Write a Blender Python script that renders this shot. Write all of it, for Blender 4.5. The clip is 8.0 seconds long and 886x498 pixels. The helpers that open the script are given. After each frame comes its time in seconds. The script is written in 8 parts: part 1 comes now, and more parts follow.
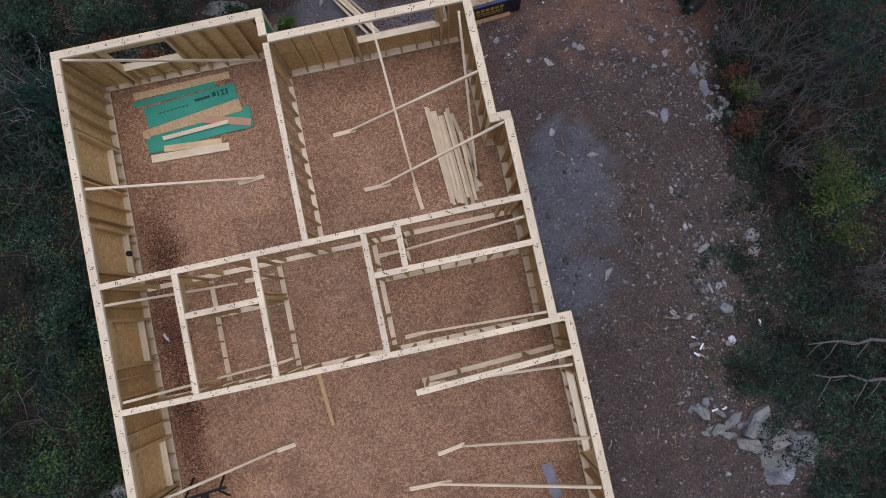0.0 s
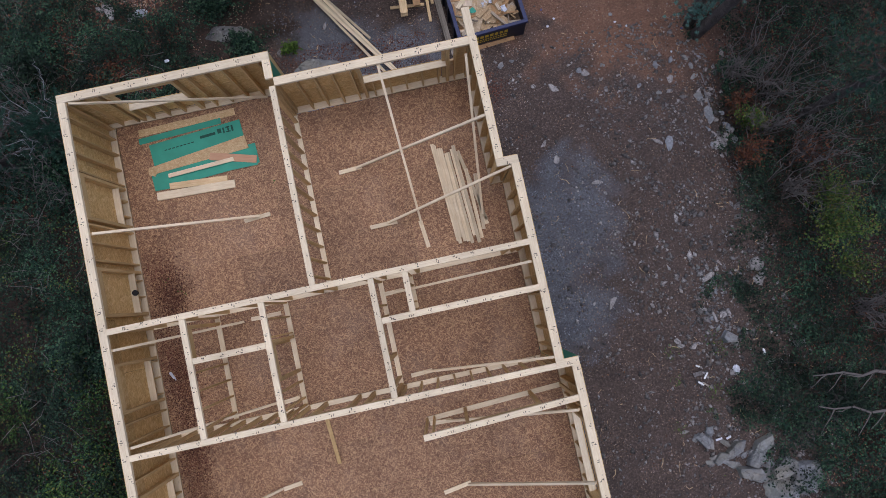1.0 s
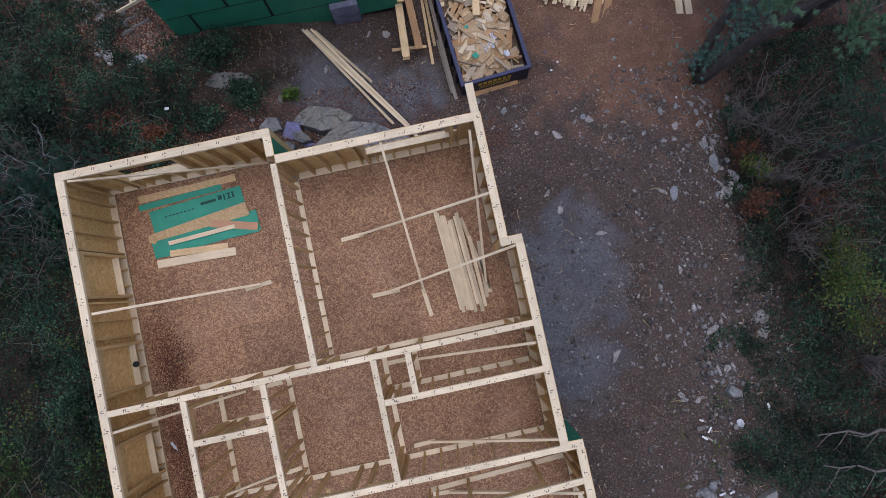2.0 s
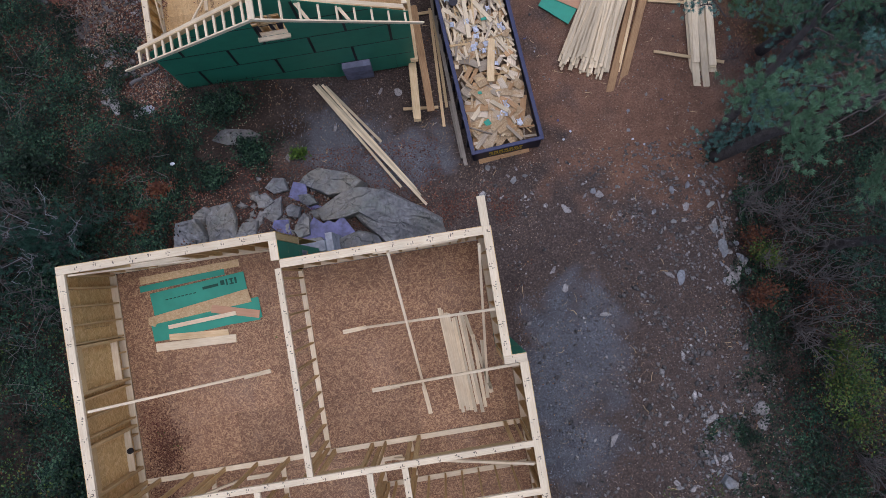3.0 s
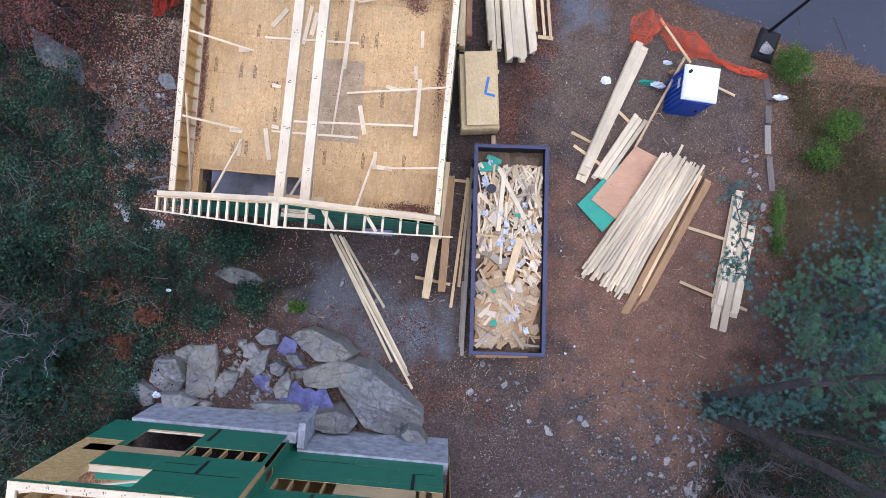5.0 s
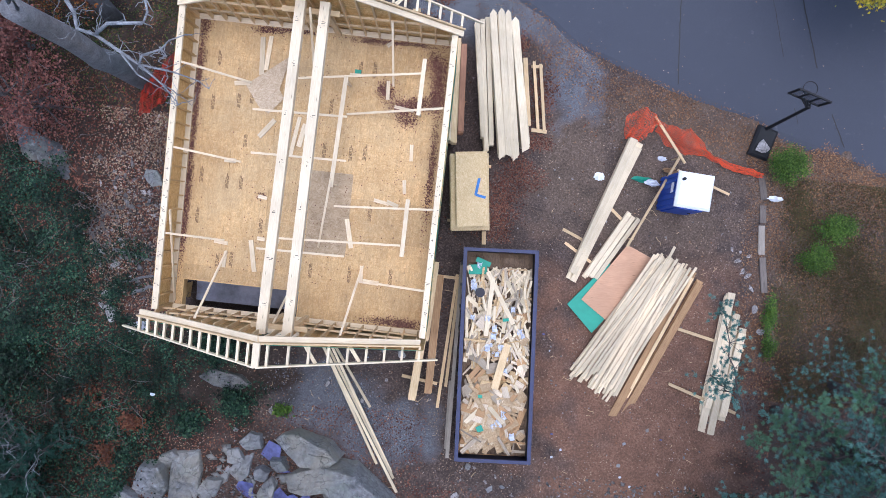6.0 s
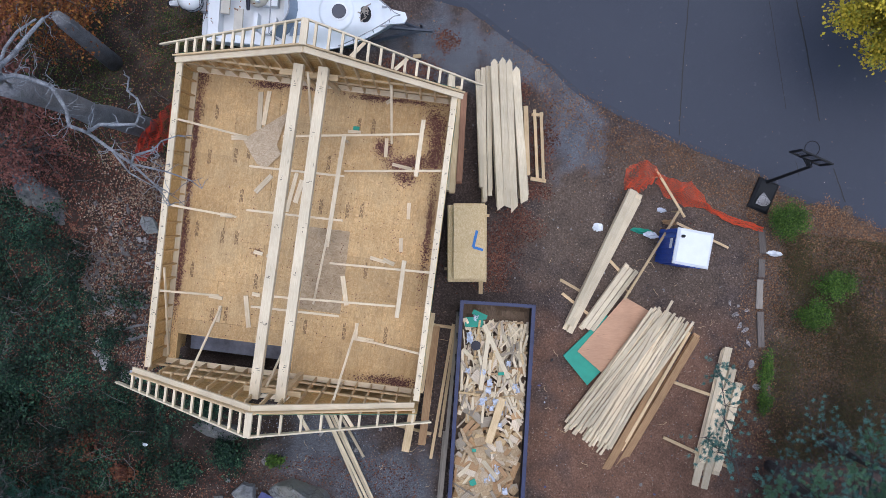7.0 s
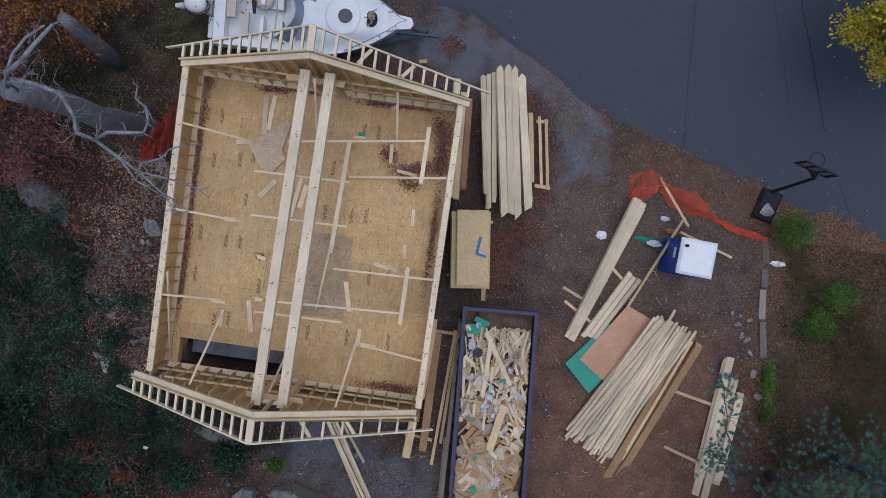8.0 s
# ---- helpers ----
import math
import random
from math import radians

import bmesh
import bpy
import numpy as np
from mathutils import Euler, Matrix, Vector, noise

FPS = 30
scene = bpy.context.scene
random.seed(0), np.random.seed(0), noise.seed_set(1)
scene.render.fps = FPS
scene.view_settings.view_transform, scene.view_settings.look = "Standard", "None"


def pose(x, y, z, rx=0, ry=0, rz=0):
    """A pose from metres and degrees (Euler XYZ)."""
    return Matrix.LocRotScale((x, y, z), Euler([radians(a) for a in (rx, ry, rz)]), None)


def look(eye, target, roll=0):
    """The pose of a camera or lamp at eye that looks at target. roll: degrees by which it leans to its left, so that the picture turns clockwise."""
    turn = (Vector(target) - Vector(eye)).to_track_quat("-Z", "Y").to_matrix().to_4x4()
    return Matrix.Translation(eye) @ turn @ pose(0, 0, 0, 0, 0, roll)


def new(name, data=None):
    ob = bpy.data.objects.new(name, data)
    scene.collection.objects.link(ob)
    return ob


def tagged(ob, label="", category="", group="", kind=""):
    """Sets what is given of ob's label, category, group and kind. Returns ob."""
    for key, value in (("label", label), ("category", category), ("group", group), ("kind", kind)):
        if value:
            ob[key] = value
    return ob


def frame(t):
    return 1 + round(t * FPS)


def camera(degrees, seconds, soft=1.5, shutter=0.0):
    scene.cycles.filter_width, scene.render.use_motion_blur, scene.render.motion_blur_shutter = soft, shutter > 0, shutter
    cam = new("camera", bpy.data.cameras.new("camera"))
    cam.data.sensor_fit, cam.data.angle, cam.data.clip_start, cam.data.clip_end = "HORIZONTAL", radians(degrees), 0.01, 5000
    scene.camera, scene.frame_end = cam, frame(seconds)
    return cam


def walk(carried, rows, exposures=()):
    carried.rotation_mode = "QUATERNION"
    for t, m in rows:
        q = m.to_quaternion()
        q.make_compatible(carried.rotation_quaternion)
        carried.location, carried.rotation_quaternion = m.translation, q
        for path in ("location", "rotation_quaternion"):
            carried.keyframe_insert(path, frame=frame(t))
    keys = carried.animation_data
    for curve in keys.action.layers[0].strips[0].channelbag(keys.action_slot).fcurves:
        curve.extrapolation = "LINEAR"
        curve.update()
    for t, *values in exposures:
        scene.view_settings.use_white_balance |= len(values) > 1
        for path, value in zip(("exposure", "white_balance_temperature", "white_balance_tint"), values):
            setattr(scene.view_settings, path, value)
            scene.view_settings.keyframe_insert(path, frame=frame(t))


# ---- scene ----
cam = camera(63.4, 8.0, soft=0.6)
PATH = [
    (0, 1.068, -0.151, 17.887, 4.587, 0.272, -12.179),
    (0.5, 1.077, 0.304, 17.925, 4.328, 0.217, -12.213),
    (1, 1.137, 0.991, 17.97, 3.994, 0.206, -12.195),
    (2.5, 1.709, 4.215, 17.87, 2.591, 0.241, -12.121),
    (3, 1.889, 5.698, 17.807, 1.952, 0.12, -9.313),
    (3.5, 2.057, 7.354, 17.728, 1.2, 0.098, -5.822),
    (4, 2.145, 9.15, 17.61, 0.43, 0.022, -1.229),
    (4.5, 2.231, 11.034, 17.468, -0.266, 0.067, 3.062),
    (6, 2.286, 17.072, 16.937, -2.494, 0.211, 6.302),
    (6.5, 2.241, 18.466, 16.804, -2.938, 0.207, 6.73),
    (7, 2.161, 19.008, 16.71, -3.109, 0.258, 7.279),
    (7.5, 2.068, 19.198, 16.685, -2.999, 0.203, 7.704),
    (8, 1.993, 19.201, 16.662, -3.133, 0.223, 8.04),
]
EXPOSURES = [(0, -0.47, 5980, 17), (1, -0.46, 5980, 17), (2.5, -0.41, 5880, 17), (3.5, -0.34, 5780, 18), (4, -0.11, 5620, 18), (4.5, 0.16, 5560, 17), (4.7, 0.22, 5520, 17), (5.8, 0.40, 5480, 15), (6, 0.38, 5480, 14), (6.5, 0.17, 5500, 13), (7, -0.10, 5650, 11), (7.5, -0.36, 5680, 11), (8, -0.67, 5680, 12)]
walk(cam, [(t, pose(*row)) for t, *row in PATH], EXPOSURES)

# ---- sky and light: a dull overcast late afternoon ----
world = bpy.data.worlds.new("sky")
scene.world = world
world.use_nodes = True
wt = world.node_tree
sky = wt.nodes.new("ShaderNodeTexSky")
sky.sky_type, sky.sun_disc = "NISHITA", False
sky.sun_elevation, sky.sun_rotation = radians(82), radians(30)
sky.air_density, sky.dust_density, sky.ozone_density = 1.0, 4.0, 1.0
wt.links.new(sky.outputs[0], wt.nodes["Background"].inputs[0])
wt.nodes["Background"].inputs[1].default_value = 0.15
sun = new("sun", bpy.data.lights.new("sun", "SUN"))
sun.data.energy, sun.data.angle, sun.data.color = 1.5, radians(110), (1.0, 0.97, 0.93)
sun.matrix_world = look((4, 1, 60), (0, 0, 0))

# ---- materials ----
def nodes(name, rough=0.8, metal=0.0):
    m = bpy.data.materials.new(name)
    m.use_nodes = True
    t = m.node_tree
    b = t.nodes["Principled BSDF"]
    b.inputs["Roughness"].default_value, b.inputs["Metallic"].default_value = rough, metal
    return m, t, b


def add(t, kind, **values):
    n = t.nodes.new(kind)
    for key, value in values.items():
        n.inputs[key].default_value = value
    return n


def coords(t, scale=(1, 1, 1), turn=(0, 0, 0), local=True):
    if local:
        src = t.nodes.new("ShaderNodeTexCoord").outputs["Object"]
    else:
        src = t.nodes.new("ShaderNodeNewGeometry").outputs["Position"]
    if any(turn):
        rot = t.nodes.new("ShaderNodeMapping")
        rot.inputs["Rotation"].default_value = turn
        t.links.new(src, rot.inputs["Vector"])
        src = rot.outputs["Vector"]
    mp = t.nodes.new("ShaderNodeMapping")
    mp.inputs["Scale"].default_value = scale
    t.links.new(src, mp.inputs["Vector"])
    return mp.outputs["Vector"]


def noise_of(t, vec, scale, detail=3.0, rough=0.6):
    n = add(t, "ShaderNodeTexNoise", Scale=scale, Detail=detail, Roughness=rough)
    t.links.new(vec, n.inputs["Vector"])
    return n.outputs["Fac"]


def ramp(t, fac, stops):
    r = t.nodes.new("ShaderNodeValToRGB")
    while len(r.color_ramp.elements) < len(stops):
        r.color_ramp.elements.new(0.5)
    for e, (pos, col) in zip(r.color_ramp.elements, stops):
        e.position = pos
        e.color = (*col, 1) if not isinstance(col, (int, float)) else (col, col, col, 1)
    t.links.new(fac, r.inputs["Fac"])
    return r.outputs["Color"]


def mix(t, fac, a, b, mode="MIX"):
    n = t.nodes.new("ShaderNodeMix")
    n.data_type, n.blend_type = "RGBA", mode
    for sock, v in ((n.inputs[0], fac), (n.inputs[6], a), (n.inputs[7], b)):
        if isinstance(v, (int, float)):
            sock.default_value = v
        elif isinstance(v, tuple):
            sock.default_value = (*v, 1)
        else:
            t.links.new(v, sock)
    return n.outputs[2]


def bump(t, b, height, strength=0.3, dist=0.01):
    n = add(t, "ShaderNodeBump", Strength=strength, Distance=dist)
    t.links.new(height, n.inputs["Height"])
    t.links.new(n.outputs["Normal"], b.inputs["Normal"])


def rand(t):
    return t.nodes.new("ShaderNodeObjectInfo").outputs["Random"]


def island(t):
    return t.nodes.new("ShaderNodeNewGeometry").outputs["Random Per Island"]


def lumber(name, light, dark, vary=0.25, chips=False):
    """Sawn softwood: grain along the local x, knots, each board its own shade."""
    m, t, b = nodes(name, 0.75)
    grain = noise_of(t, coords(t, (1.2, 30, 30)), 2.5, 4)
    col = ramp(t, grain, [(0.3, dark), (0.65, light)])
    knot = t.nodes.new("ShaderNodeTexVoronoi")
    knot.inputs["Scale"].default_value = 1.0
    t.links.new(coords(t, (1.6, 9, 9)), knot.inputs["Vector"])
    col = mix(t, ramp(t, knot.outputs["Distance"], [(0.04, 0.75), (0.12, 0.0)]), col, tuple(c * 0.35 for c in dark))
    shade = ramp(t, island(t) if chips else rand(t), [(0.0, 1.0 - vary), (1.0, 1.0 + vary * 0.3)])
    col = mix(t, 1.0, col, shade, "MULTIPLY")
    stain = ramp(t, noise_of(t, coords(t, (0.6, 0.6, 0.6), local=False), 1.3, 3), [(0.35, 0.8), (0.65, 1.0)])
    col = mix(t, 1.0, col, stain, "MULTIPLY")
    t.links.new(col, b.inputs["Base Color"])
    bump(t, b, grain, 0.15, 0.003)
    return m


def flakes(t, pale, mid, deep, size=1.0, local=False):
    """Pressed wood strands lying in many directions."""
    big = noise_of(t, coords(t, (1, 1, 1), local=local), 0.55, 4)
    col = ramp(t, big, [(0.3, deep), (0.7, mid)])
    for a, least, strength in ((0.4, 0.0, 0.3), (1.5, 0.35, 0.45), (2.6, 0.5, 0.6), (0.95, 0.6, 0.75), (2.05, 0.66, 0.8), (0.1, 0.72, 0.85)):
        cell = t.nodes.new("ShaderNodeTexVoronoi")
        cell.inputs["Scale"].default_value = 1.0
        t.links.new(coords(t, (8 / size, 36 / size, 15), (0, 0, a), local), cell.inputs["Vector"])
        sep = t.nodes.new("ShaderNodeSeparateColor")
        t.links.new(cell.outputs["Color"], sep.inputs[0])
        shade = ramp(t, sep.outputs[0], [(0.1, deep), (0.5, mid), (0.95, pale)])
        col = mix(t, ramp(t, sep.outputs[1], [(least, 0.0), (least + 0.02, strength)]), col, shade)
    return col


def osb(name, pale, mid, deep, dirt, local=False, size=1.0, weather=0.0, dust=0.0):
    m, t, b = nodes(name, 0.7)
    col = flakes(t, pale, mid, deep, size, local)
    wet = noise_of(t, coords(t, (1, 1, 1), local=False), 0.8, 5, 0.65)
    col = mix(t, ramp(t, wet, [(0.46, 0.0), (0.72, dirt)]), col, tuple(c * 0.55 for c in deep))
    if dust:
        # pale trodden dust in clouds, and single bright strands lying on top
        col = mix(t, ramp(t, noise_of(t, coords(t, (0.7, 0.5, 1), local=False), 0.9, 6, 0.7), [(0.5, 0.0), (0.72, dust)]), col, (0.44, 0.34, 0.27))
        for a, least in ((0.7, 0.93), (2.2, 0.94), (1.3, 0.95), (2.9, 0.95)):
            cell = t.nodes.new("ShaderNodeTexVoronoi")
            cell.inputs["Scale"].default_value = 1.0
            t.links.new(coords(t, (13, 54, 15), (0, 0, a), local), cell.inputs["Vector"])
            sep = t.nodes.new("ShaderNodeSeparateColor")
            t.links.new(cell.outputs["Color"], sep.inputs[0])
            col = mix(t, ramp(t, sep.outputs[1], [(least, 0.0), (least + 0.02, 0.6)]), col, pale)
    if weather:
        # greyed by rain in broad clouds and in fine streaks
        cloud = noise_of(t, coords(t, (0.5, 0.42, 1), local=False), 1.0, 6, 0.7)
        col = mix(t, ramp(t, cloud, [(0.44, 0.0), (0.62, weather)]), col, (0.46, 0.36, 0.205))
        streak = noise_of(t, coords(t, (14, 1.5, 1), local=False), 1.0, 6, 0.75)
        col = mix(t, ramp(t, streak, [(0.44, 0.0), (0.64, weather)]), col, (0.37, 0.235, 0.10))
        grain = noise_of(t, coords(t, (55, 9, 1), local=False), 1.0, 4, 0.7)
        col = mix(t, 1.0, col, ramp(t, grain, [(0.3, 0.78), (0.7, 1.12)]), "MULTIPLY")
        mud = noise_of(t, coords(t, (7, 5, 1), local=False), 1.0, 3, 0.6)
        col = mix(t, ramp(t, mud, [(0.67, 0.0), (0.73, 0.55)]), col, (0.17, 0.11, 0.075))
    col = mix(t, 1.0, col, ramp(t, rand(t), [(0, 0.86), (1, 1.06)]), "MULTIPLY")
    t.links.new(col, b.inputs["Base Color"])
    bump(t, b, noise_of(t, coords(t, (30, 60, 30), local=local), 1.0, 2), 0.2, 0.004)
    return m


def plain(name, col, rough=0.7, metal=0.0, vary=0.18, scale=3.0):
    """A painted or moulded surface with faint dirt."""
    m, t, b = nodes(name, rough, metal)
    f = noise_of(t, coords(t, local=False), scale, 5, 0.65)
    c = mix(t, ramp(t, f, [(0.3, 1.0), (0.75, 0.0)]), tuple(v * (1 - vary * 2) for v in col), col)
    t.links.new(c, b.inputs["Base Color"])
    bump(t, b, noise_of(t, coords(t, local=False), 25, 3), 0.08, 0.004)
    return m


def leafy(name, cols, rough=0.55, lo=0.6, hi=1.15):
    m, t, b = nodes(name, rough)
    stops = [(i / max(1, len(cols) - 1), c) for i, c in enumerate(cols)]
    col = ramp(t, island(t), stops)
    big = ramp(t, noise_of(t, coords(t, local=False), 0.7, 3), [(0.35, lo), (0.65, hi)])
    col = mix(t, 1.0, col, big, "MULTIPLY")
    t.links.new(col, b.inputs["Base Color"])
    b.inputs["Specular IOR Level"].default_value = 0.22
    return m


def stone(name, light, dark, scale=1.2, moss=0.3, pieces=False, tan=0.0, cracks=0.85):
    m, t, b = nodes(name, 0.85)
    v = coords(t, local=False)
    col = ramp(t, noise_of(t, v, scale, 7, 0.65), [(0.3, dark), (0.7, light)])
    col = mix(t, ramp(t, noise_of(t, v, scale * 9, 4), [(0.35, 0.45), (0.6, 0.0)]), col, tuple(c * 0.45 for c in dark))
    col = mix(t, ramp(t, noise_of(t, v, scale * 0.7, 4), [(0.55, 0.0), (0.7, moss)]), col, (0.10, 0.105, 0.06))
    if tan:
        col = mix(t, ramp(t, noise_of(t, v, 0.55, 4, 0.6), [(0.45, 0.0), (0.6, tan)]), col, (0.285, 0.255, 0.185))
        col = mix(t, ramp(t, noise_of(t, v, 1.4, 5, 0.7), [(0.5, 0.0), (0.66, tan)]), col, (0.225, 0.255, 0.225))
        col = mix(t, ramp(t, noise_of(t, v, 4.5, 6, 0.75), [(0.55, 0.0), (0.7, tan)]), col, (0.40, 0.42, 0.45))
    crack = t.nodes.new("ShaderNodeTexVoronoi")
    crack.feature = "DISTANCE_TO_EDGE"
    crack.inputs["Scale"].default_value = scale * (1.6 if cracks > 0.6 else 0.9)
    wob = add(t, "ShaderNodeVectorMath")
    wob.operation = "ADD"
    n = add(t, "ShaderNodeTexNoise", Scale=2.2, Detail=3.0)
    t.links.new(v, n.inputs["Vector"])
    t.links.new(v, wob.inputs[0])
    t.links.new(n.outputs["Color"], wob.inputs[1])
    t.links.new(wob.outputs[0], crack.inputs["Vector"])
    col = mix(t, ramp(t, crack.outputs["Distance"], [(0.0, cracks), (0.05 if cracks > 0.6 else 0.02, 0.0)]), col, tuple(c * 0.25 for c in dark))
    if pieces:
        col = mix(t, 1.0, col, ramp(t, island(t), [(0, 0.28), (0.6, 0.7), (0.85, 1.15), (1, 1.75)]), "MULTIPLY")
    t.links.new(col, b.inputs["Base Color"])
    bump(t, b, noise_of(t, v, scale * 7, 8, 0.7), 0.6, 0.05)
    return m


PINE = lumber("fresh pine lumber", (0.80, 0.63, 0.38), (0.62, 0.42, 0.21))
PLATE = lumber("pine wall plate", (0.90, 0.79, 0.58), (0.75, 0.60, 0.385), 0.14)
WHITEWOOD = lumber("pale bleached pine lumber", (0.87, 0.755, 0.55), (0.69, 0.555, 0.35), 0.28)
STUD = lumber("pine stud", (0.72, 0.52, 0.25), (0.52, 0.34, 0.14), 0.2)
TAN = lumber("brown weathered board", (0.58, 0.365, 0.18), (0.36, 0.20, 0.09))
GREYWOOD = lumber("greyed board", (0.42, 0.38, 0.33), (0.26, 0.22, 0.18))
OLDWOOD = lumber("rotten dark timber", (0.20, 0.17, 0.15), (0.09, 0.075, 0.065))
REDWOOD = lumber("reddish brown stained board", (0.40, 0.205, 0.115), (0.27, 0.125, 0.07), 0.15)
ROSY = lumber("reddish plywood", (0.66, 0.40, 0.25), (0.55, 0.31, 0.18), 0.1)
SCRAP = lumber("offcut wood", (0.82, 0.71, 0.55), (0.50, 0.39, 0.27), 0.66)
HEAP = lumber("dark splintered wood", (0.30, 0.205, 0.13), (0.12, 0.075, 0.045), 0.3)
FLOOR_DARK = osb("damp strand board floor", (0.53, 0.335, 0.18), (0.235, 0.12, 0.064), (0.145, 0.07, 0.04), 0.5, size=0.45, dust=0.22)
FLOOR_PALE = osb("strand board deck", (0.755, 0.54, 0.28), (0.665, 0.45, 0.205), (0.555, 0.35, 0.145), 0.45, size=0.8, weather=0.42)
FLOOR_WET = osb("rain soaked strand board", (0.47, 0.365, 0.24), (0.39, 0.29, 0.175), (0.30, 0.215, 0.12), 0.5, size=1.0)
OSB_WALL = osb("strand board wall", (0.78, 0.585, 0.30), (0.67, 0.465, 0.19), (0.52, 0.33, 0.115), 0.2, True)
OSB_SHEET = osb("yellow strand board sheet", (0.73, 0.59, 0.36), (0.64, 0.495, 0.27), (0.54, 0.385, 0.185), 0.25, True, size=0.6)
OSB_PANEL = osb("strand board sheet", (0.70, 0.54, 0.32), (0.59, 0.43, 0.225), (0.48, 0.32, 0.15), 0.2, True, size=0.6)
OSB_GREY = osb("rain greyed strand board", (0.64, 0.53, 0.38), (0.54, 0.43, 0.29), (0.43, 0.32, 0.20), 0.3, True, size=0.7)
OSB_BROWN = osb("dull strand board", (0.58, 0.45, 0.29), (0.48, 0.35, 0.20), (0.37, 0.25, 0.13), 0.3, True)
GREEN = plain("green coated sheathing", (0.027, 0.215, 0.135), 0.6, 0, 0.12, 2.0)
# same green, lightened as if lit, for loose pieces open to the sky
GREEN_LIT = plain("lit copy of green coating", (0.03, 0.33, 0.23), 0.6, 0, 0.12, 2.0)
TAPE = plain("black seam tape", (0.012, 0.014, 0.014), 0.55)
GREEN_INK = plain("dark green print", (0.012, 0.085, 0.06), 0.8)
INK = plain("dark ink", (0.15, 0.12, 0.095), 0.8)
PRINT = plain("faded brown print", (0.25, 0.16, 0.085), 0.9)
CONCRETE = plain("pale concrete", (0.52, 0.55, 0.63), 0.9, 0, 0.32, 3.5)
# lightened in the colour to offset the dimness under the deck
SLAB = plain("bluish concrete", (0.26, 0.28, 0.37), 0.5, 0, 0.35, 1.6)
ROCK = stone("grey ledge rock", (0.31, 0.32, 0.335), (0.13, 0.135, 0.145), 0.9, 0.3, tan=0.45, cracks=0.55)
ROCK_PALE = stone("pale blue-grey rock", (0.36, 0.39, 0.44), (0.10, 0.108, 0.12), 1.3, 0.3, tan=0.4, cracks=0.5)
# the ledge rock again, its colour darkened to stand for shade
ROCK_SHADED = stone("ledge rock in shade", (0.15, 0.155, 0.17), (0.05, 0.053, 0.06), 1.2, 0.35, tan=0.35, cracks=0.5)
PEBBLE = stone("stone chips", (0.40, 0.39, 0.39), (0.15, 0.14, 0.14), 2.0, 0.0, True)
GRAVEL = stone("blue-grey gravel", (0.33, 0.36, 0.43), (0.10, 0.11, 0.14), 2.0, 0.0, True)
NAVY = plain("navy painted steel", (0.021, 0.033, 0.115), 0.5, 0.0, 0.25, 4.0)
NAVY_DARK = plain("dark blue black steel", (0.014, 0.016, 0.035), 0.55, 0.0, 0.3, 3.0)
GOLD = plain("yellow lettering paint", (0.62, 0.42, 0.04), 0.6)
BLUE = plain("blue plastic", (0.010, 0.085, 0.50), 0.4, 0, 0.12, 4.0)
WHITE = plain("white plastic", (0.80, 0.83, 0.86), 0.4, 0, 0.05, 3.0)
CREAM = plain("cream vinyl", (0.62, 0.58, 0.50), 0.5, 0, 0.12, 3.0)
GELCOAT = plain("white boat gelcoat", (0.78, 0.83, 0.88), 0.3, 0, 0.06, 2.0)
PAPER = plain("white paper and film", (0.72, 0.76, 0.86), 0.6, 0, 0.2, 8.0)
BLACK = plain("black plastic", (0.008, 0.009, 0.012), 0.75)
TRAILER = plain("dull dark galvanised steel", (0.10, 0.115, 0.15), 0.6, 0.3, 0.3, 6.0)
STEEL = plain("galvanised steel", (0.36, 0.38, 0.42), 0.45, 0.8, 0.2, 6.0)
GLASSY = plain("dark tinted acrylic", (0.02, 0.03, 0.06), 0.12, 0, 0.1, 2.0)
ORANGE_DARK = plain("dark red orange plastic mesh", (0.46, 0.035, 0.012), 0.6, 0, 0.2, 3.0)
ORANGE = plain("orange plastic mesh", (0.74, 0.085, 0.02), 0.6, 0, 0.1, 3.0)
TAPE_BLUE = plain("blue tape", (0.05, 0.22, 0.62), 0.6)
BARK = stone("grey bark", (0.26, 0.262, 0.275), (0.14, 0.14, 0.146), 3.0, 0.15, cracks=0.4)
BARK_PALE = stone("pale lichened bark", (0.46, 0.49, 0.53), (0.12, 0.125, 0.135), 5.0, 0.1, cracks=0.4)
BARK_BROWN = stone("brown pine bark", (0.15, 0.13, 0.125), (0.055, 0.047, 0.046), 4.0, 0.1)
TWIG_DARK = plain("dark dead twigs", (0.055, 0.048, 0.046), 0.85)
TWIG = plain("bare grey twigs", (0.15, 0.135, 0.13), 0.8)
NEEDLE = leafy("pine needles", [(0.062, 0.145, 0.083), (0.115, 0.235, 0.13), (0.185, 0.33, 0.215)])
# needle greens darkened in the colour for pines in the shade of the wood
NEEDLE_SHADE = leafy("shaded pine needles", [(0.02, 0.06, 0.048), (0.035, 0.10, 0.075), (0.06, 0.14, 0.10)])
NEEDLE_DARK = leafy("dark pine needles", [(0.07, 0.165, 0.15), (0.13, 0.28, 0.245), (0.20, 0.38, 0.33)])
# tree shade is put into the dark greens, glints into the palest one
IVY = leafy("shade-darkened ground leaves", [(0.004, 0.013, 0.010), (0.008, 0.026, 0.017), (0.013, 0.039, 0.023), (0.024, 0.060, 0.032), (0.062, 0.115, 0.065)], 0.55, 0.3, 1.5)
IVY_GREEN = leafy("fresh green ground leaves", [(0.010, 0.032, 0.010), (0.022, 0.058, 0.015), (0.045, 0.095, 0.022), (0.09, 0.13, 0.032)], 0.55, 0.4, 1.35)
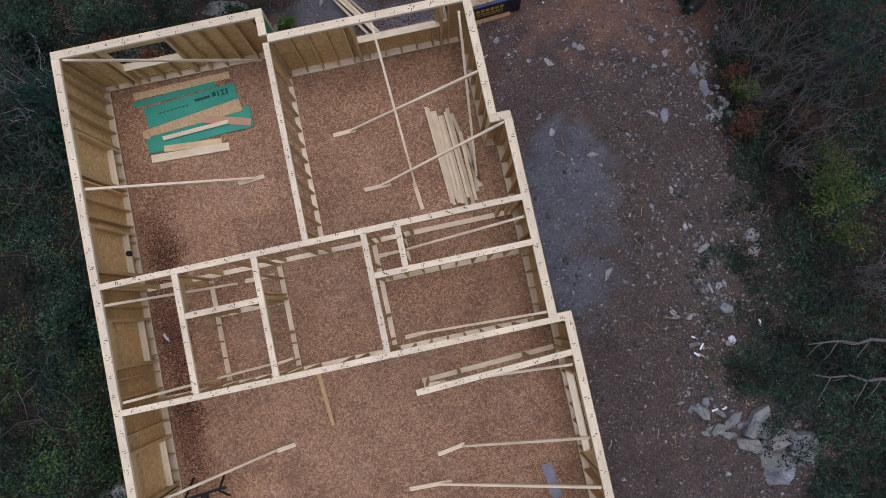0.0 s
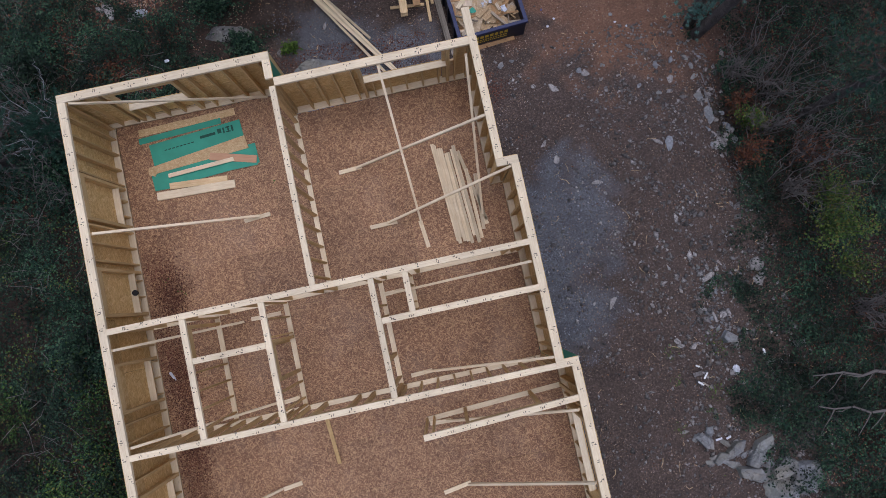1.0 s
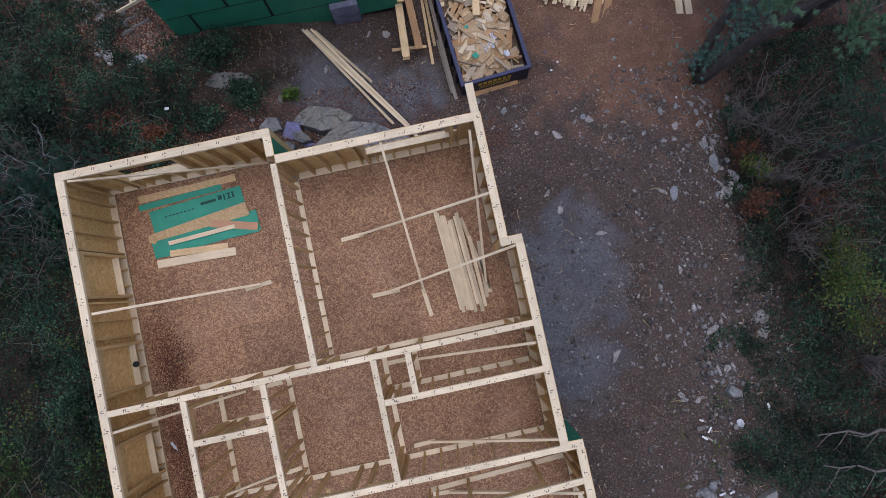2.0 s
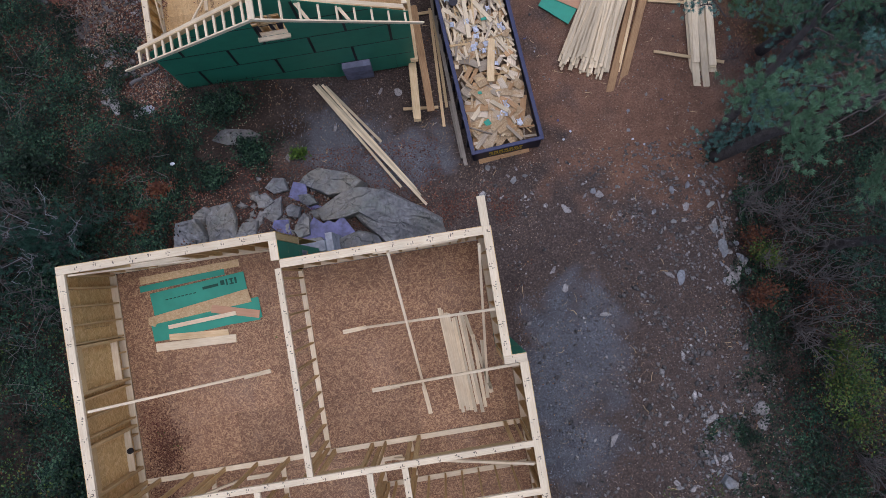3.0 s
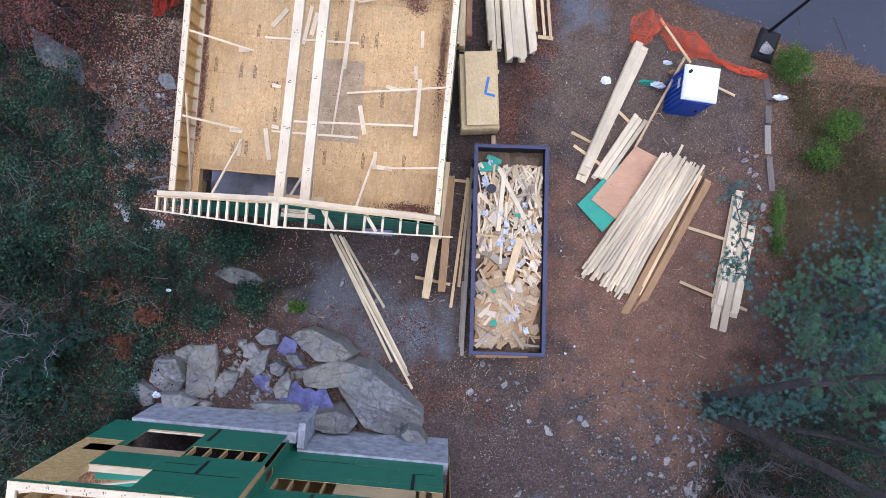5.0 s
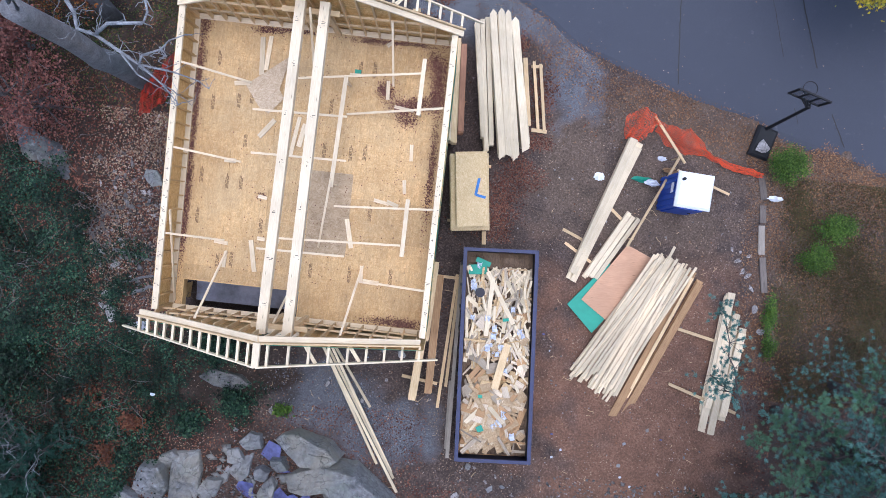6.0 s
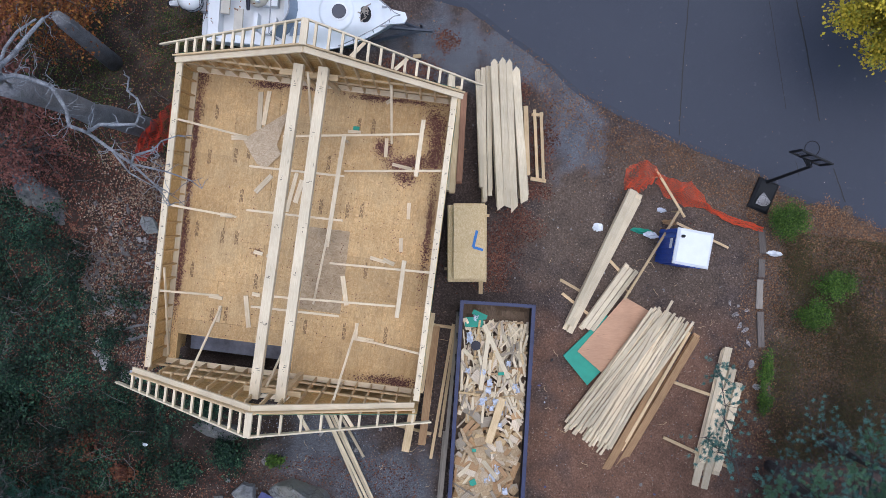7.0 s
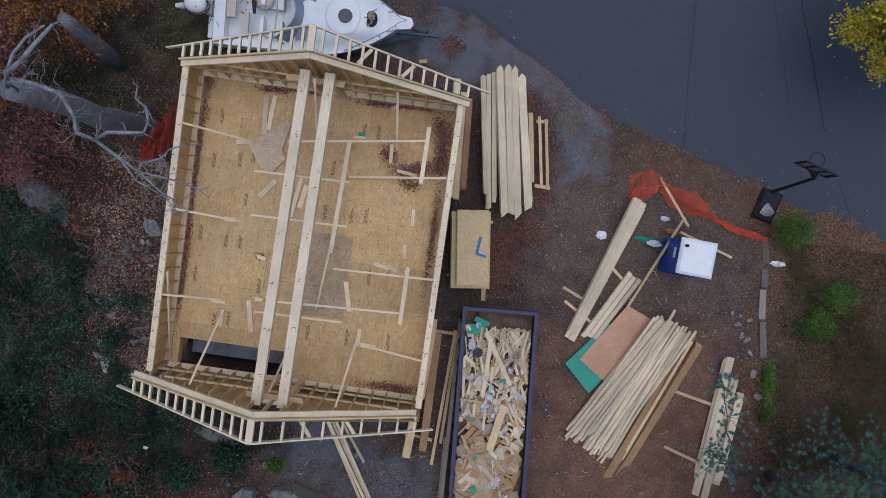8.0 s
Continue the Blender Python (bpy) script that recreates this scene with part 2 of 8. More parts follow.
BUSH = leafy("green shrub leaves", [(0.03, 0.068, 0.013), (0.068, 0.135, 0.021), (0.14, 0.22, 0.036)])
AUTUMN = leafy("rust red leaves", [(0.11, 0.03, 0.015), (0.19, 0.06, 0.022), (0.34, 0.13, 0.03), (0.14, 0.06, 0.03), (0.45, 0.22, 0.04)])
BUSH_DIM = leafy("dull green shrub leaves", [(0.02, 0.05, 0.012), (0.045, 0.09, 0.02), (0.09, 0.14, 0.03), (0.14, 0.12, 0.03)], 0.6, 0.45, 1.2)
AUTUMN_DIM = leafy("dull rust leaves", [(0.062, 0.021, 0.014), (0.105, 0.038, 0.02), (0.155, 0.064, 0.03), (0.08, 0.04, 0.026)])
MAROON = leafy("maroon autumn leaves", [(0.12, 0.043, 0.036), (0.185, 0.07, 0.055), (0.25, 0.11, 0.085), (0.09, 0.04, 0.034)])
YELLOW = leafy("yellow green leaves", [(0.32, 0.27, 0.02), (0.50, 0.40, 0.03), (0.62, 0.46, 0.04), (0.26, 0.30, 0.04)])
LITTER = leafy("fallen leaves", [(0.07, 0.028, 0.016), (0.14, 0.06, 0.03), (0.22, 0.11, 0.055), (0.30, 0.18, 0.10), (0.10, 0.03, 0.025)], 0.8)
DRIFT = leafy("orange brown drifted leaves", [(0.075, 0.037, 0.021), (0.16, 0.08, 0.04), (0.25, 0.135, 0.07), (0.34, 0.215, 0.12), (0.11, 0.048, 0.028)], 0.8, 0.7, 1.1)
DRY_GRASS = leafy("olive autumn grass", [(0.055, 0.046, 0.02), (0.088, 0.066, 0.03), (0.115, 0.085, 0.042), (0.05, 0.066, 0.024)], 0.8, 0.7, 1.15)
LITTER_PLUM = leafy("plum brown wet leaves", [(0.085, 0.035, 0.030), (0.14, 0.06, 0.052), (0.19, 0.088, 0.07), (0.26, 0.14, 0.11)], 0.75, 0.75, 1.1)
WOODCHIP = leafy("pale wood chips and dead leaves", [(0.16, 0.10, 0.065), (0.30, 0.21, 0.14), (0.45, 0.36, 0.26), (0.20, 0.12, 0.08), (0.38, 0.34, 0.32)], 0.8)
LITTER_RED = leafy("dark red fallen leaves", [(0.06, 0.022, 0.016), (0.11, 0.042, 0.03), (0.18, 0.075, 0.05), (0.24, 0.13, 0.085)], 0.8)


def ground_material():
    m, t, b = nodes("site soil", 0.95)
    v = coords(t, local=False)
    at = t.nodes.new("ShaderNodeAttribute")
    at.attribute_name = "soil"
    sep = t.nodes.new("ShaderNodeSeparateColor")
    t.links.new(at.outputs["Color"], sep.inputs[0])
    big, fine = noise_of(t, v, 0.9, 8, 0.7), noise_of(t, v, 16, 8, 0.8)
    dirt = ramp(t, fine, [(0.34, (0.024, 0.019, 0.0175)), (0.53, (0.088, 0.063, 0.054)), (0.70, (0.255, 0.21, 0.19))])
    clay = ramp(t, fine, [(0.34, (0.088, 0.045, 0.029)), (0.55, (0.215, 0.118, 0.077)), (0.72, (0.37, 0.245, 0.175))])
    grey = ramp(t, noise_of(t, v, 38, 4, 0.8), [(0.34, (0.028, 0.031, 0.039)), (0.5, (0.115, 0.12, 0.14)), (0.66, (0.29, 0.305, 0.34))])
    loam = ramp(t, fine, [(0.34, (0.038, 0.026, 0.019)), (0.54, (0.14, 0.102, 0.078)), (0.72, (0.30, 0.235, 0.19))])
    humus = ramp(t, fine, [(0.34, (0.014, 0.009, 0.007)), (0.55, (0.042, 0.027, 0.020)), (0.72, (0.11, 0.068, 0.045))])
    edge = add(t, "ShaderNodeMath")
    edge.operation = "SUBTRACT"
    t.links.new(big, edge.inputs[0])
    edge.inputs[1].default_value = 0.5

    def soft(sock):
        a = add(t, "ShaderNodeMath")
        a.operation = "ADD"
        t.links.new(sock, a.inputs[0])
        t.links.new(edge.outputs[0], a.inputs[1])
        return ramp(t, a.outputs[0], [(0.2, 0.0), (0.9, 1.0)])

    col = mix(t, soft(sep.outputs[0]), dirt, clay)
    col = mix(t, soft(at.outputs["Alpha"]), col, loam)
    col = mix(t, soft(sep.outputs[1]), col, grey)
    col = mix(t, soft(sep.outputs[2]), col, humus)
    col = mix(t, 1.0, col, ramp(t, noise_of(t, v, 1.7, 5), [(0.3, 0.72), (0.7, 1.12)]), "MULTIPLY")
    t.links.new(col, b.inputs["Base Color"])
    bump(t, b, fine, 0.7, 0.05)
    return m


def asphalt_material():
    m, t, b = nodes("worn asphalt", 0.7)
    v = coords(t, local=False)
    col = ramp(t, noise_of(t, v, 60, 3, 0.8), [(0.3, (0.023, 0.028, 0.043)), (0.7, (0.050, 0.058, 0.085))])
    col = mix(t, ramp(t, noise_of(t, v, 0.6, 6), [(0.4, 0.0), (0.7, 0.5)]), col, (0.043, 0.051, 0.071))
    col = mix(t, ramp(t, noise_of(t, v, 5, 5), [(0.62, 0.0), (0.75, 0.4)]), col, (0.13, 0.135, 0.15))
    t.links.new(col, b.inputs["Base Color"])
    bump(t, b, noise_of(t, v, 70, 3), 0.4, 0.01)
    return m


def clear_material():
    m, t, b = nodes("clear acrylic", 0.3)
    b.inputs["Base Color"].default_value = (0.03, 0.035, 0.05, 1)
    b.inputs["Alpha"].default_value = 0.25
    return m


SHEET_BLUE = plain("faded blue violet plastic sheet", (0.125, 0.14, 0.37), 0.4, 0, 0.42, 3.5)
FOAM = plain("grey violet foam board", (0.25, 0.26, 0.37), 0.7, 0, 0.3, 2.5)
CLEAR = clear_material()
BOAT_GLASS = plain("pale blue tinted glass", (0.22, 0.28, 0.37), 0.12, 0, 0.15, 2.0)
SOIL, ASPHALT = ground_material(), asphalt_material()

# ---- building helpers ----
WORLD = {}
rng = np.random.default_rng(7)


class Shape:
    """Collects points and faces for one mesh."""

    def __init__(self):
        self.v, self.f, self.k = [], [], []

    def face(self, *points, mat=0):
        n = len(self.v)
        self.v += [tuple(p) for p in points]
        self.f.append(tuple(range(n, n + len(points))))
        self.k.append(mat)

    def box(self, lo, hi, m=None, mats=None):
        n = len(self.v)
        for z in (lo[2], hi[2]):
            for x, y in ((lo[0], lo[1]), (hi[0], lo[1]), (hi[0], hi[1]), (lo[0], hi[1])):
                p = Vector((x, y, z))
                self.v.append(tuple(m @ p) if m else tuple(p))
        for i, q in enumerate(((3, 2, 1, 0), (4, 5, 6, 7), (0, 1, 5, 4), (1, 2, 6, 5), (2, 3, 7, 6), (3, 0, 4, 7))):
            self.f.append(tuple(n + j for j in q))
            self.k.append(mats[i] if mats else 0)

    def tube(self, path, radii, sides=8, squash=1.0):
        path = [Vector(p) for p in path]
        n0 = len(self.v)
        for i, p in enumerate(path):
            d = (path[min(i + 1, len(path) - 1)] - path[max(i - 1, 0)]).normalized()
            a = d.orthogonal().normalized() if abs(d.z) > 0.9 else d.cross(Vector((0, 0, 1))).normalized()
            b = d.cross(a)
            for s in range(sides):
                w = 2 * math.pi * s / sides
                self.v.append(tuple(p + radii[i] * (a * math.cos(w) + b * math.sin(w) * squash)))
        for i in range(len(path) - 1):
            for s in range(sides):
                a, b = n0 + i * sides + s, n0 + i * sides + (s + 1) % sides
                self.f.append((a, b, b + sides, a + sides))
                self.k.append(0)
        for row in (0, len(path) - 1):
            ring = [n0 + row * sides + s for s in range(sides)]
            self.f.append(tuple(ring[::-1] if row == 0 else ring))
            self.k.append(0)

    def loft(self, rings, closed=True, mat=0, caps=True):
        n0, s = len(self.v), len(rings[0])
        for r in rings:
            self.v += [tuple(p) for p in r]
        for i in range(len(rings) - 1):
            for j in range(s if closed else s - 1):
                a, b = n0 + i * s + j, n0 + i * s + (j + 1) % s
                self.f.append((a, b, b + s, a + s))
                self.k.append(mat)
        if caps and closed:
            self.f += [tuple(n0 + j for j in range(s))[::-1], tuple(n0 + (len(rings) - 1) * s + j for j in range(s))]
            self.k += [mat, mat]

    def mesh(self, name, mats, smooth=False):
        me = bpy.data.meshes.new(name)
        me.from_pydata(self.v, [], self.f)
        for m in mats if isinstance(mats, (list, tuple)) else (mats,):
            me.materials.append(m)
        me.polygons.foreach_set("material_index", self.k)
        if smooth:
            me.polygons.foreach_set("use_smooth", [True] * len(self.f))
        me.update()
        return me


def thing(name, m, label, category, group=""):
    """An Empty at the base of a thing."""
    ob = new(name)
    ob.empty_display_size = 0.2
    m = m if isinstance(m, Matrix) else Matrix.Translation(m)
    ob.matrix_basis = m
    WORLD[ob] = m
    return tagged(ob, label, category, group)


def put(name, me, m=None, parent=None, label=""):
    """Links a mesh at the pose m, under a thing or part where one is given."""
    ob = new(name, me)
    m = m or Matrix.Identity(4)
    if parent is not None:
        ob.parent = parent
        ob.matrix_parent_inverse = WORLD[parent].inverted()
    ob.matrix_basis = m
    WORLD[ob] = m
    return tagged(ob, label)


BOXES = {}


def board_mesh(length, w, h, mats, faces=None):
    key = (round(length, 3), round(w, 3), round(h, 3), tuple(m.name for m in mats), faces)
    if key not in BOXES:
        s = Shape()
        s.box((0, -w / 2, -h / 2), (length, w / 2, h / 2), None, faces)
        BOXES[key] = s.mesh("board", mats)
    return BOXES[key]


def along(a, b, up=(0, 0, 1)):
    a, b = Vector(a), Vector(b)
    x = (b - a).normalized()
    up = Vector(up)
    if abs(x.dot(up)) > 0.98:
        up = Vector((0, 1, 0))
    y = up.cross(x).normalized()
    z = x.cross(y)
    m = Matrix((x, y, z)).transposed().to_4x4()
    return Matrix.Translation(a) @ m


def board(name, a, b, w, h, mat, parent=None, up=(0, 0, 1), label=""):
    """A squared piece from a to b: w across, h towards up."""
    return put(name, board_mesh((Vector(b) - Vector(a)).length, w, h, (mat,)), along(a, b, up), parent, label)


def scatter_mesh(name, verts, faces, mat, smooth=False):
    me = bpy.data.meshes.new(name)
    nv, nf, k = len(verts), len(faces), faces.shape[1]
    me.vertices.add(nv)
    me.vertices.foreach_set("co", np.asarray(verts, np.float32).ravel())
    me.loops.add(nf * k)
    me.loops.foreach_set("vertex_index", faces.ravel().astype(np.int32))
    me.polygons.add(nf)
    me.polygons.foreach_set("loop_start", np.arange(0, nf * k, k, dtype=np.int32))
    me.materials.append(mat)
    me.update(calc_edges=True)
    return me


def leaf_cloud(name, pts, size, mat, flat=0.5, aspect=0.6, r=rng):
    """Many small folded leaves at the points; flat: how level they lie."""
    n = len(pts)
    a = r.uniform(0, 2 * np.pi, n)
    s = size * r.uniform(0.55, 1.35, n)
    tilt = r.normal(0, 1, (n, 3)) * (1 - flat)
    nrm = np.stack([tilt[:, 0], tilt[:, 1], np.ones(n)], 1)
    nrm /= np.linalg.norm(nrm, axis=1)[:, None]
    u = np.stack([np.cos(a), np.sin(a), np.zeros(n)], 1)
    u -= nrm * (u * nrm).sum(1)[:, None]
    u /= np.linalg.norm(u, axis=1)[:, None]
    w = np.cross(nrm, u)
    half, wide = u * (s / 2)[:, None], w * (s * aspect / 2)[:, None]
    lift = nrm * (s * 0.12)[:, None]
    v = np.stack([pts - half, pts + wide + lift, pts + half, pts - wide + lift], 1).reshape(-1, 3)
    i = np.arange(n)[:, None] * 4
    f = np.concatenate([i + np.array([[0, 1, 2]]), i + np.array([[0, 2, 3]])], 1).reshape(-1, 3)
    return scatter_mesh(name, v, f, mat)


def needle_cloud(name, pts, dirs, size, mat, per=26, r=rng):
    """Tufts of thin needles at the points, fanning out round their directions."""
    n = len(pts)
    d = np.repeat(dirs, per, 0) + r.normal(0, 0.55, (n * per, 3))
    d /= np.linalg.norm(d, axis=1)[:, None]
    base = np.repeat(pts, per, 0) + r.normal(0, size * 0.22, (n * per, 3))
    ln = size * r.uniform(0.6, 1.25, n * per)[:, None]
    side = np.cross(d, r.normal(0, 1, (n * per, 3)))
    side /= np.linalg.norm(side, axis=1)[:, None]
    wd = size * 0.055
    v = np.stack([base - side * wd, base + side * wd, base + d * ln], 1).reshape(-1, 3)
    f = np.arange(n * per * 3).reshape(-1, 3)
    return scatter_mesh(name, v, f, mat)


def stone_shape(s, centre, size, r, rough=0.25, sub=2, flat=1.0):
    """An angular boulder: a ball cut by random planes."""
    bm = bmesh.new()
    bmesh.ops.create_icosphere(bm, subdivisions=sub, radius=1.0)
    cuts = [(Vector((*r.normal(0, 1, 2), r.normal(0, 0.3))).normalized(), r.uniform(0.4, 0.8)) for _ in range(7)] + [(Vector((r.normal(0, 0.2), r.normal(0, 0.2), 1)).normalized(), 0.4)]
    turn = r.uniform(0, 6.28)
    n0 = len(s.v)
    for v in bm.verts:
        p = v.co.copy()
        for nrm, d in cuts:
            over = p.dot(nrm) - d
            if over > 0:
                p -= nrm * over * 0.92
        p *= 1 + rough * 0.35 * noise.noise(p * 2.3 + Vector(centre))
        q = Vector((p.x * size[0], p.y * size[1], p.z * size[2] * flat))
        q.rotate(Euler((0, 0, turn)))
        s.v.append(tuple(q + Vector(centre)))
    for f in bm.faces:
        s.f.append(tuple(n0 + v.index for v in f.verts))
        s.k.append(0)
    bm.free()

# ---- ground ----
def lerp_table(table, y):
    xs, zs = zip(*table)
    return np.interp(y, xs, zs)


def smooth01(a, b, x):
    t = np.clip((x - a) / (b - a), 0, 1)
    return t * t * (3 - 2 * t)


SIDE_ROAD = [(-60, -4.2), (-5, -4.35), (0, -4.55), (3, -4.78), (4.4, -4.92), (5.5, -5.18), (7.5, -5.9), (9.5, -6.6), (12, -7.3), (14.6, -7.65),
             (16.5, -7.95), (19, -8.15), (20.5, -8.5), (23, -8.66), (60, -8.7)]
SIDE_WOOD = [(-60, -3.0), (0, -3.6), (6.5, -4.3), (7.8, -4.75), (10, -5.35), (13, -5.8), (17.5, -6.4), (21, -7.1), (24, -8.1), (27, -8.5), (60, -8.7)]


def ground_z(x, y, rough=True):
    x, y = np.asarray(x, float), np.asarray(y, float)
    w = smooth01(-5.0, 1.5, x)
    z = lerp_table(SIDE_WOOD, y) * (1 - w) + lerp_table(SIDE_ROAD, y) * w
    z = z - 1.35 * smooth01(10.2, 12.6, x) * smooth01(1.0, 3.6, y) * (1 - smooth01(4.6, 9.0, y))
    z = z - 0.35 * smooth01(9.5, 12, x) * smooth01(6.0, 9.0, y) * (1 - smooth01(12, 15, y))
    # the cellar of the second house
    z = z - 1.6 * smooth01(-5.5, -5.2, x) * (1 - smooth01(1.75, 2.05, x)) * smooth01(13.2, 13.5, y) * (1 - smooth01(21.9, 22.15, y))
    if rough:
        off_road = 1 - smooth01(20, 23, y) * smooth01(-2, 1, x)
        z = z + off_road * (0.045 * np.sin(x * 1.7 + 0.6 * np.sin(y * 1.1)) * np.sin(y * 1.3 + x * 0.4) + 0.02 * np.sin(x * 5.1 + y * 2.3) * np.sin(y * 4.7 - x * 1.9))
    return z


def gz(x, y):
    return float(ground_z(x, y, False))


def blob(x, y, spots):
    out = np.zeros_like(x)
    for cx, cy, rx, ry in spots:
        d = np.sqrt(((x - cx) / rx) ** 2 + ((y - cy) / ry) ** 2) + 0.28 * np.sin(2.3 * x + 1.7 * np.sin(1.9 * y)) * np.sin(2.1 * y + 1.1 * np.sin(2.7 * x)) + 0.14 * np.sin(6.1 * x + 2.0 * np.sin(4.3 * y)) * np.sin(5.3 * y + x)
        out = np.maximum(out, 1 - smooth01(0.3, 1.4, d))
    return out


CLAY_SPOTS = [(9.5, 12.5, 5.0, 5.5), (9.4, 9.2, 3.2, 2.6), (11.0, 10.5, 3.0, 4.6)]
LOAM_SPOTS = [(9.0, 18.2, 4.0, 2.6), (10.5, 21.0, 4.5, 1.6), (15.5, 19.4, 3.5, 1.8), (6.6, 19.5, 1.8, 2.8), (15.5, 16.0, 2.5, 3.0), (-9.5, 23.5, 6.0, 4.0)]
GRAVEL_SPOTS = [(4.75, 1.6, 0.9, 1.9), (5.1, -0.3, 1.3, 1.5), (5.6, 2.7, 1.5, 2.4), (-1.2, 10.9, 1.7, 1.5), (1.0, 9.9, 1.9, 1.2), (4.8, 24.3, 3.0, 1.0), (6.2, 22.6, 1.4, 2.0), (1.5, 24.4, 2.4, 1.6), (3.6, 24.6, 1.6, 1.2)]
LITTER_SPOTS = [(-11, 5, 6.0, 40), (-13, 10, 8, 11), (-6.5, 9.5, 4.0, 4.0), (-4.5, 11.8, 3.5, 2.0), (15.4, -3, 4.4, 18), (13.2, 3.0, 1.4, 3.6)]


def build_ground():
    xs = np.concatenate([np.linspace(-600, -40, 12)[:-1], np.linspace(-40, -16, 25)[:-1], np.linspace(-16, 20, 226)[:-1], np.linspace(20, 44, 25)[:-1], np.linspace(44, 600, 12)])
    ys = np.concatenate([np.linspace(-600, -30, 12)[:-1], np.linspace(-30, -10, 21)[:-1], np.linspace(-10, 30, 251)[:-1], np.linspace(30, 54, 25)[:-1], np.linspace(54, 600, 12)])
    gx, gy = np.meshgrid(xs, ys)
    z = ground_z(gx, gy)
    nx, ny = len(xs), len(ys)
    v = np.stack([gx, gy, z], -1).reshape(-1, 3)
    i = (np.arange(ny - 1)[:, None] * nx + np.arange(nx - 1)[None]).ravel()
    f = np.stack([i, i + 1, i + 1 + nx, i + nx], 1)
    me = scatter_mesh("ground", v, f, SOIL)
    soil = np.ones((len(v), 4), np.float32)
    soil[:, 0], soil[:, 1], soil[:, 2], soil[:, 3] = (blob(gx, gy, s).ravel() for s in (CLAY_SPOTS, GRAVEL_SPOTS, LITTER_SPOTS, LOAM_SPOTS))
    att = me.color_attributes.new("soil", "FLOAT_COLOR", "POINT")
    att.data.foreach_set("color", soil.ravel())
    me.polygons.foreach_set("use_smooth", [True] * len(f))
    return tagged(put("ground", me), "stony brown building site soil with leaves", "ground", kind="structure")


build_ground()

ROAD_EDGE = [(-40, 46), (-12, 33.5), (-4, 29.0), (0.4, 26.35), (2.0, 26.15), (3.5, 25.35), (4.8, 24.65), (5.7, 24.05), (6.8, 23.45), (8.0, 23.1), (9.5, 22.6), (10.9, 22.25), (12.4, 21.8), (14.1, 21.2),
             (15.8, 20.8), (17.6, 20.4), (26, 18.5), (60, 11)]


def build_road():
    s = Shape()
    pts = []
    for (x0, y0), (x1, y1) in zip(ROAD_EDGE, ROAD_EDGE[1:]):
        n = max(1, int(math.hypot(x1 - x0, y1 - y0) / 0.25)) if -6 < x0 < 20 else 6
        for k in range(n):
            q = k / n
            x, y = x0 + (x1 - x0) * q, y0 + (y1 - y0) * q
            pts.append((x, y + 0.09 * noise.noise(Vector((x * 1.4, y, 0)))))
    rows = []
    for x, y in pts:
        line = []
        for d, up in ((-0.45, -0.09), (0.05, 0.015), (3.0, 0.03), (6.0, 0.035), (14.0, 0.03)):
            px, py = x + 0.35 * d, y + 0.94 * d
            line.append((px, py, max(gz(px, py), -8.70) + up + 0.02))
        rows.append(line)
    s.loft(rows, closed=False)
    me = s.mesh("road", ASPHALT)
    me.flip_normals()
    tagged(put("road", me), "worn blue-grey asphalt road with leafy edge", "road", kind="structure")


build_road()

# ---- framed houses ----
def cut_rect(r, holes):
    """What is left of the rectangle (u0, u1, z0, z1) without the holes, in rectangles."""
    out = [r]
    for a0, a1, b0, b1 in holes:
        nxt = []
        for u0, u1, z0, z1 in out:
            x0, x1, y0, y1 = max(u0, a0), min(u1, a1), max(z0, b0), min(z1, b1)
            if x0 >= x1 or y0 >= y1:
                nxt.append((u0, u1, z0, z1))
                continue
            nxt += [q for q in ((u0, x0, z0, z1), (x1, u1, z0, z1), (x0, x1, z0, y0), (x0, x1, y1, z1)) if q[1] - q[0] > 0.02 and q[3] - q[2] > 0.02]
        out = nxt
    return out


def wall_frame(p0, p1, inward):
    """Local axes of a wall: u along it from p0, n inward, origin on its outer line."""
    a, b = Vector((*p0, 0)), Vector((*p1, 0))
    u = (b - a).normalized()
    n = Vector((-u.y, u.x, 0)) * inward
    return a, u, n, (b - a).length


def marks(length, depth, start, step=0.406):
    """Pencilled layout marks across a plate."""
    s = Shape()
    x = start
    while x < length - 0.1:
        # a pair of strokes where a stud stands, nail heads and knots round them
        for dx in (0.0, 0.045):
            w0 = rng.uniform(-0.42, 0.12) * depth
            if rng.random() < 0.8:
                s.box((x + dx, w0, 0.0), (x + dx + rng.uniform(0.010, 0.020), w0 + rng.uniform(0.18, 0.42) * depth, 0.003))
        for k in range(int(rng.integers(1, 5))):
            u, w = x + rng.normal(0.02, 0.07), rng.uniform(-0.42, 0.40) * depth
            e = rng.uniform(0.010, 0.024)
            if 0.02 < u < length - 0.04:
                s.box((u, w, 0.0), (u + e * rng.uniform(0.7, 1.8), w + e, 0.003))
        x += step + rng.normal(0, step * 0.05)
    return s


